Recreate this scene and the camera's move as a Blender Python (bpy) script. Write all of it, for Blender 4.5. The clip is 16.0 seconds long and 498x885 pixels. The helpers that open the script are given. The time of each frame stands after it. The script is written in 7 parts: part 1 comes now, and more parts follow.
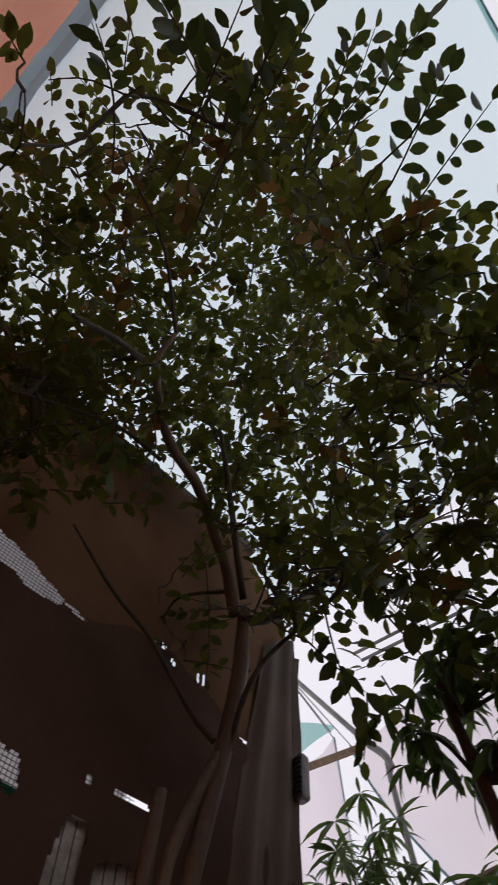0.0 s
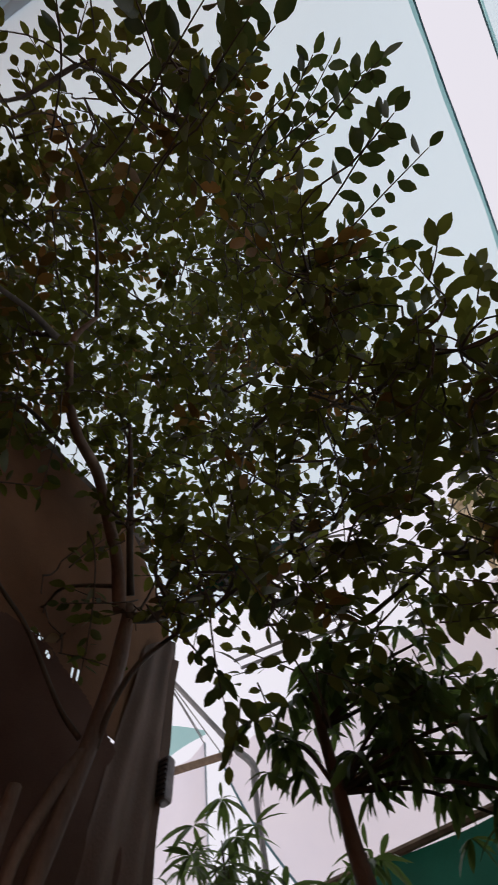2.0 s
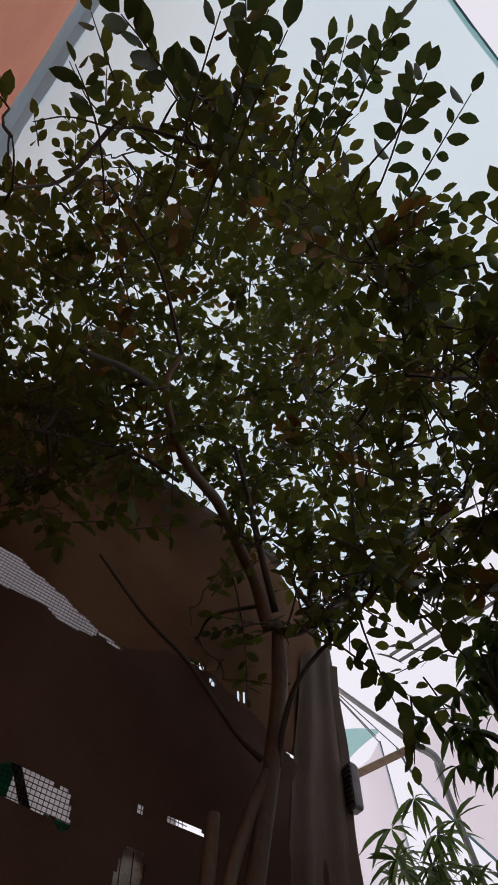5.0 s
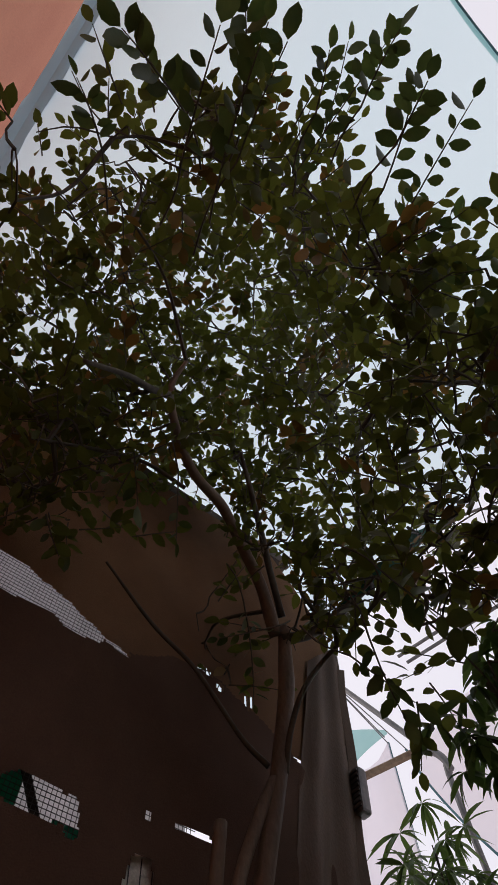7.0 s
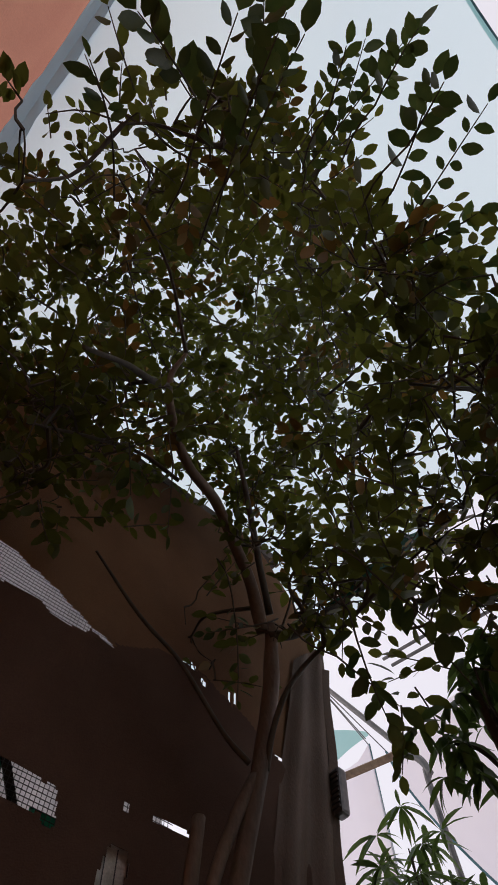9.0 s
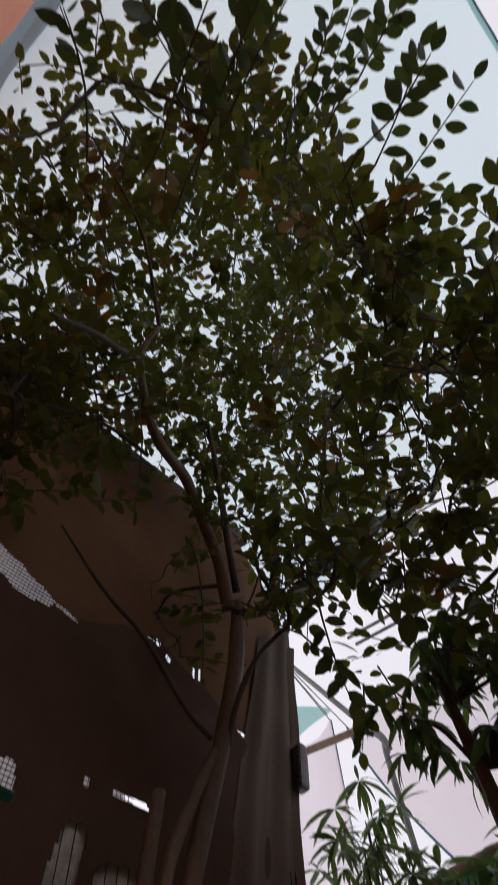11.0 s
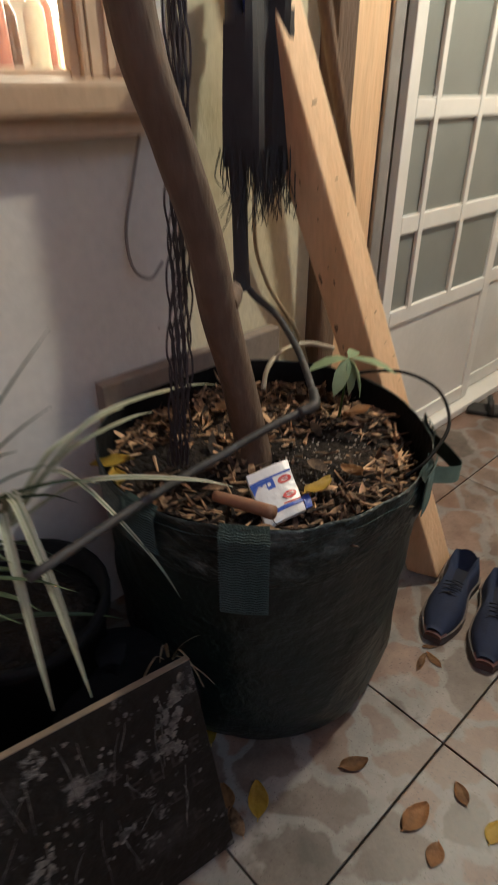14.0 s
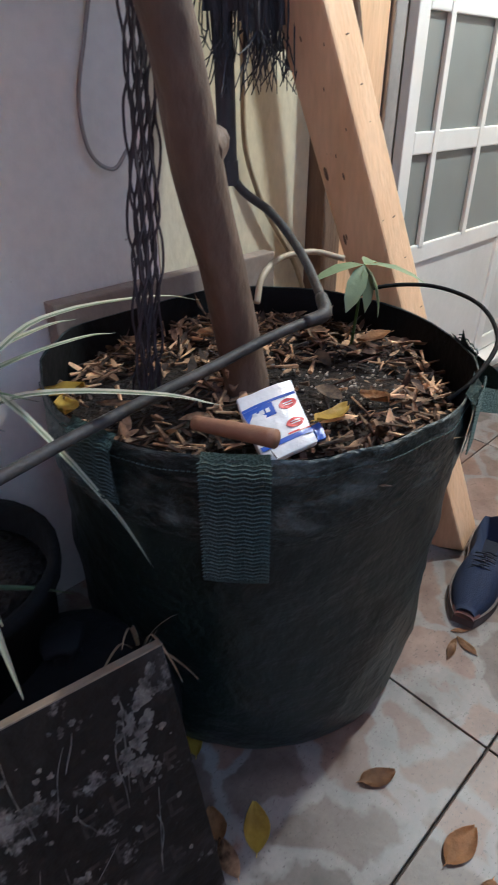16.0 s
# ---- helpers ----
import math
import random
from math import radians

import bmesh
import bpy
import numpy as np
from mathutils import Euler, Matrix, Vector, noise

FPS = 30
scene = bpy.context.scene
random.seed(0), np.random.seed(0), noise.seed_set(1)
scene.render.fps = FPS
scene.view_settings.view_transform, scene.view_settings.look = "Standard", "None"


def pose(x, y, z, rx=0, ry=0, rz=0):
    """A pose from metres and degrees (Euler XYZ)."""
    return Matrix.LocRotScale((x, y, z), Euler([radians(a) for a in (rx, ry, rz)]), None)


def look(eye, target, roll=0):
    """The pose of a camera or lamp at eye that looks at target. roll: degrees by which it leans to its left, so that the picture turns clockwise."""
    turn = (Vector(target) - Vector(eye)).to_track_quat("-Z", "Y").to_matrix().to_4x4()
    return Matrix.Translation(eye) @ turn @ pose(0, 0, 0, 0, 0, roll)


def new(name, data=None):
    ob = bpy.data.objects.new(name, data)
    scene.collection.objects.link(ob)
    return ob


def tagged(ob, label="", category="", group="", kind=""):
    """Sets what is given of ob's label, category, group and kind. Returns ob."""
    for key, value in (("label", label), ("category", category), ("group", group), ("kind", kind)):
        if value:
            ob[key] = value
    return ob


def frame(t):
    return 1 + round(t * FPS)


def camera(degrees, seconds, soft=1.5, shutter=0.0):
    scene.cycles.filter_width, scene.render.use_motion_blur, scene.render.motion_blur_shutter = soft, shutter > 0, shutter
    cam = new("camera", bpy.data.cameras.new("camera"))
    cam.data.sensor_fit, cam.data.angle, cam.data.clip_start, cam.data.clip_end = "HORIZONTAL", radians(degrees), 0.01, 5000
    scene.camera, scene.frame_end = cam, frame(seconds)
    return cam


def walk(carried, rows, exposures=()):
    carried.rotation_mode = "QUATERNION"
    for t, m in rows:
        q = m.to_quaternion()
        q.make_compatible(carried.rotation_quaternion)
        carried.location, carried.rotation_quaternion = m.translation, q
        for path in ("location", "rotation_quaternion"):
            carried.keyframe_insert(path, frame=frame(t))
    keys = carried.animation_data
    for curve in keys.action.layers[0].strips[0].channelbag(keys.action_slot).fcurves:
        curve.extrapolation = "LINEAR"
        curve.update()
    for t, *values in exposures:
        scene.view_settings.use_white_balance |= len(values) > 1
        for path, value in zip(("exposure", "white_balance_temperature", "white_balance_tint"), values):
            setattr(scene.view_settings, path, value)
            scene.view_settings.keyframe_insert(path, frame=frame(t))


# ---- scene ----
cam = camera(45.7, 16.0, soft=1.5, shutter=0.8)
PATH = [
    (0, (1.092, 0.857, 2.104), (1.705, 1.487, 3.9), 0.6),
    (0.5, (1.099, 0.859, 2.102), (1.759, 1.42, 3.905), -3.3),
    (1, (1.1, 0.863, 2.102), (1.803, 1.369, 3.905), -6.1),
    (1.5, (1.104, 0.851, 2.101), (1.859, 1.289, 3.901), -9.0),
    (2, (1.106, 0.857, 2.102), (1.904, 1.248, 3.893), -9.6),
    (2.5, (1.124, 0.844, 2.098), (1.96, 1.191, 3.882), -11.9),
    (3, (1.132, 0.847, 2.098), (1.928, 1.26, 3.886), -12.0),
    (3.5, (1.116, 0.851, 2.099), (1.813, 1.379, 3.898), -8.5),
    (4, (1.098, 0.869, 2.102), (1.705, 1.481, 3.907), -3.4),
    (6.5, (1.063, 0.824, 2.113), (1.606, 1.465, 3.928), -2.5),
    (7, (1.064, 0.827, 2.114), (1.607, 1.478, 3.926), -1.8),
    (7.5, (1.064, 0.829, 2.117), (1.607, 1.488, 3.926), -1.1),
    (8, (1.065, 0.833, 2.121), (1.614, 1.493, 3.927), -0.6),
    (10.5, (1.075, 0.839, 2.13), (1.689, 1.458, 3.93), -1.9),
    (11, (1.086, 0.849, 2.145), (1.756, 1.482, 3.92), -3.4),
    (11.5, (1.113, 0.905, 2.06), (1.94, 1.665, 3.715), -3.4),
    (12, (1.198, 1.031, 1.925), (2.298, 1.97, 3.307), -3.3),
    (12.3, (1.229, 1.102, 1.847), (2.522, 2.159, 2.948), -3.4),
    (12.5, (1.232, 1.129, 1.775), (2.635, 2.283, 2.611), -2.0),
    (12.7, (1.271, 1.196, 1.688), (2.757, 2.421, 2.227), -1.3),
    (12.9, (1.286, 1.255, 1.614), (2.826, 2.515, 1.818), -0.3),
    (13.1, (1.314, 1.304, 1.535), (2.858, 2.568, 1.398), 0.7),
    (13.5, (1.415, 1.403, 1.379), (2.787, 2.665, 0.654), 1.2),
    (14, (1.61, 1.511, 1.195), (2.782, 2.758, 0.161), -0.0),
    (14.5, (1.693, 1.603, 1.052), (2.838, 2.856, -0.006), 0.6),
    (14.8, (1.701, 1.612, 0.976), (2.832, 2.869, -0.093), 0.2),
    (15.5, (1.7, 1.629, 0.96), (2.863, 2.87, -0.092), -0.1),
    (16, (1.719, 1.633, 0.961), (2.919, 2.855, -0.073), 0.0),
]
EXPOSURES = [
    (0.0, -0.03, 6750, 10), (11.0, -0.03, 6750, 10), (11.5, 0.22, 7100, 10), (12.1, 0.36, 7100, 12), (12.6, 0.22, 6600, 10), (13.2, 0.12, 6700, 12),
    (14.0, 1.0, 5200, 4), (14.5, 1.38, 4850, 4), (15.2, 1.52, 4700, 4), (16.0, 1.62, 4380, 4),
]
walk(cam, [(t, look(eye, target, roll)) for t, eye, target, roll in PATH],
     exposures=EXPOSURES)

# ---- world, sun and lamps ----
SUN_ELEV, SUN_ROT = radians(48), radians(340)
world = bpy.data.worlds.new("sky")
scene.world = world
world.use_nodes = True
wn = world.node_tree
sky = wn.nodes.new("ShaderNodeTexSky")
sky.sky_type, sky.sun_disc = "NISHITA", False
sky.sun_elevation, sky.sun_rotation = SUN_ELEV, SUN_ROT
sky.dust_density, sky.air_density, sky.ozone_density = 6.0, 1.0, 1.0
wn.nodes["Background"].inputs[1].default_value = 0.05
wn.links.new(sky.outputs[0], wn.nodes["Background"].inputs[0])
# even, slightly lilac cloud cover over the clear sky
cloud = wn.nodes.new("ShaderNodeBackground")
cloud.inputs[0].default_value, cloud.inputs[1].default_value = (0.90, 0.865, 0.945, 1), 0.84
both = wn.nodes.new("ShaderNodeAddShader")
wn.links.new(wn.nodes["Background"].outputs[0], both.inputs[0])
wn.links.new(cloud.outputs[0], both.inputs[1])
wn.links.new(both.outputs[0], wn.nodes["World Output"].inputs[0])
sun = new("sun", bpy.data.lights.new("sun", "SUN"))
sun.data.energy, sun.data.angle, sun.data.color = 0.7, radians(14), (1.0, 0.96, 0.92)
sun.matrix_world = look((0, 0, 20), (0 - 20 * math.cos(SUN_ELEV) / math.sin(SUN_ELEV) * math.sin(SUN_ROT),
                                     0 - 20 * math.cos(SUN_ELEV) / math.sin(SUN_ELEV) * math.cos(SUN_ROT), 0))


def lamp(name, where, watts, colour, radius):
    ob = new(name, bpy.data.lights.new(name, "POINT"))
    ob.data.energy, ob.data.color, ob.data.shadow_soft_size = watts, colour, radius
    ob.location = where
    return ob


lamp("porch_bulb_light", (3.54, 1.895, 2.250), 56, (1.0, 0.80, 0.53), 0.04)
lamp("room_bulb_light", (2.60, 3.42, 2.05), 24, (1.0, 0.80, 0.52), 0.1)
lamp("shelf_lamp_light", (2.55, 3.25, 1.41), 8, (1.0, 0.86, 0.62), 0.05)


# ---- materials ----
def mat(name, c1, c2, rough=0.6, scale=6.0, fine=60.0, bump=0.15, metal=0.0, vary=0.0, stretch=(1, 1, 1), soft=(0.35, 0.65),
        dist=0.01, island=0.0, transl=0.0, tcol=None, spec=0.5, grain=0.25, coat=0.0):
    """A surface with two scales of variation; vary changes it from object to object, island from piece to piece in a mesh."""
    m = bpy.data.materials.new(name)
    m.use_nodes = True
    t = m.node_tree
    n, l = t.nodes, t.links
    bsdf = n["Principled BSDF"]
    co = n.new("ShaderNodeTexCoord")
    mp = n.new("ShaderNodeMapping")
    mp.inputs["Scale"].default_value = stretch
    l.new(co.outputs["Object"], mp.inputs[0])
    src = mp.outputs[0]
    if vary or island:
        shift = n.new("ShaderNodeVectorMath")
        shift.operation = "ADD"
        rnd = n.new("ShaderNodeNewGeometry") if island else n.new("ShaderNodeObjectInfo")
        rout = rnd.outputs["Random Per Island"] if island else rnd.outputs["Random"]
        mul = n.new("ShaderNodeMath")
        mul.operation = "MULTIPLY"
        mul.inputs[1].default_value = 37.0
        l.new(rout, mul.inputs[0])
        l.new(src, shift.inputs[0])
        l.new(mul.outputs[0], shift.inputs[1])
        src = shift.outputs[0]
    big = n.new("ShaderNodeTexNoise")
    big.inputs["Scale"].default_value, big.inputs["Detail"].default_value, big.inputs["Roughness"].default_value = scale, 5, 0.6
    l.new(src, big.inputs["Vector"])
    ramp = n.new("ShaderNodeMapRange")
    ramp.inputs[1].default_value, ramp.inputs[2].default_value = soft
    l.new(big.outputs["Fac"], ramp.inputs[0])
    mix = n.new("ShaderNodeMix")
    mix.data_type = "RGBA"
    mix.inputs[6].default_value, mix.inputs[7].default_value = (*c1, 1), (*c2, 1)
    l.new(ramp.outputs[0], mix.inputs[0])
    sm = n.new("ShaderNodeTexNoise")
    sm.inputs["Scale"].default_value, sm.inputs["Detail"].default_value = fine, 4
    l.new(src, sm.inputs["Vector"])
    gr = n.new("ShaderNodeMapRange")
    gr.inputs[3].default_value, gr.inputs[4].default_value = 1 - grain, 1 + grain
    l.new(sm.outputs["Fac"], gr.inputs[0])
    hsv = n.new("ShaderNodeHueSaturation")
    l.new(mix.outputs[2], hsv.inputs["Color"])
    l.new(gr.outputs[0], hsv.inputs["Value"])
    col = hsv.outputs[0]
    if vary or island:
        v2 = n.new("ShaderNodeMapRange")
        a = vary or island
        v2.inputs[3].default_value, v2.inputs[4].default_value = 1 - a, 1 + a
        l.new(rout, v2.inputs[0])
        h2 = n.new("ShaderNodeHueSaturation")
        l.new(v2.outputs[0], h2.inputs["Value"])
        l.new(col, h2.inputs["Color"])
        col = h2.outputs[0]
    l.new(col, bsdf.inputs["Base Color"])
    rr = n.new("ShaderNodeMapRange")
    rr.inputs[3].default_value, rr.inputs[4].default_value = max(0.03, rough - 0.12), min(1, rough + 0.12)
    l.new(big.outputs["Fac"], rr.inputs[0])
    l.new(rr.outputs[0], bsdf.inputs["Roughness"])
    bsdf.inputs["Metallic"].default_value = metal
    bsdf.inputs["Specular IOR Level"].default_value = spec
    bsdf.inputs["Coat Weight"].default_value = coat
    if bump:
        b = n.new("ShaderNodeBump")
        b.inputs["Strength"].default_value, b.inputs["Distance"].default_value = bump, dist
        l.new(sm.outputs["Fac"], b.inputs["Height"])
        l.new(b.outputs[0], bsdf.inputs["Normal"])
    if transl:
        tr = n.new("ShaderNodeBsdfTranslucent")
        if tcol:
            tr.inputs[0].default_value = (*tcol, 1)
        else:
            l.new(col, tr.inputs[0])
        ms = n.new("ShaderNodeMixShader")
        ms.inputs[0].default_value = transl
        l.new(bsdf.outputs[0], ms.inputs[1])
        l.new(tr.outputs[0], ms.inputs[2])
        l.new(ms.outputs[0], n["Material Output"].inputs[0])
    return m


def glowing(name, colour, strength):
    m = bpy.data.materials.new(name)
    m.use_nodes = True
    e = m.node_tree.nodes.new("ShaderNodeEmission")
    e.inputs[0].default_value, e.inputs[1].default_value = (*colour, 1), strength
    m.node_tree.links.new(e.outputs[0], m.node_tree.nodes["Material Output"].inputs[0])
    return m


def glassy(name, colour, rough, mix=0.5):
    """Thin pane: partly clear, partly frosted."""
    m = bpy.data.materials.new(name)
    m.use_nodes = True
    n, l = m.node_tree.nodes, m.node_tree.links
    b = n["Principled BSDF"]
    b.inputs["Base Color"].default_value = (*colour, 1)
    b.inputs["Roughness"].default_value = rough
    tr = n.new("ShaderNodeBsdfTransparent")
    ms = n.new("ShaderNodeMixShader")
    ms.inputs[0].default_value = mix
    l.new(tr.outputs[0], ms.inputs[1])
    l.new(b.outputs[0], ms.inputs[2])
    l.new(ms.outputs[0], n["Material Output"].inputs[0])
    return m


M = {}
# greenish stained plaster; its darker tone also holds the plants' shadows
M["pier"] = mat("plaster_greenish", (0.62, 0.57, 0.41), (0.38, 0.34, 0.20), 0.8, 3.2, 45, 0.2, grain=0.15, stretch=(1.3, 1, 0.8), soft=(0.46, 0.74))
M["plaster"] = mat("plaster_cream", (0.79, 0.76, 0.69), (0.69, 0.66, 0.59), 0.75, 1.6, 45, 0.12, grain=0.10)
M["plaster_white"] = mat("plaster_white", (0.74, 0.71, 0.66), (0.64, 0.60, 0.54), 0.6, 1.2, 30, 0.08, grain=0.07)
M["plaster_yellow"] = mat("plaster_yellow", (0.68, 0.60, 0.42), (0.60, 0.51, 0.34), 0.75, 2, 40, 0.12, grain=0.1)
M["salmon"] = mat("salmon_render", (0.62, 0.25, 0.15), (0.55, 0.21, 0.13), 0.85, 1, 50, 0.2, grain=0.12)
M["room"] = mat("room_paint", (0.74, 0.65, 0.54), (0.68, 0.58, 0.47), 0.7, 1, 30, 0.05, grain=0.06)
M["white_paint"] = mat("white_metal_paint", (0.78, 0.77, 0.74), (0.70, 0.69, 0.65), 0.35, 5, 80, 0.04, grain=0.05)
M["door_panel"] = mat("door_panel_paint", (0.72, 0.71, 0.68), (0.62, 0.61, 0.57), 0.4, 2, 60, 0.05, grain=0.06)
M["alu"] = mat("aluminium_grey", (0.5, 0.5, 0.5), (0.38, 0.38, 0.39), 0.35, 5, 90, 0.05, metal=0.8, grain=0.1)
M["frost"] = mat("frosted_glass", (0.235, 0.25, 0.235), (0.20, 0.215, 0.20), 0.32, 3, 250, 0.3, grain=0.05, dist=0.002, spec=0.6)
M["pane"] = glassy("clear_pane", (0.9, 0.95, 0.95), 0.05, 0.06)
M["window_wood"] = mat("varnished_wood", (0.66, 0.50, 0.34), (0.53, 0.38, 0.24), 0.45, 3, 40, 0.15, stretch=(1, 6, 0.6), grain=0.2)
M["timber"] = mat("pine_timber", (0.78, 0.55, 0.33), (0.66, 0.42, 0.22), 0.55, 2.5, 25, 0.2, stretch=(5, 5, 0.5), grain=0.16, soft=(0.3, 0.7))
M["old_wood"] = mat("weathered_wood", (0.20, 0.13, 0.08), (0.11, 0.07, 0.045), 0.75, 3, 35, 0.35, stretch=(5, 5, 0.6), grain=0.3)
M["dark_wood"] = mat("dark_beam_wood", (0.07, 0.045, 0.03), (0.035, 0.023, 0.017), 0.75, 3, 35, 0.4, stretch=(4, 0.6, 4), grain=0.3)
M["ply"] = mat("plywood", (0.34, 0.18, 0.065), (0.25, 0.125, 0.042), 0.55, 1.4, 20, 0.15, stretch=(0.7, 4, 1), grain=0.18, soft=(0.25, 0.75))
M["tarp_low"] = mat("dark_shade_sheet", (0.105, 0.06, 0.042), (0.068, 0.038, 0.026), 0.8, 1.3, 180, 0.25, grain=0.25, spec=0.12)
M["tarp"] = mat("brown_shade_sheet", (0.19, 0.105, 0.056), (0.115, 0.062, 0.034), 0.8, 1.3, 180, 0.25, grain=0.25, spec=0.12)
M["tarp_grey"] = mat("grey_shade_sheet", (0.115, 0.068, 0.042), (0.065, 0.037, 0.023), 0.7, 2.5, 150, 0.25, grain=0.2, stretch=(1, 1, 0.4))
M["cloth"] = mat("pale_shade_cloth", (0.55, 0.668, 0.722), (0.585, 0.688, 0.735), 0.9, 0.5, 300, 0.1, grain=0.03, transl=0.88, stretch=(1, 0.3, 1))
M["cloth_teal"] = mat("teal_shade_cloth", (0.36, 0.62, 0.62), (0.43, 0.66, 0.65), 0.9, 1, 300, 0.1, grain=0.05, transl=0.7)
M["cloth_white"] = mat("white_shade_cloth", (0.91, 0.86, 0.91), (0.85, 0.81, 0.88), 0.9, 0.8, 300, 0.1, grain=0.04, transl=0.88)
M["patch"] = mat("dusty_netting", (0.85, 0.82, 0.76), (0.35, 0.34, 0.30), 0.9, 6, 150, 0.2, grain=0.3, soft=(0.38, 0.6))
M["groove_shade_wood"] = mat("dark_groove_shade", (0.24, 0.145, 0.08), (0.15, 0.09, 0.05), 0.5, 3, 40, 0.15, stretch=(1, 6, 0.6), grain=0.2)
M["cloth_dull"] = mat("dull_white_cloth", (0.62, 0.61, 0.62), (0.5, 0.5, 0.51), 0.9, 1.5, 300, 0.1, grain=0.08, transl=0.85)
M["cloth_edge"] = mat("cloth_hem", (0.16, 0.30, 0.34), (0.11, 0.22, 0.25), 0.9, 10, 200, 0.2, transl=0.5)
M["cloth_grey"] = mat("grey_net_cloth", (0.30, 0.29, 0.29), (0.22, 0.21, 0.21), 0.9, 3, 200, 0.1, grain=0.2, transl=0.6)
M["green_net"] = mat("green_shade_net", (0.008, 0.075, 0.045), (0.011, 0.105, 0.065), 0.7, 3, 250, 0.3, grain=0.25, transl=0.35)
M["green_cloth"] = mat("green_woven_cloth", (0.03, 0.24, 0.15), (0.05, 0.32, 0.20), 0.8, 3, 250, 0.2, grain=0.15, transl=0.6)
M["bark"] = mat("smooth_bark", (0.178, 0.120, 0.080), (0.088, 0.057, 0.038), 0.7, 7, 75, 0.45, stretch=(1, 1, 0.4), grain=0.3, soft=(0.3, 0.7))
M["twig"] = mat("twig_bark", (0.065, 0.05, 0.03), (0.04, 0.03, 0.02), 0.7, 20, 120, 0.2, grain=0.2)
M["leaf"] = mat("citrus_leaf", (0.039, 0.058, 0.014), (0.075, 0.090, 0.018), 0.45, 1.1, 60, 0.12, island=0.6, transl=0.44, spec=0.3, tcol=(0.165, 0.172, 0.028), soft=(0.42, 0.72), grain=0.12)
M["leaf_old"] = mat("yellowing_leaf", (0.16, 0.11, 0.02), (0.22, 0.12, 0.03), 0.5, 3, 90, 0.1, island=0.5, transl=0.35, grain=0.12)
M["mango"] = mat("long_leaf", (0.045, 0.088, 0.024), (0.08, 0.13, 0.04), 0.4, 3, 80, 0.12, island=0.5, transl=0.45, tcol=(0.13, 0.20, 0.045), grain=0.12)
M["spider"] = mat("pale_stripe_leaf", (0.60, 0.58, 0.44), (0.48, 0.48, 0.34), 0.5, 4, 60, 0.1, grain=0.12, transl=0.15)
M["spider_green"] = mat("green_stripe_leaf", (0.16, 0.20, 0.11), (0.24, 0.27, 0.16), 0.5, 4, 60, 0.1, grain=0.15, transl=0.15)
M["palm"] = mat("dark_strap_leaf", (0.035, 0.06, 0.025), (0.06, 0.085, 0.03), 0.5, 6, 60, 0.15, grain=0.15, transl=0.15)
M["bag"] = mat("green_bag_fabric", (0.0042, 0.0105, 0.0098), (0.0105, 0.0205, 0.0185), 0.42, 5, 26, 0.6, grain=0.3, dist=0.014, spec=0.5)
M["bag_worn"] = mat("worn_bag_fabric", (0.0055, 0.013, 0.012), (0.12, 0.15, 0.14), 0.42, 9, 45, 0.7, grain=0.5, dist=0.014, soft=(0.50, 0.72), stretch=(1, 1, 1.8))
M["strap"] = mat("woven_strap", (0.044, 0.074, 0.067), (0.07, 0.105, 0.096), 0.75, 14, 300, 0.5, grain=0.3)
M["soil"] = mat("dark_soil", (0.010, 0.0072, 0.0055), (0.030, 0.020, 0.013), 0.8, 14, 90, 1.0, grain=0.45, dist=0.02, spec=0.3)
M["chip"] = mat("wood_chip", (0.50, 0.32, 0.17), (0.045, 0.022, 0.012), 0.8, 14, 90, 0.3, island=0.8, grain=0.25, soft=(0.38, 0.56))
M["dry_leaf"] = mat("dry_leaf", (0.40, 0.21, 0.075), (0.20, 0.095, 0.035), 0.6, 26, 90, 0.3, vary=0.35, grain=0.25)
M["yellow_leaf"] = mat("fallen_yellow_leaf", (0.62, 0.44, 0.05), (0.45, 0.30, 0.04), 0.5, 18, 90, 0.2, vary=0.2, grain=0.15)
M["black_plastic"] = mat("black_plastic", (0.006, 0.006, 0.0065), (0.010, 0.010, 0.0105), 0.7, 6, 60, 0.3, grain=0.2, spec=0.12)
M["perlite"] = mat("perlite_crumb", (0.42, 0.38, 0.33), (0.26, 0.22, 0.18), 0.9, 20, 200, 0.3)
M["dry_blade"] = mat("dry_blade", (0.34, 0.25, 0.15), (0.20, 0.13, 0.075), 0.8, 9, 90, 0.2)
M["grey_pipe"] = mat("grey_pvc", (0.06, 0.056, 0.053), (0.035, 0.033, 0.032), 0.55, 14, 90, 0.2, grain=0.25)
M["dark_pipe"] = mat("dark_conduit", (0.035, 0.036, 0.04), (0.055, 0.055, 0.06), 0.45, 8, 60, 0.1, grain=0.2)
M["white_pvc"] = mat("white_pvc", (0.7, 0.68, 0.62), (0.55, 0.52, 0.46), 0.45, 8, 60, 0.1, grain=0.1)
M["brass"] = mat("dull_brass", (0.35, 0.22, 0.10), (0.2, 0.12, 0.06), 0.5, 12, 60, 0.2, metal=0.6)
M["red"] = mat("red_handle", (0.5, 0.03, 0.02), (0.4, 0.025, 0.02), 0.45, 12, 60, 0.1)
M["net"] = mat("dark_net_cord", (0.03, 0.025, 0.035), (0.05, 0.035, 0.04), 0.7, 20, 200, 0.2, grain=0.2)
M["bristle"] = mat("black_bristle", (0.018, 0.018, 0.022), (0.03, 0.03, 0.034), 0.6, 20, 200, 0.2, grain=0.2)
M["blue_tape"] = mat("blue_tape", (0.03, 0.05, 0.28), (0.05, 0.07, 0.36), 0.5, 20, 90, 0.2)
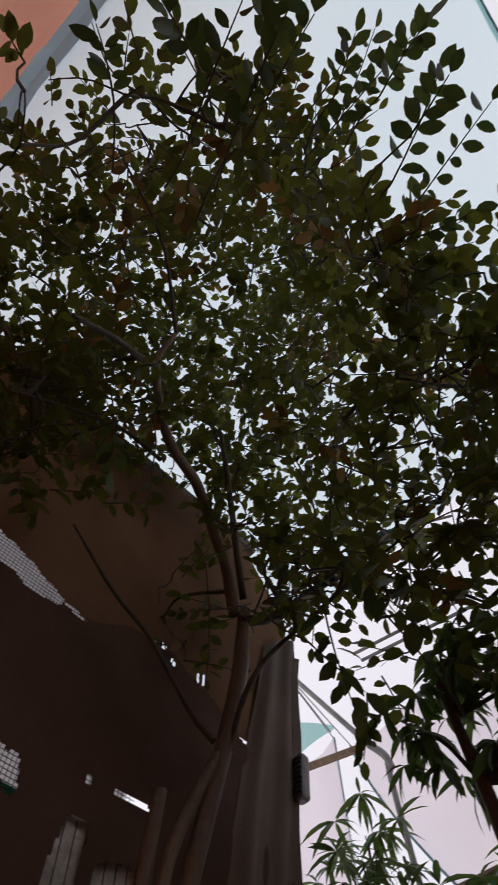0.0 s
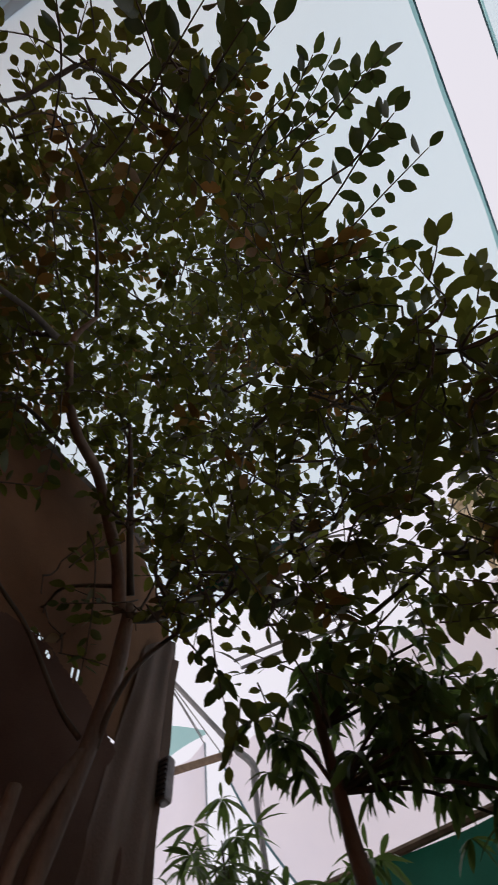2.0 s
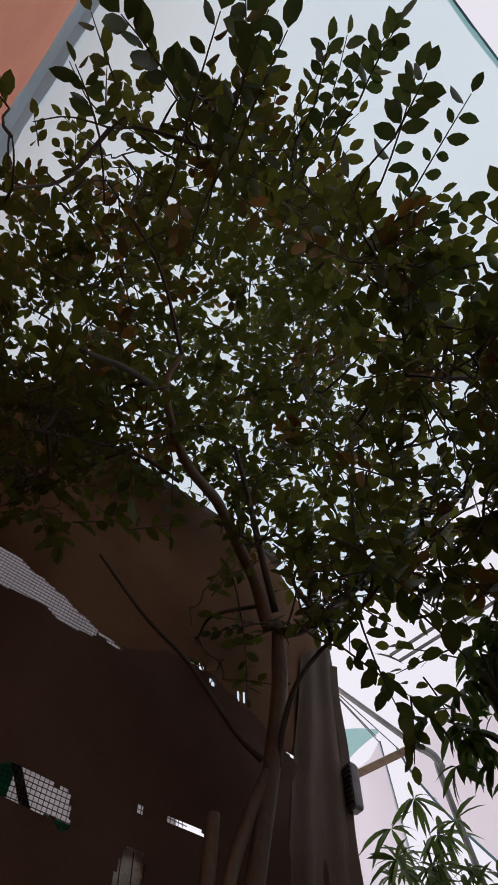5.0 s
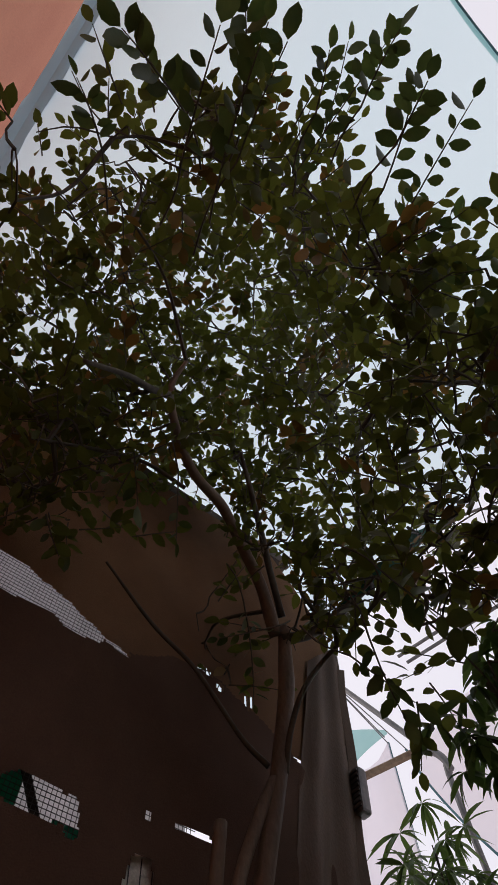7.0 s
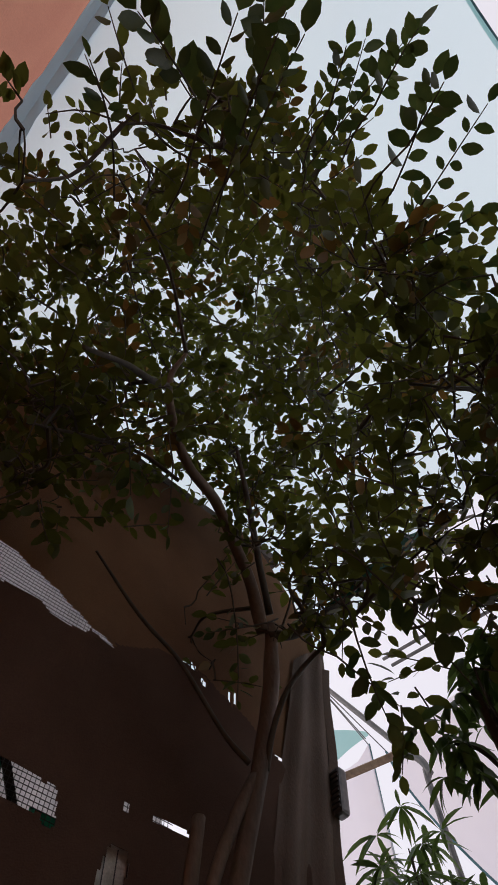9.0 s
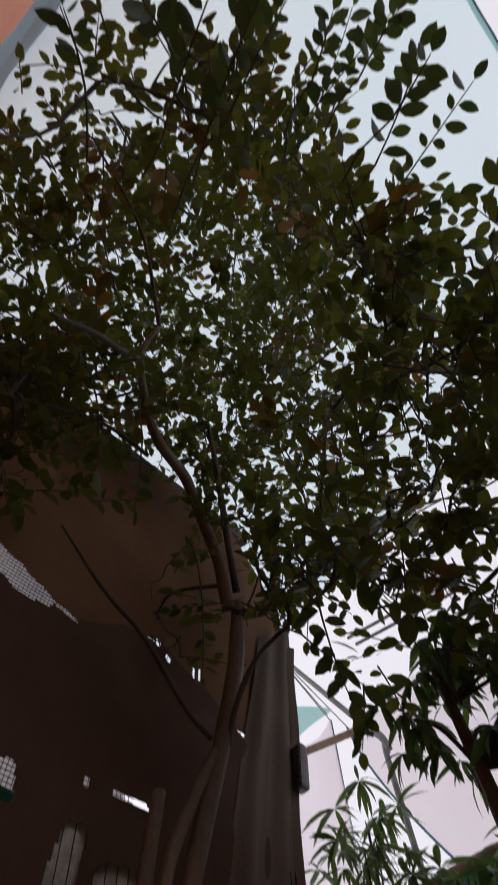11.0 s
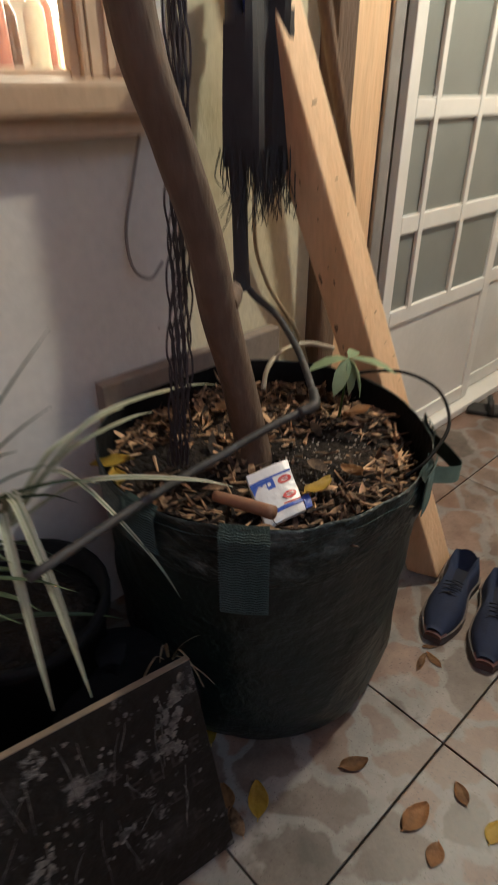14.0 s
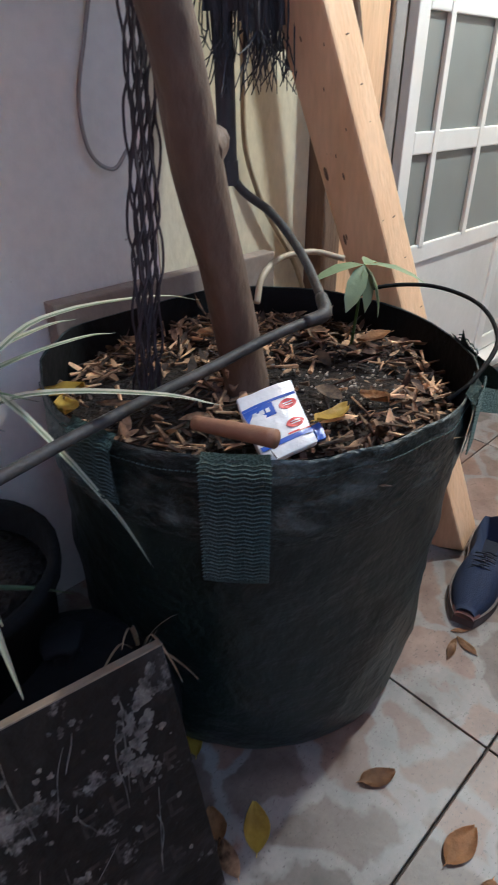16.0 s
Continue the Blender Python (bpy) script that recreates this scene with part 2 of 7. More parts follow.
M["turquoise"] = mat("turquoise_plastic", (0.025, 0.30, 0.58), (0.03, 0.35, 0.64), 0.4, 5, 60, 0.05, grain=0.06)
M["navy"] = mat("navy_knit", (0.009, 0.016, 0.045), (0.014, 0.024, 0.06), 0.85, 20, 400, 0.5, grain=0.3, dist=0.002)
M["navy_dark"] = mat("shoe_lining", (0.008, 0.011, 0.022), (0.012, 0.015, 0.03), 0.9, 20, 300, 0.3)
M["sole"] = mat("rubber_sole", (0.10, 0.075, 0.065), (0.07, 0.06, 0.06), 0.7, 15, 120, 0.2)
M["toe"] = mat("toe_cap", (0.20, 0.10, 0.085), (0.14, 0.07, 0.065), 0.6, 15, 120, 0.15)
M["black_rubber"] = mat("black_sandal", (0.012, 0.012, 0.013), (0.022, 0.022, 0.023), 0.5, 15, 90, 0.15)
M["white_shoe"] = mat("white_shoe", (0.55, 0.53, 0.49), (0.42, 0.40, 0.36), 0.6, 15, 90, 0.15)
M["slab"] = mat("stained_panel", (0.014, 0.0115, 0.0095), (0.055, 0.05, 0.045), 0.62, 7, 60, 0.35, grain=0.5, soft=(0.55, 0.8), spec=0.2)
M["stencil"] = mat("faded_stencil", (0.028, 0.023, 0.019), (0.045, 0.038, 0.032), 0.65, 30, 120, 0.3, grain=0.4, spec=0.2)
M["slab_edge"] = mat("panel_edge", (0.26, 0.20, 0.14), (0.17, 0.13, 0.09), 0.7, 10, 60, 0.2, stretch=(1, 1, 1))
M["splat"] = mat("dry_splatter", (0.15, 0.14, 0.12), (0.05, 0.046, 0.04), 0.9, 45, 160, 0.5, grain=0.4, soft=(0.42, 0.58))
M["board"] = mat("faded_board", (0.27, 0.225, 0.185), (0.21, 0.17, 0.14), 0.7, 4, 50, 0.2, grain=0.15)
M["packet_white"] = mat("packet_white", (0.75, 0.74, 0.74), (0.66, 0.65, 0.66), 0.3, 10, 60, 0.2, grain=0.05)
M["packet_blue"] = mat("packet_blue", (0.04, 0.09, 0.42), (0.05, 0.10, 0.46), 0.3, 10, 60, 0.1, grain=0.05)
M["packet_red"] = mat("packet_red", (0.55, 0.06, 0.05), (0.48, 0.05, 0.05), 0.3, 10, 60, 0.1, grain=0.05)
M["cut_wood"] = mat("cut_stick", (0.30, 0.16, 0.09), (0.22, 0.11, 0.06), 0.6, 10, 60, 0.2)
M["pale_rod"] = mat("pale_cable", (0.42, 0.36, 0.25), (0.34, 0.28, 0.18), 0.5, 10, 60, 0.1)
M["mortar"] = mat("dark_joint", (0.045, 0.038, 0.033), (0.08, 0.068, 0.06), 0.9, 10, 80, 0.3)
M["beige_house"] = mat("beige_render", (0.46, 0.37, 0.24), (0.40, 0.32, 0.2), 0.85, 1, 40, 0.15)
M["dark_glass"] = mat("dark_window_glass", (0.02, 0.025, 0.03), (0.03, 0.035, 0.04), 0.12, 2, 20, 0.0, spec=0.8)
M["steel"] = mat("grey_steel_tube", (0.16, 0.15, 0.15), (0.10, 0.095, 0.1), 0.5, 8, 60, 0.1, metal=0.4)
M["bottle_brown"] = mat("brown_bottle", (0.16, 0.06, 0.02), (0.10, 0.04, 0.015), 0.25, 8, 60, 0.0)
M["bottle_pink"] = mat("pink_bottle", (0.50, 0.20, 0.14), (0.42, 0.16, 0.12), 0.3, 8, 60, 0.0)
M["bottle_white"] = mat("white_bottle", (0.7, 0.64, 0.54), (0.62, 0.56, 0.46), 0.35, 8, 60, 0.0)
M["violet"] = mat("violet_cloth", (0.16, 0.14, 0.42), (0.12, 0.10, 0.34), 0.8, 12, 90, 0.2)
M["bulb"] = glowing("lit_bulb", (1.0, 0.86, 0.62), 14.0)
M["shade"] = glowing("lit_shade", (1.0, 0.84, 0.58), 5.0)
M["mesh_wire"] = mat("dull_mesh_wire", (0.16, 0.15, 0.15), (0.10, 0.095, 0.095), 0.6, 9, 60, 0.1)
M["wire_white"] = mat("white_mesh_wire", (0.6, 0.6, 0.62), (0.5, 0.5, 0.52), 0.6, 9, 60, 0.1)


def tile_material():
    """Glazed stone-look tile: beige and pink patches in grey bands, speckled."""
    m = mat("stone_look_tile", (0.055, 0.046, 0.038), (0.23, 0.19, 0.16), 0.42, 11, 110, 0.1, vary=0.08, soft=(0.38, 0.62), grain=0.34, dist=0.003)
    n, l = m.node_tree.nodes, m.node_tree.links
    bsdf = n["Principled BSDF"]
    old = bsdf.inputs["Base Color"].links[0].from_socket
    co, info = n.new("ShaderNodeTexCoord"), n.new("ShaderNodeObjectInfo")
    mul = n.new("ShaderNodeMath")
    mul.operation, mul.inputs[1].default_value = "MULTIPLY", 23.0
    add = n.new("ShaderNodeVectorMath")
    l.new(info.outputs["Random"], mul.inputs[0])
    l.new(co.outputs["Object"], add.inputs[0])
    l.new(mul.outputs[0], add.inputs[1])
    warp = n.new("ShaderNodeTexNoise")
    warp.inputs["Scale"].default_value, warp.inputs["Detail"].default_value = 9, 4
    l.new(add.outputs[0], warp.inputs["Vector"])
    mixv = n.new("ShaderNodeVectorMath")
    mixv.operation, mixv.inputs[3].default_value = "SCALE", 0.13
    l.new(warp.outputs["Color"], mixv.inputs[0])
    add2 = n.new("ShaderNodeVectorMath")
    l.new(add.outputs[0], add2.inputs[0])
    l.new(mixv.outputs[0], add2.inputs[1])
    vo = n.new("ShaderNodeTexVoronoi")
    vo.feature, vo.inputs["Scale"].default_value = "DISTANCE_TO_EDGE", 6.5
    l.new(add2.outputs[0], vo.inputs["Vector"])
    edge = n.new("ShaderNodeMapRange")
    edge.inputs[1].default_value, edge.inputs[2].default_value = 0.05, 0.10
    l.new(vo.outputs["Distance"], edge.inputs[0])
    cell = n.new("ShaderNodeTexVoronoi")
    cell.inputs["Scale"].default_value = 6.5
    l.new(add2.outputs[0], cell.inputs["Vector"])
    tint = n.new("ShaderNodeMix")
    tint.data_type = "RGBA"
    tint.inputs[6].default_value, tint.inputs[7].default_value = (0.22, 0.118, 0.075, 1), (0.06, 0.05, 0.041, 1)
    sep = n.new("ShaderNodeSeparateColor")
    l.new(cell.outputs["Color"], sep.inputs[0])
    l.new(sep.outputs[0], tint.inputs[0])
    mx = n.new("ShaderNodeMix")
    mx.data_type = "RGBA"
    mx.inputs[6].default_value = (0.225, 0.215, 0.205, 1)
    l.new(edge.outputs[0], mx.inputs[0])
    l.new(tint.outputs[2], mx.inputs[7])
    fin = n.new("ShaderNodeMix")
    fin.data_type, fin.inputs[0].default_value = "RGBA", 0.42
    l.new(mx.outputs[2], fin.inputs[6])
    l.new(old, fin.inputs[7])
    sp = n.new("ShaderNodeTexNoise")
    sp.inputs["Scale"].default_value, sp.inputs["Detail"].default_value = 210, 5
    l.new(add.outputs[0], sp.inputs["Vector"])
    spr = n.new("ShaderNodeMapRange")
    spr.inputs[1].default_value, spr.inputs[2].default_value, spr.inputs[3].default_value, spr.inputs[4].default_value = 0.62, 0.67, 0, 0.7
    l.new(sp.outputs["Fac"], spr.inputs[0])
    dk = n.new("ShaderNodeMix")
    dk.data_type = "RGBA"
    dk.inputs[7].default_value = (0.05, 0.038, 0.03, 1)
    l.new(spr.outputs[0], dk.inputs[0])
    l.new(fin.outputs[2], dk.inputs[6])
    l.new(dk.outputs[2], bsdf.inputs["Base Color"])
    return m


M["tile"] = tile_material()


def speckled(m, colour, scale, low, high):
    """Sparse dark chips and scuffs on a painted surface."""
    n, l = m.node_tree.nodes, m.node_tree.links
    b = n["Principled BSDF"]
    old = b.inputs["Base Color"].links[0].from_socket
    co = n.new("ShaderNodeTexCoord")
    sp = n.new("ShaderNodeTexNoise")
    sp.inputs["Scale"].default_value, sp.inputs["Detail"].default_value, sp.inputs["Roughness"].default_value = scale, 6, 0.7
    l.new(co.outputs["Object"], sp.inputs["Vector"])
    r = n.new("ShaderNodeMapRange")
    r.inputs[1].default_value, r.inputs[2].default_value, r.inputs[4].default_value = low, high, 0.85
    l.new(sp.outputs["Fac"], r.inputs[0])
    mx = n.new("ShaderNodeMix")
    mx.data_type = "RGBA"
    mx.inputs[7].default_value = (*colour, 1)
    l.new(r.outputs[0], mx.inputs[0])
    l.new(old, mx.inputs[6])
    l.new(mx.outputs[2], b.inputs["Base Color"])


speckled(M["plaster"], (0.26, 0.20, 0.15), 12.0, 0.665, 0.72)
speckled(M["plaster_white"], (0.35, 0.28, 0.2), 5.0, 0.68, 0.76)
speckled(M["bag"], (0.085, 0.11, 0.10), 22.0, 0.655, 0.76)
speckled(M["slab"], (0.17, 0.155, 0.14), 12.0, 0.60, 0.66)
speckled(M["timber"], (0.16, 0.075, 0.03), 13.0, 0.69, 0.73)


# ---- building helpers ----
def mesh_of(bm, name, material, smooth=False):
    me = bpy.data.meshes.new(name)
    bm.to_mesh(me)
    bm.free()
    me.materials.append(material)
    if smooth:
        me.polygons.foreach_set("use_smooth", [True] * len(me.polygons))
    return me


def part(name, bm, material, parent=None, label="", smooth=False):
    ob = new(name, mesh_of(bm, name, material, smooth))
    if parent:
        ob.parent = parent
    if label:
        ob["label"] = label
    return ob


def thing(name, label, category, group="", kind="", at=(0, 0, 0), rz=0):
    ob = new(name)
    ob.empty_display_size = 0.1
    ob.matrix_world = pose(*at, 0, 0, rz)
    return tagged(ob, label, category, group, kind)


def structure(name, bm, material, label, category="", smooth=False):
    return tagged(part(name, bm, material, smooth=smooth), label, category or name.split("_")[0], "", "structure")


def box(x0, y0, z0, x1, y1, z1, bevel=0.0, bm=None, m=None):
    """A box between two corners, its edges rounded by bevel."""
    own = bmesh.new()
    bmesh.ops.create_cube(own, size=1)
    bmesh.ops.transform(own, matrix=Matrix.Translation(((x0 + x1) / 2, (y0 + y1) / 2, (z0 + z1) / 2))
                        @ Matrix.Diagonal((abs(x1 - x0), abs(y1 - y0), abs(z1 - z0), 1)), verts=own.verts)
    if bevel:
        bmesh.ops.bevel(own, geom=own.edges[:], offset=bevel, segments=2, affect="EDGES", profile=0.6)
    return joined(bm, own, m)


def joined(bm, own, m=None):
    if m is not None:
        bmesh.ops.transform(own, matrix=m, verts=own.verts)
    if bm is None:
        return own
    me = bpy.data.meshes.new("tmp")
    own.to_mesh(me)
    own.free()
    bm.from_mesh(me)
    bpy.data.meshes.remove(me)
    return bm


def smooth_line(points, n):
    """n points along a smooth curve through the given ones."""
    p = np.array(points, float)
    if len(p) < 3:
        return [Vector(p[0] + (p[-1] - p[0]) * i / (n - 1)) for i in range(n)]
    q = np.vstack([2 * p[0] - p[1], p, 2 * p[-1] - p[-2]])
    out = []
    for i in range(n):
        u = i / (n - 1) * (len(p) - 1)
        k = min(int(u), len(p) - 2)
        f = u - k
        a, b, c, d = q[k], q[k + 1], q[k + 2], q[k + 3]
        out.append(Vector(0.5 * (2 * b + (c - a) * f + (2 * a - 5 * b + 4 * c - d) * f * f + (3 * b - a - 3 * c + d) * f ** 3)))
    return out


def tube(points, radii, sides=8, n=None, bm=None, wobble=0.0, caps=True):
    """A tapering tube along a smooth line."""
    bm = bm or bmesh.new()
    n = n or max(2, 4 * len(points))
    line = smooth_line(points, n)
    rad = np.interp(np.linspace(0, 1, n), np.linspace(0, 1, len(radii)), radii)
    rings, up = [], Vector((0.3, 0.2, 1)).normalized()
    for i, c in enumerate(line):
        d = (line[min(i + 1, n - 1)] - line[max(i - 1, 0)])
        d = d.normalized() if d.length > 1e-9 else Vector((0, 0, 1))
        side = d.cross(up)
        if side.length < 0.1:
            side = d.cross(Vector((1, 0, 0)))
        side.normalize()
        up = side.cross(d).normalized()
        ring = []
        for k in range(sides):
            a = 2 * math.pi * k / sides
            r = rad[i]
            if wobble:
                r *= 1 + wobble * noise.noise(Vector((c.x * 9 + math.cos(a), c.y * 9 + math.sin(a), c.z * 6)))
            ring.append(bm.verts.new(c + (side * math.cos(a) + up * math.sin(a)) * r))
        rings.append(ring)
    for a, b in zip(rings, rings[1:]):
        for k in range(sides):
            bm.faces.new((a[k], a[(k + 1) % sides], b[(k + 1) % sides], b[k]))
    if caps:
        bm.faces.new(rings[0][::-1])
        bm.faces.new(rings[-1])
    return bm


def lathe(profile, sides=32, bm=None, m=None, wob=None):
    """A body turned about z from (radius, height) pairs."""
    own = bmesh.new()
    rings = []
    for r, z in profile:
        ring = []
        for k in range(sides):
            a = 2 * math.pi * k / sides
            rr = r + (wob(a, z) if wob else 0)
            ring.append(own.verts.new((rr * math.cos(a), rr * math.sin(a), z)))
        rings.append(ring)
    for a, b in zip(rings, rings[1:]):
        for k in range(sides):
            own.faces.new((a[k], a[(k + 1) % sides], b[(k + 1) % sides], b[k]))
    if profile[0][0] > 1e-4:
        own.faces.new(rings[0][::-1])
    if profile[-1][0] > 1e-4:
        own.faces.new(rings[-1])
    return joined(bm, own, m)


def sheet(x0, x1, z0, z1, step, shape, holes=None, thick=0.0):
    """An upright cloth in x and z; shape gives its y, holes says where it is torn away."""
    nx, nz = max(2, int((x1 - x0) / step)), max(2, int((z1 - z0) / step))
    verts, faces = [], []
    for j in range(nz + 1):
        for i in range(nx + 1):
            x, z = x0 + (x1 - x0) * i / nx, z0 + (z1 - z0) * j / nz
            verts.append(shape(x, z))
    for j in range(nz):
        for i in range(nx):
            x, z = x0 + (x1 - x0) * (i + 0.5) / nx, z0 + (z1 - z0) * (j + 0.5) / nz
            if holes and holes(x, z):
                continue
            a = j * (nx + 1) + i
            faces.append((a, a + 1, a + nx + 2, a + nx + 1))
    bm = bmesh.new()
    me = bpy.data.meshes.new("tmp")
    me.from_pydata(verts, [], faces)
    bm.from_mesh(me)
    bpy.data.meshes.remove(me)
    bmesh.ops.delete(bm, geom=[v for v in bm.verts if not v.link_faces], context="VERTS")
    return bm


class Leaves:
    """Many folded, pointed blades gathered into one mesh."""
    ROWS = ((0.0, 0.0), (0.22, 0.38), (0.5, 0.5), (0.78, 0.36), (1.0, 0.0))

    def __init__(self):
        self.v, self.f = [], []

    def blade(self, at, along, normal, length, width, curl=0.15, fold=0.18):
        d = along.normalized()
        s = d.cross(normal)
        s = s.normalized() if s.length > 1e-6 else d.orthogonal().normalized()
        nrm = s.cross(d)
        k = len(self.v)
        for u, w in self.ROWS:
            c = at + d * (u * length) - nrm * (curl * length * u * u)
            if w == 0:
                self.v.append(c)
            else:
                self.v += [c - s * (w * width) + nrm * (fold * w * width), c, c + s * (w * width) + nrm * (fold * w * width)]
        self.f += [(k, k + 2, k + 1), (k, k + 3, k + 2)]
        for r in (k + 1, k + 4):
            self.f += [(r, r + 1, r + 4, r + 3), (r + 1, r + 2, r + 5, r + 4)]
        self.f += [(k + 7, k + 8, k + 10), (k + 8, k + 9, k + 10)]

    def mesh(self, name, material):
        me = bpy.data.meshes.new(name)
        me.from_pydata([tuple(v) for v in self.v], [], self.f)
        me.materials.append(material)
        me.polygons.foreach_set("use_smooth", [True] * len(me.polygons))
        return me


def rand_dir(rng):
    v = Vector(rng.normal(size=3))
    return v.normalized()

# ---- large structure ----
WALL = 2.60           # face of the house wall


def deck_z(x):
    """Top of the sloping deck over the lean-to."""
    return 2.53 - 0.02 * (x - 2.70)


floor = structure("floor", box(-0.9, -2.5, -0.12, 4.82, 2.62, -0.012), M["mortar"], "patio floor of stone-look tiles with dark joints", "floor")

# house wall with its window opening, in pieces that butt
WX0, WX1, WZ0, WZ1 = 1.32, 2.325, 1.205, 2.125
bm = box(-0.9, WALL, 0, WX0, WALL + 0.2, 2.64)
box(WX1, WALL, 0, 2.42, WALL + 0.2, 2.64, bm=bm)
box(WX0, WALL, 0, WX1, WALL + 0.2, WZ0, bm=bm)
box(WX0, WALL, WZ1, WX1, WALL + 0.2, 2.64, bm=bm)
structure("wall_house", bm, M["plaster"], "cream plastered house wall with scuffs and stains", "wall")
structure("wall_pier", box(2.42, WALL - 0.004, 0, 2.855, WALL + 0.2, 2.64), M["pier"], "stained greenish plaster pier beside the door, darkened for plant shade", "wall")
structure("wall_over_door", box(2.855, WALL, 2.13, 4.82, WALL + 0.2, 2.64), M["plaster_yellow"], "yellowish plastered wall above the sliding door", "wall")
structure("wall_end", box(4.82, -2.5, 0, 5.0, 2.8, 2.62), M["plaster_white"], "white painted end wall of the porch", "wall")
structure("wall_tall", box(-1.1, -2.7, 0, -0.9, 6.0, 9.2), M["salmon"], "tall salmon-coloured rendered neighbour wall", "wall")
structure("wall_back", box(-0.9, -2.7, 0, 5.0, -2.5, 4.2), M["plaster_white"], "pale rendered wall closing the yard", "wall")
structure("wall_upper", box(-0.9, 3.7, 2.64, 2.9, 3.705, 6.2), M["cloth_dull"], "pale cloth wall behind the torn sheet", "wall")
structure("wall_low", box(-0.9, 3.25, 2.64, 2.9, 3.26, 3.62), M["cloth_grey"], "grey net screen inside the upper storey", "wall")
structure("roof_upper", box(-0.9, 2.64, 5.52, 2.9, 3.66, 5.60), M["dark_wood"], "dark roof boards over the upper storey", "roof")
structure("blind_upper", box(-0.9, 3.2, 3.95, 2.9, 3.23, 4.48), M["dark_wood"], "dark boarded strip inside the upper storey", "wall")
structure("blind_top", box(0.6, 3.2, 5.10, 2.9, 3.23, 5.52), M["dark_wood"], "dark boarded strip under the upper roof", "wall")
structure("ledge", box(-0.9, 2.625, 2.642, 2.95, 3.7, 2.68), M["plaster"], "plastered ledge under the upper storey", "ledge")

# room behind the window
bm = box(-0.9, 4.9, 0, 2.84, 5.0, 2.5)
box(2.74, 2.8, 0, 2.84, 4.9, 2.44, bm=bm)
box(-0.9, 2.8, -0.1, 2.74, 4.9, 0.0, bm=bm)
structure("wall_room", bm, M["room"], "warm cream walls of the lit room", "wall")
structure("ceiling_room", box(-0.9, 2.8, 2.40, 2.74, 4.9, 2.44), M["room"], "cream ceiling of the lit room", "ceiling")

# lean-to: ceiling of plywood, fascia, and the dark beam below it
def sloped(x0, y0, x1, y1, low, high, bevel=0.0):
    """A slab that follows the deck's slope, low and high measured from its top."""
    bm = box(x0, y0, low, x1, y1, high, bevel)
    for v in bm.verts:
        v.co.z += deck_z(v.co.x)
    return bm


structure("ceiling", sloped(2.73, -2.4, 4.815, 2.59, -0.034, -0.022), M["ply"], "orange plywood ceiling of the lean-to", "ceiling")


def deck():
    t = thing("roof_deck", "dark weathered board deck roofing the lean-to", "roof", kind="structure")
    part("board", sloped(2.73, -2.4, 4.815, 2.59, -0.02, 0.0), M["dark_wood"], t)
    part("fascia", box(2.70, -2.4, 2.44, 2.73, 2.55, 2.535, 0.004), M["dark_wood"], t)
    for y in (2.18, 1.62, 0.7, -0.3, -1.3, -2.2):
        part("joist", sloped(2.735, y - 0.028, 4.81, y + 0.028, -0.095, -0.035, 0.004), M["old_wood"], t)
    return t


deck()
beam_m = look((2.782, 2.585, 2.366), (2.97, 1.2, 2.289))


def porch_beam():
    t = thing("porch_beam", "dark weathered timber beam carrying the lean-to roof", "beam", kind="structure")
    bm = box(-0.045, -0.05, -4.6, 0.045, 0.05, 0, 0.008)
    bmesh.ops.transform(bm, matrix=beam_m, verts=bm.verts)
    part("beam", bm, M["dark_wood"], t)
    for d in (0.75, 1.45, 2.4, 3.3):
        p = beam_m @ Vector((0, 0, -d))
        part("block", box(p.x - 0.03, p.y - 0.03, p.z + 0.045, p.x + 0.03, p.y + 0.03, deck_z(p.x) - 0.035, 0.005), M["dark_wood"], t)
    return t


porch_beam()


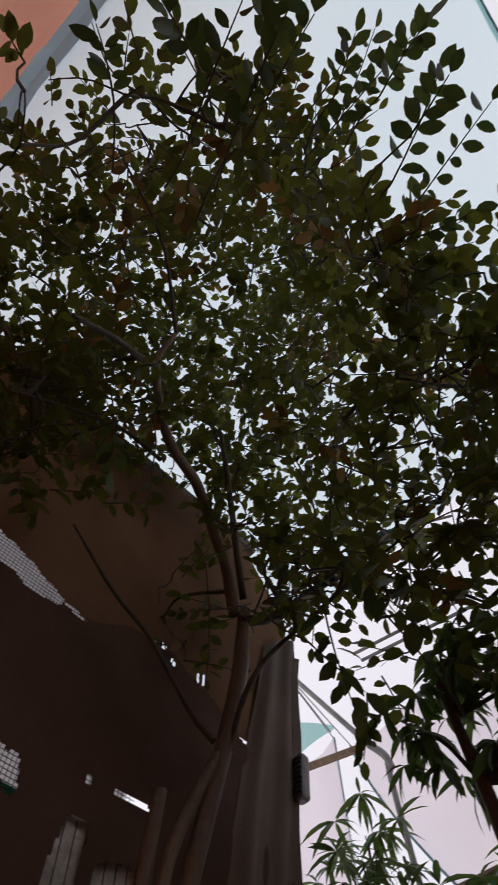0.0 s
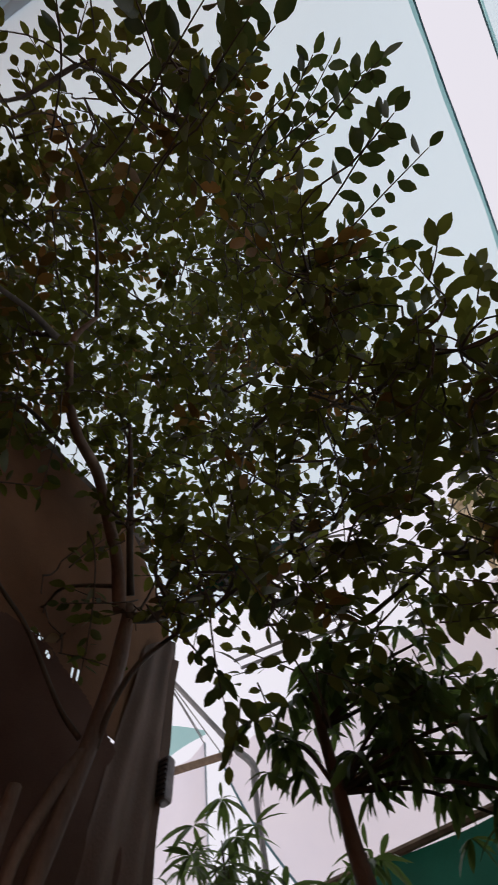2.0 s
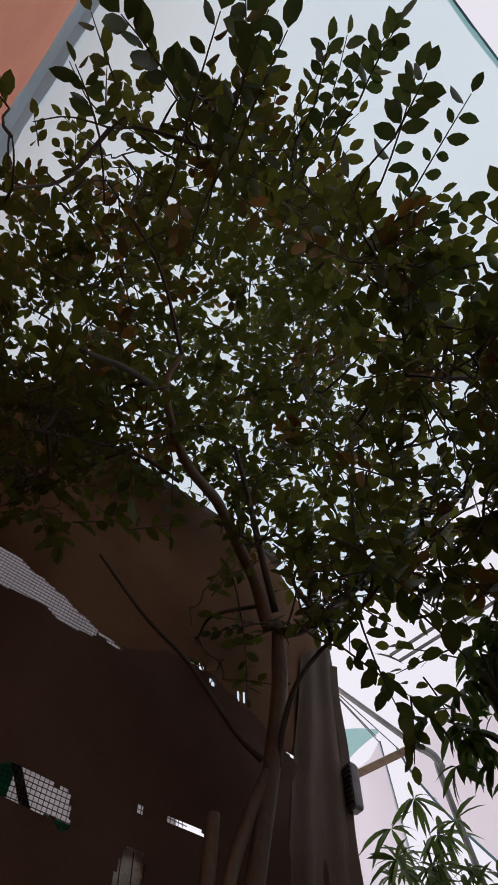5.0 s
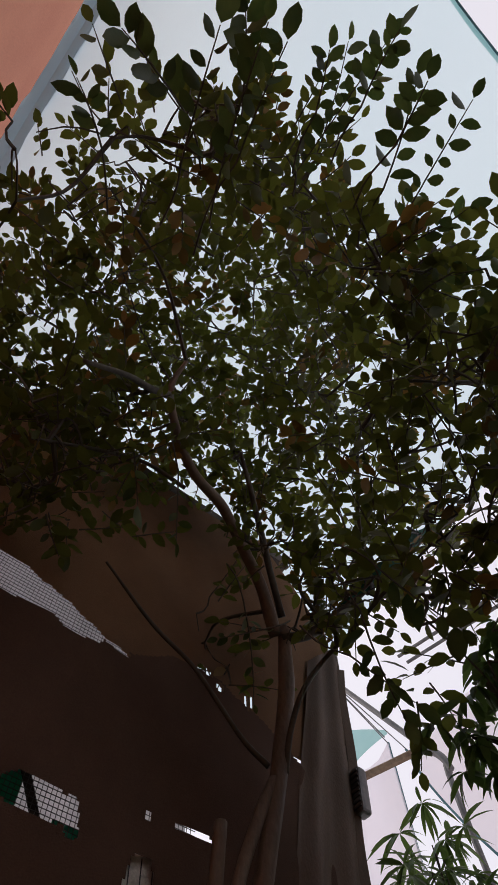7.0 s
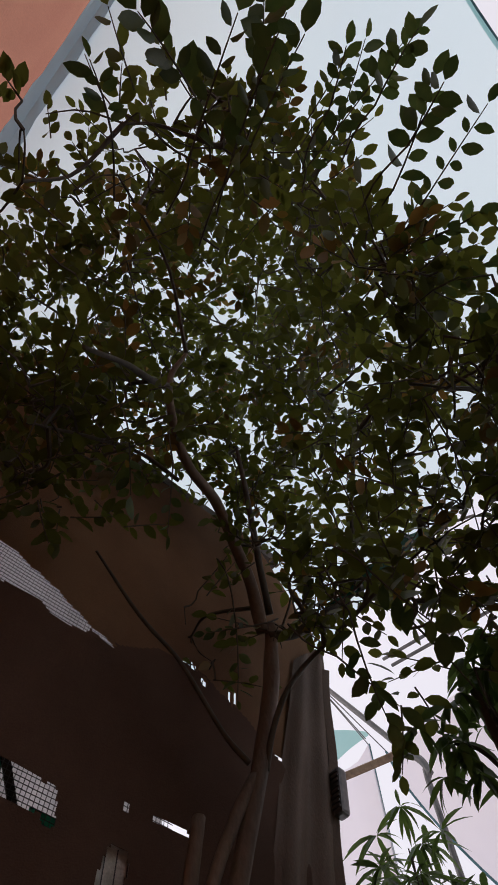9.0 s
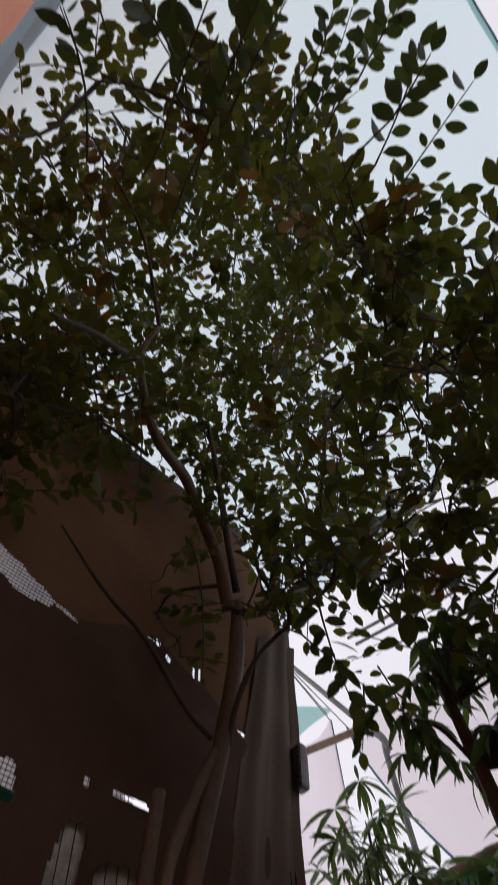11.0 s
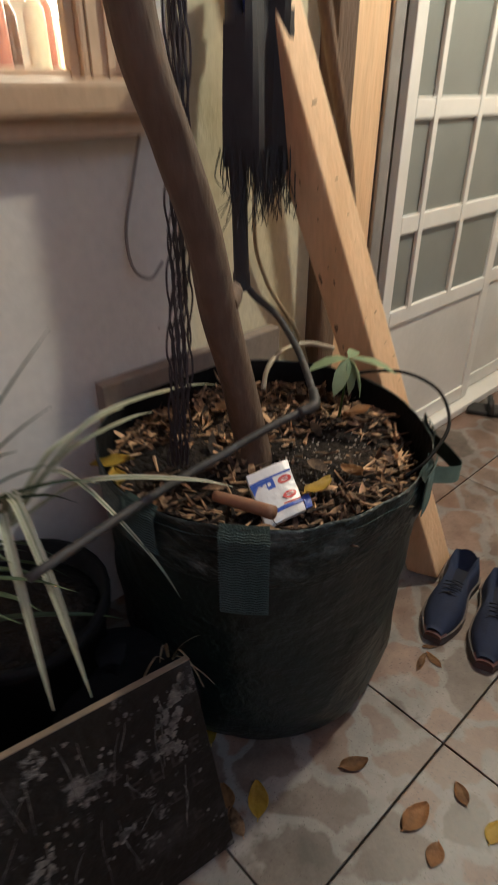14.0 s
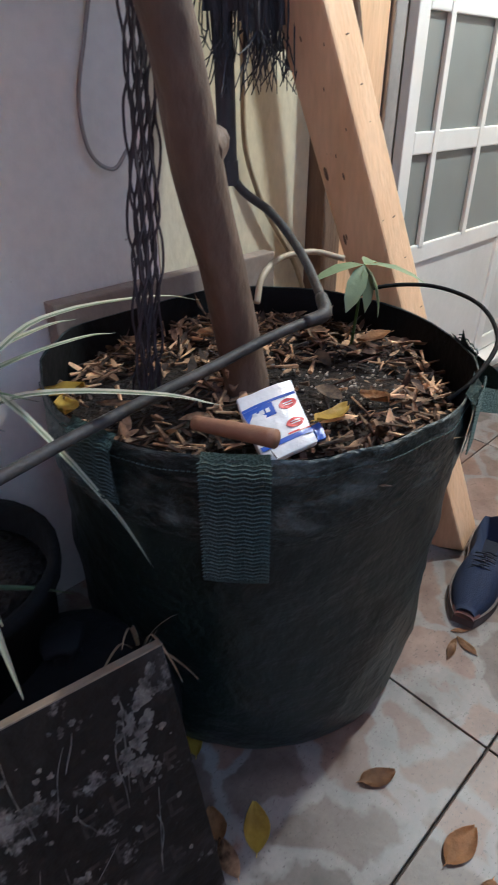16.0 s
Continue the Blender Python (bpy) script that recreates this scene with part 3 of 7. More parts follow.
# sliding door
def sliding_door():
    t = tagged(thing("door_1", "white metal sliding door with small frosted panes", "door"), kind="structure")
    x0, x1, y, zt = 3.10, 4.655, 2.575, 2.10
    part("frame", box(x0 - 0.035, y - 0.03, 0.0, x0 + 0.012, y + 0.06, zt + 0.03, 0.004), M["alu"], t, "grey metal side jamb")
    part("frame", box(x1, y - 0.03, 0.0, x1 + 0.06, y + 0.06, zt + 0.03, 0.004), M["white_paint"], t)
    part("frame", box(x0 + 0.012, y - 0.03, zt, x1, y + 0.06, zt + 0.03, 0.004), M["white_paint"], t)
    part("threshold", box(x0 - 0.03, y - 0.07, 0.0, x1 + 0.06, y + 0.06, 0.035, 0.006), M["white_paint"], t)
    rails = (0.537, 0.832, 1.141, 1.447, 1.755, 2.072)
    for k, (a, b, yy) in enumerate(((3.165, 3.885, y - 0.012), (3.85, x1 - 0.005, y + 0.022))):
        s = part("sash", box(a, yy - 0.014, 0.04, a + 0.05, yy + 0.014, zt - 0.005, 0.004), M["white_paint"], t)
        part("stile", box(b - 0.05, yy - 0.014, 0.04, b, yy + 0.014, zt - 0.005, 0.004), M["white_paint"], s)
        part("panel", box(a + 0.05, yy - 0.006, 0.10, b - 0.05, yy + 0.006, rails[0] - 0.02, 0.002), M["door_panel"], s)
        part("rail", box(a + 0.05, yy - 0.014, 0.04, b - 0.05, yy + 0.014, 0.10, 0.004), M["white_paint"], s)
        for z in rails:
            part("rail", box(a + 0.05, yy - 0.014, z - 0.027, b - 0.05, yy + 0.014, z + 0.027, 0.004), M["white_paint"], s)
        cols = [a + 0.05] + ([4.165, 4.40] if k else [3.319, 3.570]) + [b - 0.05]
        for z0, z1 in zip(rails, rails[1:]):
            for c0, c1 in zip(cols, cols[1:]):
                part("pane", box(c0, yy - 0.003, z0 + 0.027, c1, yy + 0.003, z1 - 0.027), M["frost"], s)
        for c in cols[1:3]:
            part("muntin", box(c - 0.012, yy - 0.017, rails[0] + 0.02, c + 0.012, yy - 0.0035, rails[-1], 0.003), M["white_paint"], s)
    part("handle", box(3.848, y - 0.05, 1.0, 3.860, y - 0.028, 1.15, 0.004), M["alu"], t)
    return t


sliding_door()
structure("wall_behind_door", box(2.855, 2.74, 0, 4.82, 2.8, 2.13), M["room"], "plain wall closing behind the frosted door", "wall")


# door posts
def post(x0, x1, y0, y1, z1, material, label):
    bm = box(x0, y0, 0, x1, y1, z1, 0.006)
    return structure("post", bm, material, label, "post")


post(2.858, 2.928, 2.545, 2.62, 2.44, M["old_wood"], "dark weathered timber post beside the door")
post(2.932, 3.060, 2.555, 2.64, 2.44, M["timber"], "pale pine door post")


# window
def window():
    t = tagged(thing("window_1", "varnished wooden casement window lit from inside", "window"), kind="structure")
    f = 0.10
    right = 0.095
    part("window_frame", box(WX1 - right, WALL - 0.012, WZ0, WX1 + 0.01, WALL + 0.03, WZ1 + 0.02, 0.006), M["window_wood"], t)
    part("window_frame", box(WX0 - 0.01, WALL - 0.012, WZ0, WX0 + f, WALL + 0.06, WZ1 + 0.02, 0.006), M["window_wood"], t)
    part("window_frame", box(WX0 + f, WALL - 0.035, WZ1 - 0.03, WX1 - right, WALL + 0.06, WZ1 + 0.02, 0.006), M["window_wood"], t)
    part("window_sill", box(WX0 - 0.03, WALL - 0.075, WZ0 - 0.055, WX1 + 0.03, WALL + 0.06, WZ0, 0.01), M["window_wood"], t)
    part("sill_board", box(WX0 - 0.02, WALL - 0.05, WZ0 - 0.09, WX1 + 0.0, WALL - 0.002, WZ0 - 0.055, 0.008), M["window_wood"], t)
    part("bead", box(WX1 - 0.048, WALL - 0.018, WZ0 + 0.002, WX1 - 0.034, WALL - 0.0125, WZ1, 0.002), M["window_wood"], t, "pale moulded bead")
    # no cut in the frame: thin dark strips give the shade of its grooves
    for q in (0.078, 0.012):
        part("groove_shade", box(WX1 - q - 0.004, WALL - 0.0135, WZ0 + 0.002, WX1 - q, WALL - 0.0115, WZ1, 0.0005), M["groove_shade_wood"], t, "dark strip for the shade in the frame's groove")
    xm = 2.012
    xs = (WX0 + f, 1.71, xm, WX1 - right)
    rows = (WZ0, 1.518, 1.815, WZ1 - 0.03)
    for a, b in zip(xs, xs[1:]):
        s = part("casement", box(a, WALL + 0.0, WZ0, a + 0.022, WALL + 0.022, WZ1 - 0.03, 0.004), M["window_wood"], t)
        part("stile", box(b - 0.018, WALL + 0.0, WZ0, b, WALL + 0.022, WZ1 - 0.03, 0.004), M["window_wood"], s)
        for z in rows:
            part("rail", box(a + 0.022, WALL + 0.002, z - 0.016, b - 0.018, WALL + 0.02, z + 0.016, 0.003), M["window_wood"], s)
        for z0, z1 in zip(rows, rows[1:]):
            p = part("pane", box(a + 0.022, WALL + 0.009, z0 + 0.016, b - 0.018, WALL + 0.013, z1 - 0.016), M["pane"], s)
            p.visible_shadow = False
    return t


window()


# upper storey: torn brown sheet hung over the wall
def torn(x, z):
    w = 0.035 * noise.noise(Vector((x * 9, z * 9, 1.3)))
    if 1.0 < x < 1.70 and 3.94 + w < z < 4.14 - 0.35 * max(0, x - 1.3) + w:
        return True
    for cx, cz, rx, rz, tilt in ((1.76, 3.965, 0.07, 0.018, -0.15), (2.205, 4.10, 0.045, 0.024, -0.5), (2.285, 4.045, 0.022, 0.022, -0.7),
                                 (1.63, 3.27, 0.13, 0.06, 0.0), (1.755, 3.26, 0.03, 0.07, 0.2), (2.20, 3.375, 0.075, 0.014, 0.0),
                                 (2.02, 3.37, 0.014, 0.022, 0), (2.005, 3.09, 0.05, 0.15, -0.12), (2.185, 3.10, 0.085, 0.07, 0.15), (2.175, 2.93, 0.075, 0.12, 0.1),
                                 (2.775, 3.19, 0.018, 0.05, 0.2), (2.70, 3.12, 0.024, 0.022, 0.6), (2.755, 3.09, 0.014, 0.02, 0.3), (2.62, 3.04, 0.016, 0.024, 0.2), (2.575, 2.96, 0.014, 0.02, 0.2), (2.73, 2.97, 0.014, 0.03, 0), (2.655, 2.99, 0.014, 0.018, 0), (2.68, 3.04, 0.010, 0.014, 0.4),
                                 (2.435, 4.03, 0.005, 0.05, 0), (2.468, 4.06, 0.005, 0.03, 0)):
        dx, dz = x - cx, z - cz
        u, v = dx * math.cos(tilt) + dz * math.sin(tilt), dz * math.cos(tilt) - dx * math.sin(tilt)
        if (abs(u) / rx) ** 3 + (abs(v) / rz) ** 3 < 0.9 + 12 * w:
            return True
    return False


def tarp_y(x, z):
    return 2.562 + 0.016 * noise.noise(Vector((x * 1.7, 0, z * 0.7))) + 0.012 * noise.noise(Vector((x * 5, 4, z * 2.5)))


def brown_sheet():
    t = tagged(thing("hanging_sheet", "torn dark brown shade sheet over the upper wall", "tarpaulin"), kind="structure")
    top = lambda x: 5.38 + 0.04 * math.sin(x * 3.0) - max(0, x - 2.62) * 1.15
    part("sheet", sheet(-0.9, 3.06, 3.90, 5.40, 0.0105, lambda x, z: (x, tarp_y(x, z), z - max(0, z - 4.5) * (5.40 - top(x)) / 0.9), torn), M["tarp"], t)
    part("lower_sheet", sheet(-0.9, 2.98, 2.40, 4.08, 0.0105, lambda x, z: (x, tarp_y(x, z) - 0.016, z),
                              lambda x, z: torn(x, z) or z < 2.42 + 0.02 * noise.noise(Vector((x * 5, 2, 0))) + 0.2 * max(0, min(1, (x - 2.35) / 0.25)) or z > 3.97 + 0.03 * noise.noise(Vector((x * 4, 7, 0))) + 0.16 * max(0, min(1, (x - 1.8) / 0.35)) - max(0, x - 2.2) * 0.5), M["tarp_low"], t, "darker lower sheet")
    part("mesh_patch", sheet(1.94, 2.30, 2.76, 3.26, 0.03, lambda x, z: (x, tarp_y(x, z) + 0.014, z)), M["patch"], t, "dim grey netting behind the tears")
    for k in range(9):
        x = 1.95 + 0.042 * k
        part("mesh_cord", tube([(x, tarp_y(x, 2.77) + 0.010, 2.77), (x + 0.004, tarp_y(x, 3.0) + 0.008, 3.0), (x, tarp_y(x, 3.25) + 0.010, 3.25)], [0.002, 0.002], 4, 8), M["dark_pipe"], t)

    def fold(u, z):
        """Draped folds, wider at the foot, hung along the sheet's edge."""
        x0, x1 = 2.50 + 0.19 * (z - 2.6), 2.93 + 0.09 * (z - 2.86)
        x = x0 + (x1 - x0) * u
        return (x, 2.530 + 0.020 * math.sin(u * 11 + 0.4 * z) * (1 - 0.25 * (z - 2.6)) + 0.01 * noise.noise(Vector((x * 6, 0, z * 3))), z)

    part("grey_sheet", sheet(0, 1, 2.58, 4.72, 0.0125, fold, lambda u, z: torn(fold(u, z)[0], z) or z > 4.72 - 0.25 * abs(u - 0.7)), M["tarp_grey"], t, "brownish grey draped shade sheet")
    # the strip that curls away at the edge
    edge = lambda x, z: (2.915 + (x - 2.6) * 0.35 + 0.09 * (z - 2.9) + 0.02 * math.sin((z - 2.9) * 4.2) ** 2, 2.53 - (x - 2.6) * 0.15, z)
    part("loose_strip", sheet(2.60, 2.72, 3.1, 4.6, 0.02, edge), M["tarp_grey"], t)
    return t


brown_sheet()
structure("edge_post", tube([(2.955, 2.57, 2.54), (3.01, 2.56, 3.45), (3.075, 2.55, 4.3), (3.10, 2.55, 4.74)], [0.028, 0.026, 0.022, 0.02], 8), M["dark_wood"], "dark post at the sheet's edge", "post", True)


# tiles of the floor, every one a piece
T, J = 0.47, 0.0019
tile_bm = box(J, J, -0.012, T - J, T - J, 0.0, 0.0016)
tile_mesh = mesh_of(tile_bm, "tile", M["tile"])


def tiles():
    for i in range(-8, 7):
        for j in range(-10, 2):
            x, y = 2.42 + i * T, 1.770 + j * T
            if x < -1.3 or x > 4.8 or y < -2.6:
                continue
            ob = new("tile", tile_mesh)
            ob.parent = floor
            ob.location = (x, y, 0)


def foam_line():
    """Lumpy white filler between wall and ceiling over the door."""
    rng = np.random.default_rng(17)
    bm = bmesh.new()
    pts = [(3.07 + 0.06 * k, 2.58, deck_z(3.07 + 0.06 * k) - 0.06 + 0.012 * noise.noise(Vector((k, 0, 0)))) for k in range(29)]
    tube(pts, [0.026, 0.04, 0.022, 0.045, 0.03, 0.04, 0.02], 9, 150, bm, wobble=0.9)
    return tagged(part("filler", bm, M["white_paint"], smooth=True), "lumpy white filler along the top of the wall", "trim", "", "structure")


foam_line()

# ---- overhead: shade cloths on a tube frame, neighbours beyond ----
# the frame of the whole awning: it hangs a little out of level towards the house
AWNING = (Matrix.Translation((1.094, 0.845, 2.115)) @ Matrix.Rotation(radians(7.44), 4, Vector((-0.947, -0.320, 0.035)))
          @ Matrix.Scale(1.25, 4) @ Matrix.Translation((-1.162, -1.258, -2.122)))


def canopy():
    z = lambda x, y: 6.4 + 0.10 * math.sin(x * 1.1 + 0.4) + 0.05 * noise.noise(Vector((x * 0.6, y * 0.8, 0)))

    def cloth(x0, x1, y0, y1, material, name, label, lift=0.0, skew=0.11):
        nx, ny = int((x1 - x0) / 0.12) + 2, int((y1 - y0) / 0.12) + 2
        verts = [(x0 + (x1 - x0) * i / nx, y0 + (y1 - y0) * j / ny + skew * (x0 + (x1 - x0) * i / nx - 1.2) + (0.03 * noise.noise(Vector((i * 0.4, 3, 0))) if j in (0, ny) else 0),
                  z(x0 + (x1 - x0) * i / nx, y0 + (y1 - y0) * j / ny) + lift) for j in range(ny + 1) for i in range(nx + 1)]
        faces = [(j * (nx + 1) + i, j * (nx + 1) + i + 1, (j + 1) * (nx + 1) + i + 1, (j + 1) * (nx + 1) + i) for j in range(ny) for i in range(nx)]
        bm = bmesh.new()
        me = bpy.data.meshes.new("tmp")
        me.from_pydata(verts, [], faces)
        bm.from_mesh(me)
        bpy.data.meshes.remove(me)
        t = thing(name, label, "shade cloth", "shade cloths over the yard")
        t.matrix_world = AWNING
        part("cloth", bm, material, t, smooth=True)
        for yy in (y0, y1):
            part("hem", tube([(x0 + (x1 - x0) * k / 12, yy + skew * (x0 + (x1 - x0) * k / 12 - 1.2) + 0.012 * noise.noise(Vector((k, yy, 1))), z(x0 + (x1 - x0) * k / 12, yy) + lift - 0.01) for k in range(13)],
                             [0.006, 0.007, 0.006], 5, 60, wobble=0.5), M["cloth_edge"], t, "darker folded hem")
            band = [(x0 + (x1 - x0) * k / 40, yy + skew * (x0 + (x1 - x0) * k / 40 - 1.2) + d * (1 if yy == y0 else -1), z(x0 + (x1 - x0) * k / 40, yy) + lift - 0.006) for k in range(41) for d in (0.0, 0.032 + 0.012 * noise.noise(Vector((k * 0.3, yy, 0))))]
            bb = bmesh.new()
            vs = [bb.verts.new(p) for p in band]
            for k in range(40):
                bb.faces.new((vs[2 * k], vs[2 * k + 2], vs[2 * k + 3], vs[2 * k + 1]))
            part("border", bb, M["cloth_teal"], t, "teal border strip", True)
        part("side_hem", tube([(x0, skew * (x0 - 1.2) + y0 + (y1 - y0) * k / 8, z(x0, y0 + (y1 - y0) * k / 8) + lift - 0.02) for k in range(9)],
                              [0.05, 0.07, 0.045], 6, 40, wobble=0.6), M["cloth"], t, "bunched edge of the cloth")
        for yy in (y0 + 0.1, y1 - 0.1):
            part("tie_rope", tube([(-0.92, yy, 6.6), (x0, yy, z(x0, yy) + lift)], [0.006, 0.006], 5, 3), M["steel"], t)
        return t

    cloth(0.10, 4.4, -0.98, 5.2, M["cloth"], "shade_cloth", "pale bluish shade cloth stretched overhead")
    cloth(0.10, 4.4, -4.4, -1.40, M["cloth"], "shade_cloth", "pale bluish shade cloth stretched overhead, behind the gap")


canopy()


def side_sheets():
    t2 = thing("teal_cloth", "teal shade cloth sagging between the tubes", "shade cloth", "shade cloths over the yard")
    t2.matrix_world = AWNING
    part("cloth", sheet(0, 1, 0, 1, 0.08, lambda u, v: (6.05, 4.85 - 0.75 * u, 6.78 + 0.04 * math.sin(3 * u) + v * (1 - u) * 0.55 + 0.05 * v)), M["cloth_teal"], t2, smooth=True)
    part("tie_rope", tube([(6.05, 4.15, 6.78), (4.72, 3.75, 6.60)], [0.006, 0.006], 5, 3), M["steel"], t2)
    t3 = thing("white_cloth", "pale lilac shade cloth hung in a drape with a seam", "shade cloth", "shade cloths over the yard")
    t3.matrix_world = AWNING
    part("cloth", sheet(4.08, 6.2, 3.5, 6.62, 0.12, lambda y, z: (6.0 + 0.05 * math.sin(y * 9), y + (6.62 - z) * 0.12, z)), M["cloth_white"], t3, smooth=True)
    part("seam", tube([(5.97, 4.08, 6.62), (5.97, 4.25, 5.3), (5.97, 4.44, 3.6)], [0.008, 0.008], 5, 12), M["cloth_edge"], t3)
    part("tie_rope", tube([(6.0, 4.1, 6.62), (4.72, 3.75, 6.60)], [0.006, 0.006], 5, 3), M["steel"], t3)
    t5 = thing("white_cloth", "pale lilac shade cloth drawn aside in an arch", "shade cloth", "shade cloths over the yard")
    t5.matrix_world = AWNING
    arch = lambda z: 3.98 - 0.42 * max(0, (6.5 - z) / 1.4) ** 1.5
    part("cloth", sheet(0, 1, 3.5, 6.5, 0.05, lambda u, z: (6.1 + 0.05 * math.sin(u * 30), arch(z) + (-2.0 - arch(z)) * u, z - 0.25 * u * max(0, z - 5.5))), M["cloth_white"], t5, smooth=True)
    part("hem", tube([(6.07, arch(z), z) for z in (6.5, 6.2, 5.9, 5.6, 5.3, 4.8, 4.0)], [0.012, 0.012], 5, 30), M["cloth_edge"], t5)
    part("tie_rope", tube([(6.1, 3.98, 6.5), (4.72, 3.75, 6.60)], [0.006, 0.006], 5, 3), M["steel"], t5)


side_sheets()


def tube_frame():
    t = thing("tube_frame", "thin grey steel tube frame holding the shade cloths", "frame")
    t.matrix_world = AWNING
    part("rafter", tube([(4.72, 3.75, 6.60), (4.72, 3.08, 5.20)], [0.022, 0.022], 8), M["steel"], t)
    part("elbow", tube([(4.72, 3.08, 5.20), (4.72, 2.99, 5.05), (4.72, 2.965, 4.93)], [0.026, 0.028, 0.026], 8), M["steel"], t)
    part("upright", tube([(4.72, 2.965, 4.95), (4.72, 3.04, 4.5), (4.72, 3.40, 0.0)], [0.022, 0.022, 0.022], 8), M["steel"], t)
    part("crossbar", tube([(4.72, 3.78, 5.42), (4.70, 3.13, 5.20)], [0.032, 0.03], 6), M["old_wood"], t, "brown wooden cross pole")
    part("purlin", tube([(4.72, 2.93, 6.02), (4.72, 1.85, 5.72)], [0.016, 0.016], 6), M["steel"], t)
    part("purlin", tube([(4.72, 2.88, 5.90), (4.72, 1.82, 5.60)], [0.016, 0.016], 6), M["steel"], t)
    return t


tube_frame()


def far_house():
    t = thing("neighbour_house", "beige rendered neighbour house with dark windows", "house")
    part("wall", box(9.6, -2.2, 0.0, 12.0, 0.4, 12.4), M["beige_house"], t)
    part("parapet", box(9.5, -2.3, 12.4, 12.1, 0.5, 12.7, 0.03), M["beige_house"], t)
    for y in (-1.7, -0.6):
        for z in (8.6, 11.0):
            w = part("window", box(9.57, y, z, 9.62, y + 0.8, z + 1.1, 0.01), M["white_paint"], t)
            part("pane", box(9.555, y + 0.07, z + 0.07, 9.568, y + 0.73, z + 1.03), M["dark_glass"], w)
    return t


far_house()

# ---- the tree ----
POT = (2.343, 2.253)


def near_point(limbs, p):
    best = None
    for line in limbs:
        for q in line:
            d = (q - p).length
            if best is None or d < best[0]:
                best = (d, q)
    return best[1]


def sprig(leaves, twigs, at, along, length, count, size, rng, droop=0.0):
    """A twig with blades left and right of it and one at its tip."""
    d = along.normalized()
    bend = Vector((0, 0, -droop)) + rand_dir(rng) * 0.12
    pts = [at + d * (length * u) + bend * (length * u * u) for u in (0, 0.35, 0.7, 1.0)]
    tube(pts, [0.0036, 0.0028, 0.0016], 4, 5, twigs, caps=False)
    side = d.cross(Vector((0, 0, 1)))
    side = side.normalized() if side.length > 0.05 else d.orthogonal().normalized()
    side = (Matrix.Rotation(rng.uniform(-0.9, 0.9), 3, d) @ side)
    for k in range(count):
        u = min(1.0, 0.15 + 0.85 * (k + (rng.uniform(-0.3, 0.3) if k < count - 1 else 0)) / max(1, count - 1))
        p = pts[0].lerp(pts[3], u) + bend * (length * (u * u - u))
        s = side * (1 if k % 2 else -1)
        out = (s * 0.95 + d * rng.uniform(0.35, 0.9) + rand_dir(rng) * 0.3).normalized()
        if k == count - 1:
            out = (d + rand_dir(rng) * 0.2).normalized()
        nrm = (Vector((0, 0, 1)) + rand_dir(rng) * 0.75).normalized()
        ln = size * rng.uniform(0.65, 1.2)
        leaves.blade(p + out * 0.004, out, nrm, ln, ln * rng.uniform(0.50, 0.62), rng.uniform(0.02, 0.25), rng.uniform(0.05, 0.3))


def crown(limbs, blobs, leaves, old, twigs, rng, branch=0.011):
    """Fills the given clumps (centre, radii, sprigs, blade length, lean) with branchlets and sprigs."""
    for c, r, n, size, lean in blobs:
        c, lean = Vector(c), Vector(lean)
        root = near_point(limbs, c)
        mid = root.lerp(c, 0.5) + rand_dir(rng) * 0.08 + Vector((0, 0, 0.05))
        tube([root, mid, c], [branch, branch * 0.7, branch * 0.45], 6, 10, twigs, wobble=0.15, caps=False)
        limbs.append(smooth_line([root, mid, c], 12)[3:])
        hubs = [root.lerp(c, 0.7), c]
        for k in range(max(3, n // 9)):
            q = c + Vector([rng.normal() * r[i] * 0.45 for i in range(3)])
            h = hubs[rng.integers(len(hubs))]
            tube([h, h.lerp(q, 0.5) + rand_dir(rng) * 0.05, q], [branch * 0.4, branch * 0.3, branch * 0.2], 5, 6, twigs, caps=False)
            hubs.append(q)
        for k in range(n):
            v = rand_dir(rng) * rng.uniform(0.15, 1.0) ** 0.5
            p = c + Vector((v.x * r[0], v.y * r[1], v.z * r[2]))
            h = min(hubs, key=lambda a: (a - p).length)
            d = (v * 0.7 + lean * 0.6 + rand_dir(rng) * 0.5 + Vector((0, 0, 0.25))).normalized()
            if rng.random() < 0.4 and (h - p).length < 0.22:
                tube([h, h.lerp(p, 0.6) + rand_dir(rng) * 0.03, p], [0.006, 0.005, 0.0042], 4, 4, twigs, caps=False)
            sprig(old if rng.random() < 0.085 else leaves, twigs, p, d, size * rng.uniform(1.6, 3.2), int(rng.integers(5, 9)), size, rng)


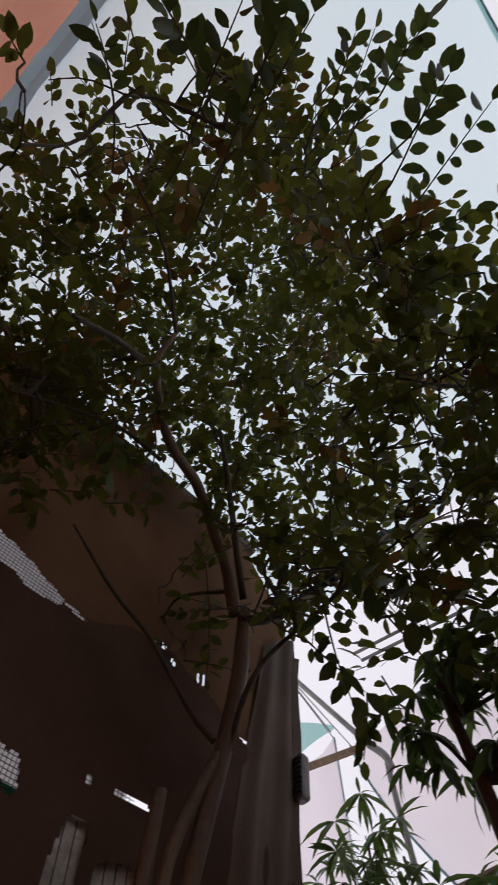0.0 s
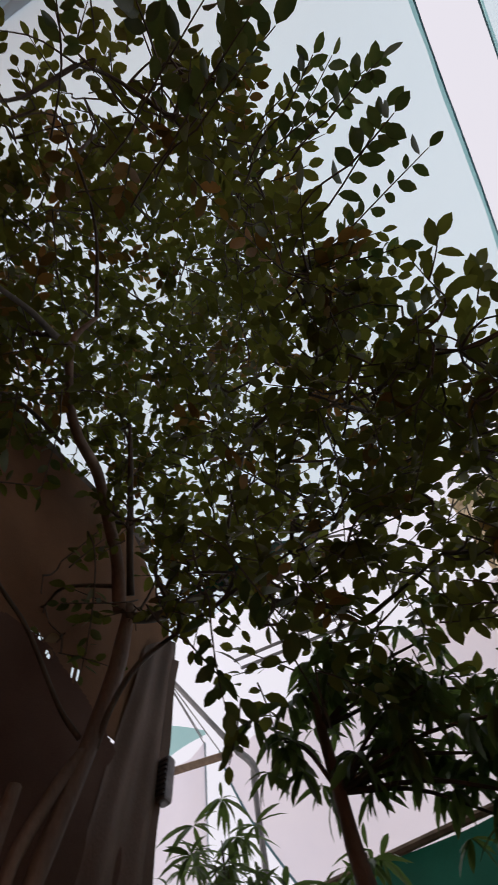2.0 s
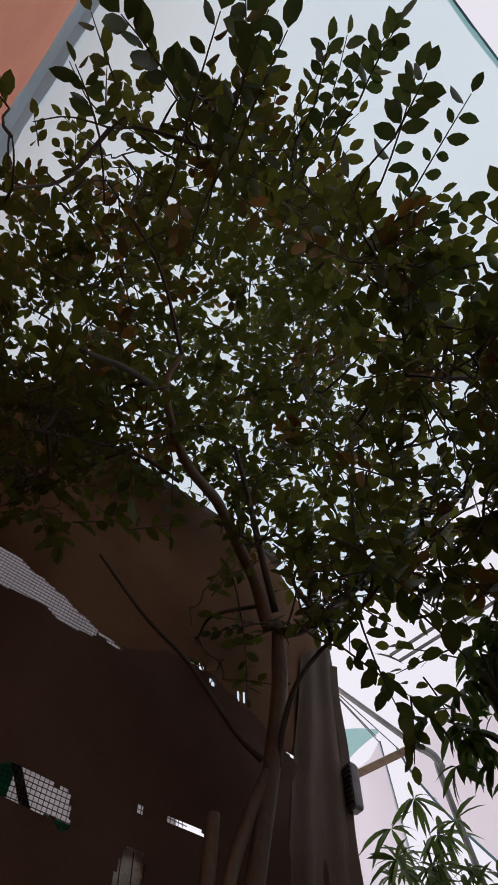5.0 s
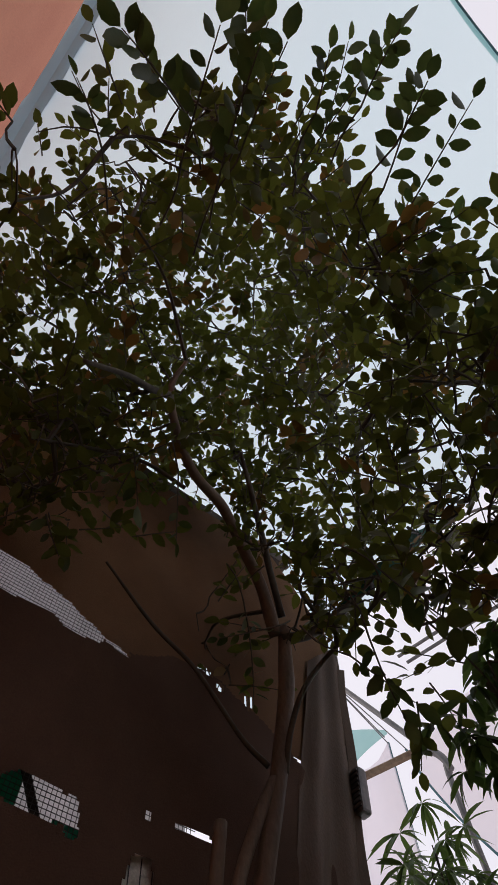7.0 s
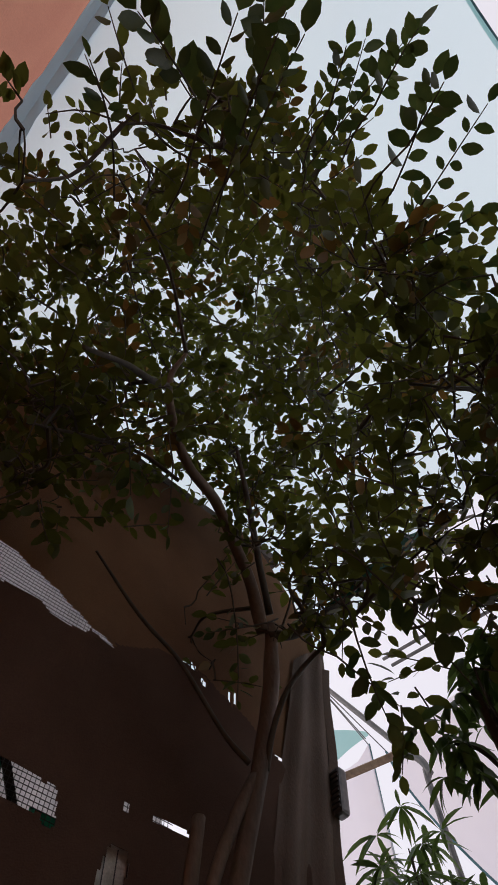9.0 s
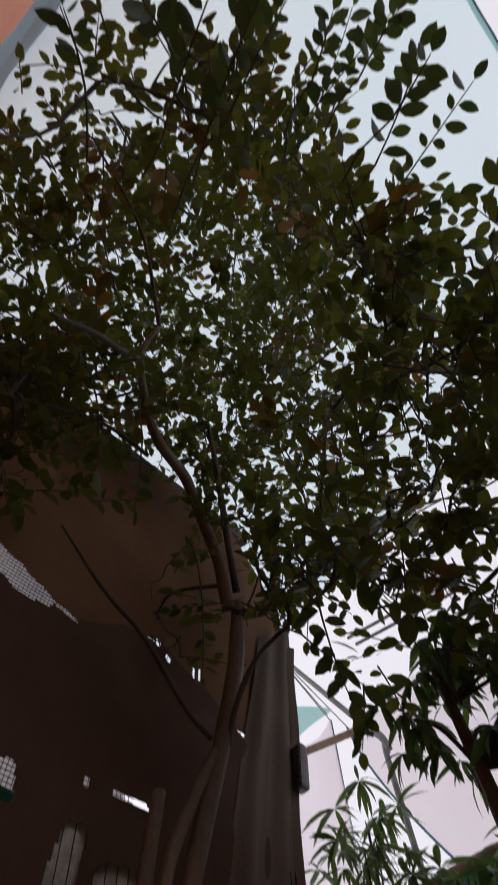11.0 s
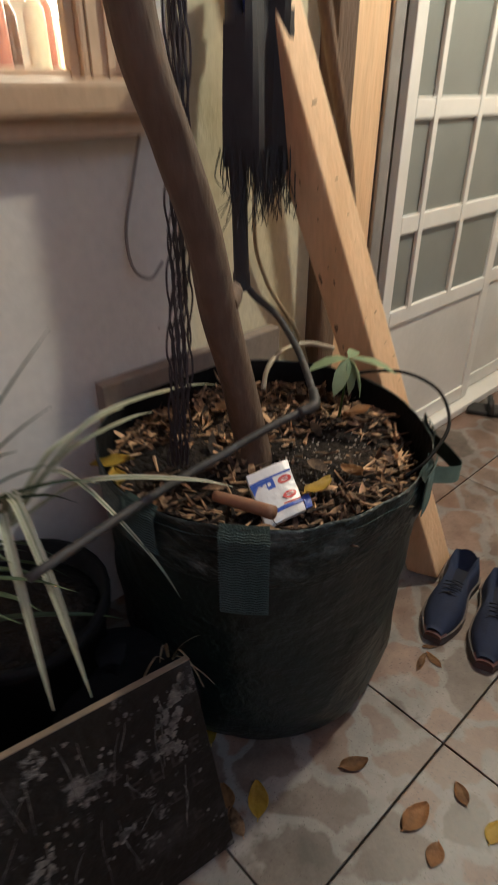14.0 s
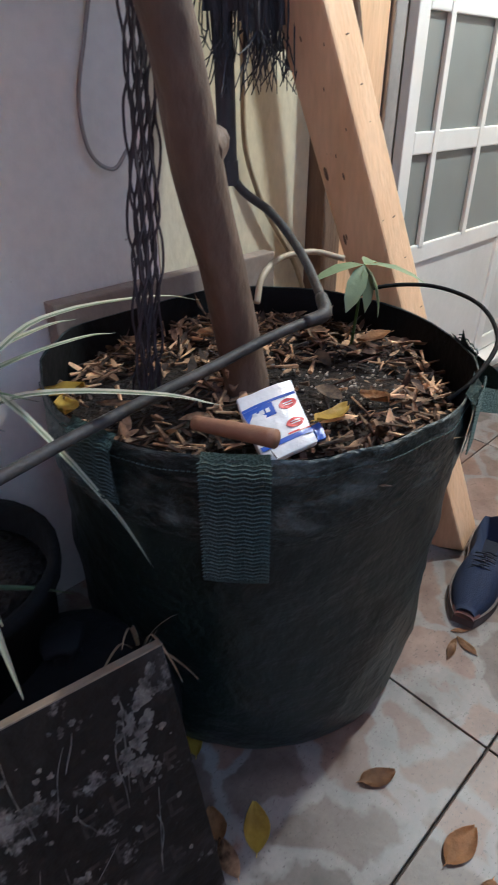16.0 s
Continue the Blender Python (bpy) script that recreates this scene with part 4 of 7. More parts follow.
def big_tree():
    rng = np.random.default_rng(7)
    t = thing("citrus_tree", "tall citrus tree with dense small leaves growing from a green bag", "tree", at=(0, 0, 0))
    y = 2.22
    main = [(2.285, y - 0.01, 0.50), (2.285, y, 0.60), (2.252, y, 0.735), (2.21, y, 0.88), (2.182, y, 1.01), (2.138, y, 1.13), (2.09, y, 1.27), (2.075, y, 1.44), (2.078, y, 1.60), (2.09, y, 1.77), (2.10, y, 1.88)]
    part("trunk", tube(main, [0.040, 0.034, 0.031, 0.031, 0.030, 0.030, 0.030, 0.030, 0.030, 0.030, 0.030], 14, 90, wobble=0.16), M["bark"], t, smooth=True)
    part("branch_scar", tube([(2.215, y - 0.005, 0.895), (2.245, y + 0.005, 0.905), (2.254, y + 0.01, 0.905)], [0.026, 0.018, 0.011], 10), M["bark"], t, "healed stub on the trunk", True)
    limbs = []

    def limb(points, radii, name="limb", n=None, dark=False):
        part(name, tube(points, radii, 9, n or 6 * len(points), wobble=0.18), M["twig"] if dark else M["bark"], t, smooth=True)
        limbs.append(smooth_line(points, 40))

    # two stems part, cross again and rise as one, with a cut stem and a curved one beside it
    limb([(2.10, y, 1.86), (2.071, y, 1.96), (2.070, y, 2.09), (2.088, y, 2.18), (2.136, y + 0.02, 2.28), (2.145, y + 0.03, 2.36)], [0.026, 0.025, 0.024, 0.024, 0.023, 0.022], "stem")
    limb([(2.10, y - 0.01, 1.86), (2.133, y - 0.02, 2.01), (2.165, y - 0.02, 2.17), (2.158, y - 0.01, 2.29), (2.155, y, 2.40)], [0.026, 0.025, 0.024, 0.024, 0.024], "stem")
    limb([(2.066, y, 2.0), (2.048, y - 0.01, 2.08), (2.040, y - 0.02, 2.165)], [0.018, 0.016, 0.015], "cut_stub")
    limb([(2.150, y, 2.26), (2.159, y, 2.43), (2.171, y, 2.69), (2.213, y, 3.01), (2.284, y, 3.33), (2.340, y, 3.60), (2.384, y, 3.89), (2.405, y + 0.005, 4.21)], [0.027, 0.027, 0.027, 0.027, 0.030, 0.032, 0.032, 0.030], "stem")
    limb([(2.142, y + 0.03, 2.33), (2.098, y + 0.03, 2.57), (2.080, y + 0.03, 2.84), (2.095, y + 0.03, 3.22)], [0.024, 0.024, 0.023, 0.021], "stem")
    limb([(2.150, y + 0.02, 2.40), (2.117, y, 2.67), (2.127, y, 2.99), (2.206, y, 3.24), (2.290, y, 3.42)], [0.020, 0.020, 0.020, 0.020, 0.020], "stem")
    # leader rising from the fork, with its side limbs
    limb([(2.343, 2.22, 4.126), (2.237, 2.17, 4.306), (2.067, 2.1, 4.416), (1.888, 2.02, 4.486), (1.664, 1.93, 4.433), (1.512, 1.86, 4.53), (1.378, 1.74, 4.632), (1.374, 1.64, 4.796)], [0.030, 0.029, 0.027, 0.025, 0.023, 0.020, 0.016, 0.009])
    limb([(2.384, 2.21, 4.262), (2.267, 2.14, 4.434), (2.145, 2.06, 4.617), (2.014, 1.97, 4.75), (1.903, 1.9, 4.89)], [0.018, 0.017, 0.016, 0.014, 0.009], dark=True)
    limb([(1.389, 1.75, 4.599), (1.288, 1.7, 4.394), (1.162, 1.62, 4.155), (1.024, 1.5, 3.747)], [0.017, 0.015, 0.012, 0.007], dark=True)
    limb([(1.664, 2.0, 4.407), (1.454, 2.0, 4.4), (1.232, 1.98, 4.22), (1.021, 1.95, 3.989)], [0.010, 0.009, 0.008, 0.005], dark=True)
    # limbs out over the deck
    limb([(2.382, 2.22, 4.124), (2.501, 2.12, 4.171), (2.645, 1.98, 4.349), (2.875, 1.82, 4.693), (3.2, 1.72, 5.151), (4.053, 1.58, 6.087)], [0.026, 0.024, 0.022, 0.019, 0.015, 0.010], dark=True)
    limb([(2.332, 2.21, 3.454), (2.33, 2.16, 3.595), (2.347, 2.1, 3.724), (2.412, 2.04, 3.862), (2.455, 1.9, 3.938)], [0.013, 0.012, 0.011, 0.010, 0.007], dark=True)
    # bare dark shoot across the sheet, and the one in front of the window
    limb([(2.294, 2.25, 3.487), (2.193, 2.28, 3.579), (1.995, 2.31, 3.799), (1.777, 2.3, 3.888), (1.513, 2.26, 4.02)], [0.011, 0.010, 0.009, 0.008, 0.005], "shoot", dark=True)
    limb([(2.09, y, 1.99), (2.04, 2.25, 2.005), (1.983, 2.25, 1.956), (1.884, 2.25, 1.89), (1.817, 2.25, 1.862), (1.6, 2.2, 1.78)], [0.016, 0.015, 0.013, 0.012, 0.011, 0.008], "shoot")
    leaves, old, twigs = Leaves(), Leaves(), bmesh.new()

    def clump(c, r, n, size, lean):
        """Sprigs filling one clump of the crown: centre, radii, sprigs, blade length, lean."""
        crown(limbs, [(c, r, n, size, lean)], leaves, old, twigs, rng)

    def leafy_shoot(a, b, n, size):
        """A long shoot that stands out of the crown, each blade a piece of its own."""
        a, b = Vector(a), Vector(b)
        back = a + (a - b).normalized() * 0.16 + Vector((0, 0.06, 0.06))
        tube([back, back.lerp(a, 0.5) + rand_dir(rng) * 0.02, a], [0.004, 0.0036, 0.0032], 5, 6, twigs, caps=False)
        own = Leaves()
        sprig(own, twigs, a, b - a, (b - a).length, n, size, rng)
        for k in range(len(own.v) // 11):
            vs = own.v[11 * k:11 * k + 11]
            lv = Leaves()
            lv.v, lv.f = [v - vs[0] for v in vs], LEAF_FACES
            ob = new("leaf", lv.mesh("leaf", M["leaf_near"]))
            ob.parent = t
            ob.location = vs[0]

    clump((2.01, 2.07, 5.35), (0.5, 0.4, 0.41), 34, 0.075, (0.1, 0.0, 0.1))
    clump((2.33, 2.23, 5.14), (0.23, 0.2, 0.25), 19, 0.075, (0.0, 0.0, 0.0))
    clump((1.59, 2.19, 5.37), (0.53, 0.37, 0.43), 38, 0.075, (-0.1, 0.0, 0.1))
    clump((2.43, 1.83, 5.19), (0.43, 0.33, 0.41), 28, 0.078, (0.2, -0.1, 0.0))
    clump((2.59, 1.9, 4.61), (0.27, 0.23, 0.23), 17, 0.083, (0.2, -0.1, -0.1))
    clump((1.25, 2.39, 5.24), (0.33, 0.23, 0.27), 16, 0.08, (-0.2, 0.1, -0.1))
    clump((2.55, 1.65, 4.89), (0.37, 0.3, 0.3), 20, 0.083, (0.2, -0.2, 0.0))
    clump((1.24, 2.47, 4.56), (0.33, 0.13, 0.27), 18, 0.083, (-0.2, -0.1, -0.4))
    clump((2.19, 2.55, 4.26), (0.23, 0.17, 0.37), 8, 0.081, (-0.3, -0.1, -0.4))
    clump((1.27, 1.84, 4.39), (0.25, 0.18, 0.2), 30, 0.07, (-0.3, 0.0, -0.2))
    clump((1.26, 2.56, 5.31), (0.7, 0.33, 0.63), 48, 0.08, (-0.3, 0.1, -0.0))
    clump((2.26, 1.5, 5.48), (0.43, 0.33, 0.41), 26, 0.078, (0.2, -0.2, 0.0))
    clump((2.33, 2.28, 5.72), (0.46, 0.37, 0.7), 31, 0.075, (0.2, 0.0, 0.2))
    clump((2.43, 2.14, 4.12), (0.2, 0.17, 0.2), 4, 0.08, (0.0, 0.0, 0.0))
    clump((2.07, 1.3, 4.36), (0.25, 0.2, 0.2), 12, 0.07, (-0.3, 0.0, -0.2))
    clump((1.2, 1.98, 4.16), (0.22, 0.15, 0.15), 16, 0.07, (-0.3, 0.0, -0.2))
    clump((1.05, 2.35, 4.31), (0.58, 0.17, 0.32), 15, 0.08, (-0.3, -0.1, -0.4))
    clump((2.26, 1.16, 5.44), (0.55, 0.55, 0.58), 89, 0.081, (0.5, -0.5, 0.3))
    clump((0.91, 2.42, 5.39), (0.4, 0.3, 0.27), 30, 0.083, (-0.3, 0.1, -0.0))
    clump((1.12, 2.13, 4.01), (0.15, 0.1, 0.12), 10, 0.065, (-0.3, 0.0, -0.2))
    clump((0.92, 2.02, 5.61), (0.83, 0.7, 0.7), 124, 0.081, (-0.4, 0.0, 0.2))
    clump((0.98, 1.95, 4.12), (0.26, 0.18, 0.2), 15, 0.07, (-0.3, 0.0, -0.2))
    clump((1.98, 1.74, 6.11), (0.7, 0.8, 0.8), 98, 0.078, (0.3, -0.2, 0.3))
    clump((2.43, 1.41, 3.97), (0.26, 0.21, 0.18), 22, 0.073, (0.4, -0.2, -0.2))
    clump((1.49, 1.74, 6.09), (1.03, 0.83, 0.7), 149, 0.078, (-0.0, 0.0, 0.3))
    clump((2.49, 1.21, 4.09), (0.47, 0.36, 0.33), 54, 0.079, (0.6, -0.3, 0.1))
    clump((2.22, 0.92, 4.35), (0.38, 0.31, 0.31), 50, 0.077, (0.5, -0.4, 0.2))
    clump((1.59, 1.02, 5.68), (0.59, 0.42, 0.45), 84, 0.081, (0.3, -0.6, 0.4))
    clump((0.61, 2.13, 5.42), (0.37, 0.3, 0.27), 26, 0.083, (-0.3, 0.0, 0.1))
    clump((1.7, 0.77, 4.42), (0.21, 0.18, 0.18), 37, 0.077, (0.3, -0.6, 0.3))
    clump((2.4, 1.56, 3.65), (0.36, 0.26, 0.21), 9, 0.087, (0.4, -0.3, -0.2))
    clump((0.8, 1.76, 5.8), (0.46, 0.37, 0.33), 22, 0.08, (-0.0, 0.0, 0.2))
    clump((1.67, 2.15, 6.38), (0.58, 0.41, 0.33), 38, 0.076, (-0.0, 0.0, 0.2))
    clump((0.66, 1.26, 5.01), (0.43, 0.31, 0.31), 11, 0.075, (-0.4, -0.4, 0.3))
    clump((1.32, 0.71, 5.03), (0.29, 0.23, 0.23), 26, 0.077, (0.1, -0.7, 0.3))
    clump((2.13, 0.8, 4.15), (0.22, 0.2, 0.2), 12, 0.075, (-0.3, 0.0, -0.2))
    clump((0.85, 1.14, 5.46), (0.4, 0.33, 0.33), 27, 0.083, (-0.0, -0.3, 0.2))
    clump((2.31, 1.43, 6.24), (0.5, 0.41, 0.33), 30, 0.076, (-0.0, 0.0, 0.2))
    clump((0.95, 0.87, 4.78), (0.37, 0.27, 0.31), 23, 0.08, (-0.0, -0.6, 0.4))
    clump((2.82, 1.32, 3.87), (0.39, 0.36, 0.33), 14, 0.088, (0.5, -0.3, -0.2))
    clump((2.78, 0.7, 4.8), (0.41, 0.32, 0.29), 18, 0.075, (0.3, -0.2, 0.0))
    clump((0.62, 1.05, 4.67), (0.29, 0.22, 0.22), 7, 0.075, (-0.1, -0.4, 0.2))
    clump((0.56, 1.35, 4.17), (0.37, 0.35, 0.4), 12, 0.077, (-0.5, -0.2, 0.3))
    clump((0.84, 0.75, 4.79), (0.26, 0.22, 0.22), 16, 0.075, (-0.0, -0.4, 0.2))
    clump((1.58, 1.06, 6.26), (0.5, 0.41, 0.33), 38, 0.076, (-0.0, 0.0, 0.2))
    clump((2.7, 0.92, 3.85), (0.39, 0.33, 0.39), 32, 0.088, (0.5, -0.5, -0.2))
    clump((2.68, 0.58, 4.28), (0.39, 0.34, 0.33), 48, 0.079, (0.5, -0.4, 0.1))
    clump((2.07, 0.5, 3.95), (0.31, 0.26, 0.2), 38, 0.077, (0.5, -0.4, 0.1))
    clump((2.44, 0.36, 3.88), (0.34, 0.31, 0.26), 48, 0.079, (0.5, -0.4, 0.1))
    clump((2.91, 0.69, 3.56), (0.36, 0.34, 0.29), 40, 0.085, (0.5, -0.4, -0.1))
    clump((2.62, 2.0, 4.36), (0.14, 0.13, 0.13), 16, 0.07, (0.2, -0.1, 0.1))
    clump((2.84, 1.86, 4.68), (0.17, 0.15, 0.15), 18, 0.075, (0.2, -0.1, 0.1))
    clump((3.1, 1.75, 5.02), (0.2, 0.17, 0.17), 22, 0.078, (0.2, -0.1, 0.1))
    clump((2.31, 1.98, 4.02), (0.1, 0.1, 0.1), 6, 0.06, (0.2, -0.2, 0.1))
    clump((2.29, 1.74, 3.97), (0.13, 0.13, 0.13), 9, 0.07, (0.2, -0.2, 0.1))
    clump((2.25, 1.82, 4.21), (0.14, 0.14, 0.14), 9, 0.065, (0.2, -0.2, 0.1))
    clump((2.11, 1.96, 4.33), (0.12, 0.12, 0.12), 10, 0.06, (0.2, -0.2, 0.1))
    leafy_shoot((1.27, 0.84, 4.94), (1.25, 0.11, 4.69), 22, 0.078)
    leafy_shoot((1.34, 0.69, 5.06), (1.17, 0.18, 4.85), 16, 0.074)
    leafy_shoot((1.5, 0.58, 4.34), (1.36, 0.29, 4.17), 11, 0.081)
    leafy_shoot((1.67, 0.68, 4.46), (1.53, 0.27, 4.27), 15, 0.068)
    leafy_shoot((1.89, 0.59, 5.09), (1.99, 0.35, 4.89), 8, 0.084)
    leafy_shoot((2.08, 0.74, 5.04), (2.1, 0.47, 4.87), 9, 0.084)
    leafy_shoot((1.05, 0.93, 3.99), (0.91, 0.58, 3.83), 12, 0.081)
    leafy_shoot((1.05, 0.83, 4.06), (0.97, 0.55, 3.9), 11, 0.076)
    leafy_shoot((0.93, 0.92, 3.92), (0.85, 0.66, 3.76), 11, 0.078)
    leafy_shoot((2.19, 0.7, 4.41), (2.04, 0.52, 4.32), 9, 0.089)
    leafy_shoot((1.7, 0.63, 4.32), (1.76, 0.47, 4.22), 9, 0.07)
    leafy_shoot((1.84, 0.72, 4.28), (1.87, 0.56, 4.2), 10, 0.06)
    leafy_shoot((0.96, 0.68, 4.11), (0.85, 0.5, 3.97), 13, 0.085)
    leafy_shoot((0.84, 0.81, 4.05), (0.62, 0.74, 3.91), 12, 0.088)
    leafy_shoot((1.28, 0.42, 4.47), (1.19, 0.2, 4.33), 14, 0.07)
    leafy_shoot((1.17, 0.53, 4.49), (1.09, 0.37, 4.42), 9, 0.06)
    leafy_shoot((0.71, 1.04, 4.07), (0.59, 0.91, 4.0), 10, 0.07)
    leafy_shoot((1.39, 0.5, 4.06), (1.34, 0.34, 3.98), 9, 0.085)
    leafy_shoot((2.1, 2.14, 4.11), (2.32, 2.28, 3.8), 11, 0.055)
    leafy_shoot((2.2, 2.13, 3.99), (2.04, 2.25, 3.93), 8, 0.055)
    leafy_shoot((1.36, 1.87, 4.15), (1.48, 1.98, 4.0), 8, 0.075)
    leafy_shoot((1.55, 1.86, 4.23), (1.67, 2.01, 4.06), 8, 0.06)
    leafy_shoot((2.16, 1.61, 3.6), (2.33, 1.72, 3.31), 9, 0.085)
    leafy_shoot((2.15, 1.48, 3.66), (2.33, 1.41, 3.41), 10, 0.09)
    leafy_shoot((2.25, 1.76, 3.58), (2.39, 1.69, 3.43), 7, 0.085)
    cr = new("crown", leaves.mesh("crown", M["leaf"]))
    cr.parent = t
    tagged(cr, "dense dark green leaves", kind="stuff")
    oc = new("old_leaves", old.mesh("old_leaves", M["leaf_old"]))
    oc.parent = t
    tagged(oc, "scattered yellowing leaves", kind="stuff")
    tw = part("twig", twigs, M["twig"], t, "thin dark twig work")
    tw["kind"] = "stuff"
    return t


LEAF_FACES = [(0, 2, 1), (0, 3, 2), (1, 2, 5, 4), (2, 3, 6, 5), (4, 5, 8, 7), (5, 6, 9, 8), (7, 8, 10), (8, 9, 10)]
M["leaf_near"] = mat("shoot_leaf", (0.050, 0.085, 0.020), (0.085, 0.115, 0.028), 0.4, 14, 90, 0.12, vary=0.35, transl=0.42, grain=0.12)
big_tree()

# ---- the planted bag and what lies in it ----
def grow_bag():
    t = thing("grow_bag", "large dark green fabric grow bag with strap handles, full of soil", "planter", at=(POT[0], POT[1], 0))
    wob = lambda a, z: 0.008 * noise.noise(Vector((2 * math.cos(a), 2 * math.sin(a), z * 5))) + 0.004 * noise.noise(Vector((6 * math.cos(a), 6 * math.sin(a), z * 14))) + 0.0045 * noise.noise(Vector((2.2 * math.cos(a), 2.2 * math.sin(a), z * 30 + 3)))

    def pressed(bm):
        """The far side is pressed flat against the board on the wall."""
        for v in bm.verts:
            v.co.y = min(v.co.y, 0.288 + 0.06 * (v.co.y - 0.288))
        return bm

    side = [(0.312 + 0.012 * ((z - 0.09) / 0.39), z) for z in [0.09 + 0.026 * k for k in range(16)]]
    part("bag", pressed(lathe([(0.284, 0.004), (0.302, 0.02), (0.310, 0.05)] + side + [(0.326, 0.49)], 72, wob=wob)), M["bag"], t, smooth=True)
    rim = lathe([(0.3262, 0.484)] + [(0.3268 + 0.0045 * k / 7, 0.49 + 0.0156 * k) for k in range(8)] + [(0.3300, 0.607), (0.3280, 0.606)], 72,
                wob=lambda a, z: wob(a, z) + 0.008 * min(1, max(0, (z - 0.50) / 0.06)) * noise.noise(Vector((5 * math.cos(a), 5 * math.sin(a), z * 25))))
    bmesh.ops.delete(rim, geom=[q for q in rim.faces if len(q.verts) > 4], context="FACES")
    part("rim", pressed(rim), M["bag_worn"], t, "worn scuffed top hem", True)
    lining = lathe([(0.3278, 0.6055), (0.3262, 0.600), (0.324, 0.55), (0.321, 0.50)], 72, wob=wob)
    bmesh.ops.delete(lining, geom=[q for q in lining.faces if len(q.verts) > 4], context="FACES")
    part("lining", pressed(lining), M["black_plastic"], t, "dark inner face of the hem", True)
    stitch = bmesh.new()
    for k in range(150):
        a = radians(150 + 1.2 * k)
        zz = 0.585
        r = 0.3322 + wob(a, zz) + 0.008 * noise.noise(Vector((5 * math.cos(a), 5 * math.sin(a), zz * 25)))
        tube([(r * math.cos(a), r * math.sin(a), zz), (r * math.cos(a + 0.013), r * math.sin(a + 0.013), zz)], [0.0009, 0.0009], 4, 2, stitch)
    part("stitching", stitch, M["strap"], t, "row of stitches along the hem")["kind"] = "stuff"
    return t


grow_bag()


def soil():
    def z(x, y):
        return 0.540 + 0.018 * noise.noise(Vector((x * 7, y * 7, 0))) + 0.008 * noise.noise(Vector((x * 22, y * 22, 2)))
    bm = bmesh.new()
    rings = []
    for i in range(15):
        r = 0.314 * i / 14
        ring = []
        for k in range(48):
            a = 2 * math.pi * k / 48
            x, y = POT[0] + r * math.cos(a), POT[1] + r * math.sin(a)
            ring.append(bm.verts.new((x, min(y, POT[1] + 0.284), z(x, y) + 0.03 * (1 - i / 14))))
        rings.append(ring)
    for a, b in zip(rings, rings[1:]):
        for k in range(48):
            bm.faces.new((a[k], a[(k + 1) % 48], b[(k + 1) % 48], b[k]))
    return tagged(part("soil", bm, M["soil"], smooth=True), "dark moist potting soil in the bag", "soil", "", "stuff")


soil()


def strap_handles():
    """Straps sewn on the bag: four sewn ends and two loops."""
    bag = bpy.data.objects["grow_bag"]
    for a, rows_down in ((188, 7), (221, 12), (290, 7), (318, 7)):
        b = radians(a)
        bm = bmesh.new()
        rows = []
        for k in range(rows_down):
            z = 0.612 - k * 0.0165
            r = 0.3395 + 0.003 * math.sin(k * 0.7) - 0.002 * max(0, 0.50 - z) / 0.1 - (0.012 if k == 0 else 0)
            row = []
            for s in range(5):
                c = b + (s - 2) * 0.060
                row.append(bm.verts.new((r * math.cos(c), r * math.sin(c), z)))
            rows.append(row)
        for u, v in zip(rows, rows[1:]):
            for s in range(4):
                bm.faces.new((u[s], u[s + 1], v[s + 1], v[s]))
        bmesh.ops.solidify(bm, geom=bm.faces[:], thickness=0.005)
        st = part("strap", bm, M["strap"], bag, "woven green strap end", True)
        # stitched ribs of the webbing
        rib = bmesh.new()
        for k in range(1, int((rows_down - 1) * 0.0165 / 0.0056)):
            z = 0.612 - k * 0.0056
            rr = 0.3445 - 0.002 * max(0, 0.50 - z) / 0.1
            tube([(rr * math.cos(b + q), rr * math.sin(b + q), z + 0.0026 * (i % 2)) for i, q in enumerate((-0.12, -0.09, -0.06, -0.03, 0, 0.03, 0.06, 0.09, 0.12))],
                 [0.0013, 0.0013], 4, 17, rib)
        part("webbing", rib, M["strap"], st)["kind"] = "stuff"

    def loop(a0, a1, out, lift):
        p0, p1 = radians(a0), radians(a1)
        mid = (p0 + p1) / 2
        R = 0.334
        pts = [(R * math.cos(p0), R * math.sin(p0), 0.608), (R * 1.02 * math.cos(p0 * 0.7 + mid * 0.3), R * 1.02 * math.sin(p0 * 0.7 + mid * 0.3), 0.613 + lift * 0.6),
               ((R + out) * math.cos(mid), (R + out) * math.sin(mid), 0.603 + lift),
               (R * 1.02 * math.cos(p1 * 0.7 + mid * 0.3), R * 1.02 * math.sin(p1 * 0.7 + mid * 0.3), 0.613 + lift * 0.6), (R * math.cos(p1), R * math.sin(p1), 0.608)]
        line = smooth_line(pts, 26)
        bm = bmesh.new()
        prev = None
        for i, c in enumerate(line):
            rad = Vector((c.x, c.y, 0)).normalized()
            w = Vector((0, 0, 0.019))
            row = (bm.verts.new(c - w), bm.verts.new(c + w))
            if prev:
                bm.faces.new((prev[0], prev[1], row[1], row[0]))
            prev = row
        bmesh.ops.solidify(bm, geom=bm.faces[:], thickness=0.005)
        part("handle_loop", bm, M["strap"], bag, "webbing loop of the handle", True)

    loop(286, 320, 0.06, -0.045)


strap_handles()


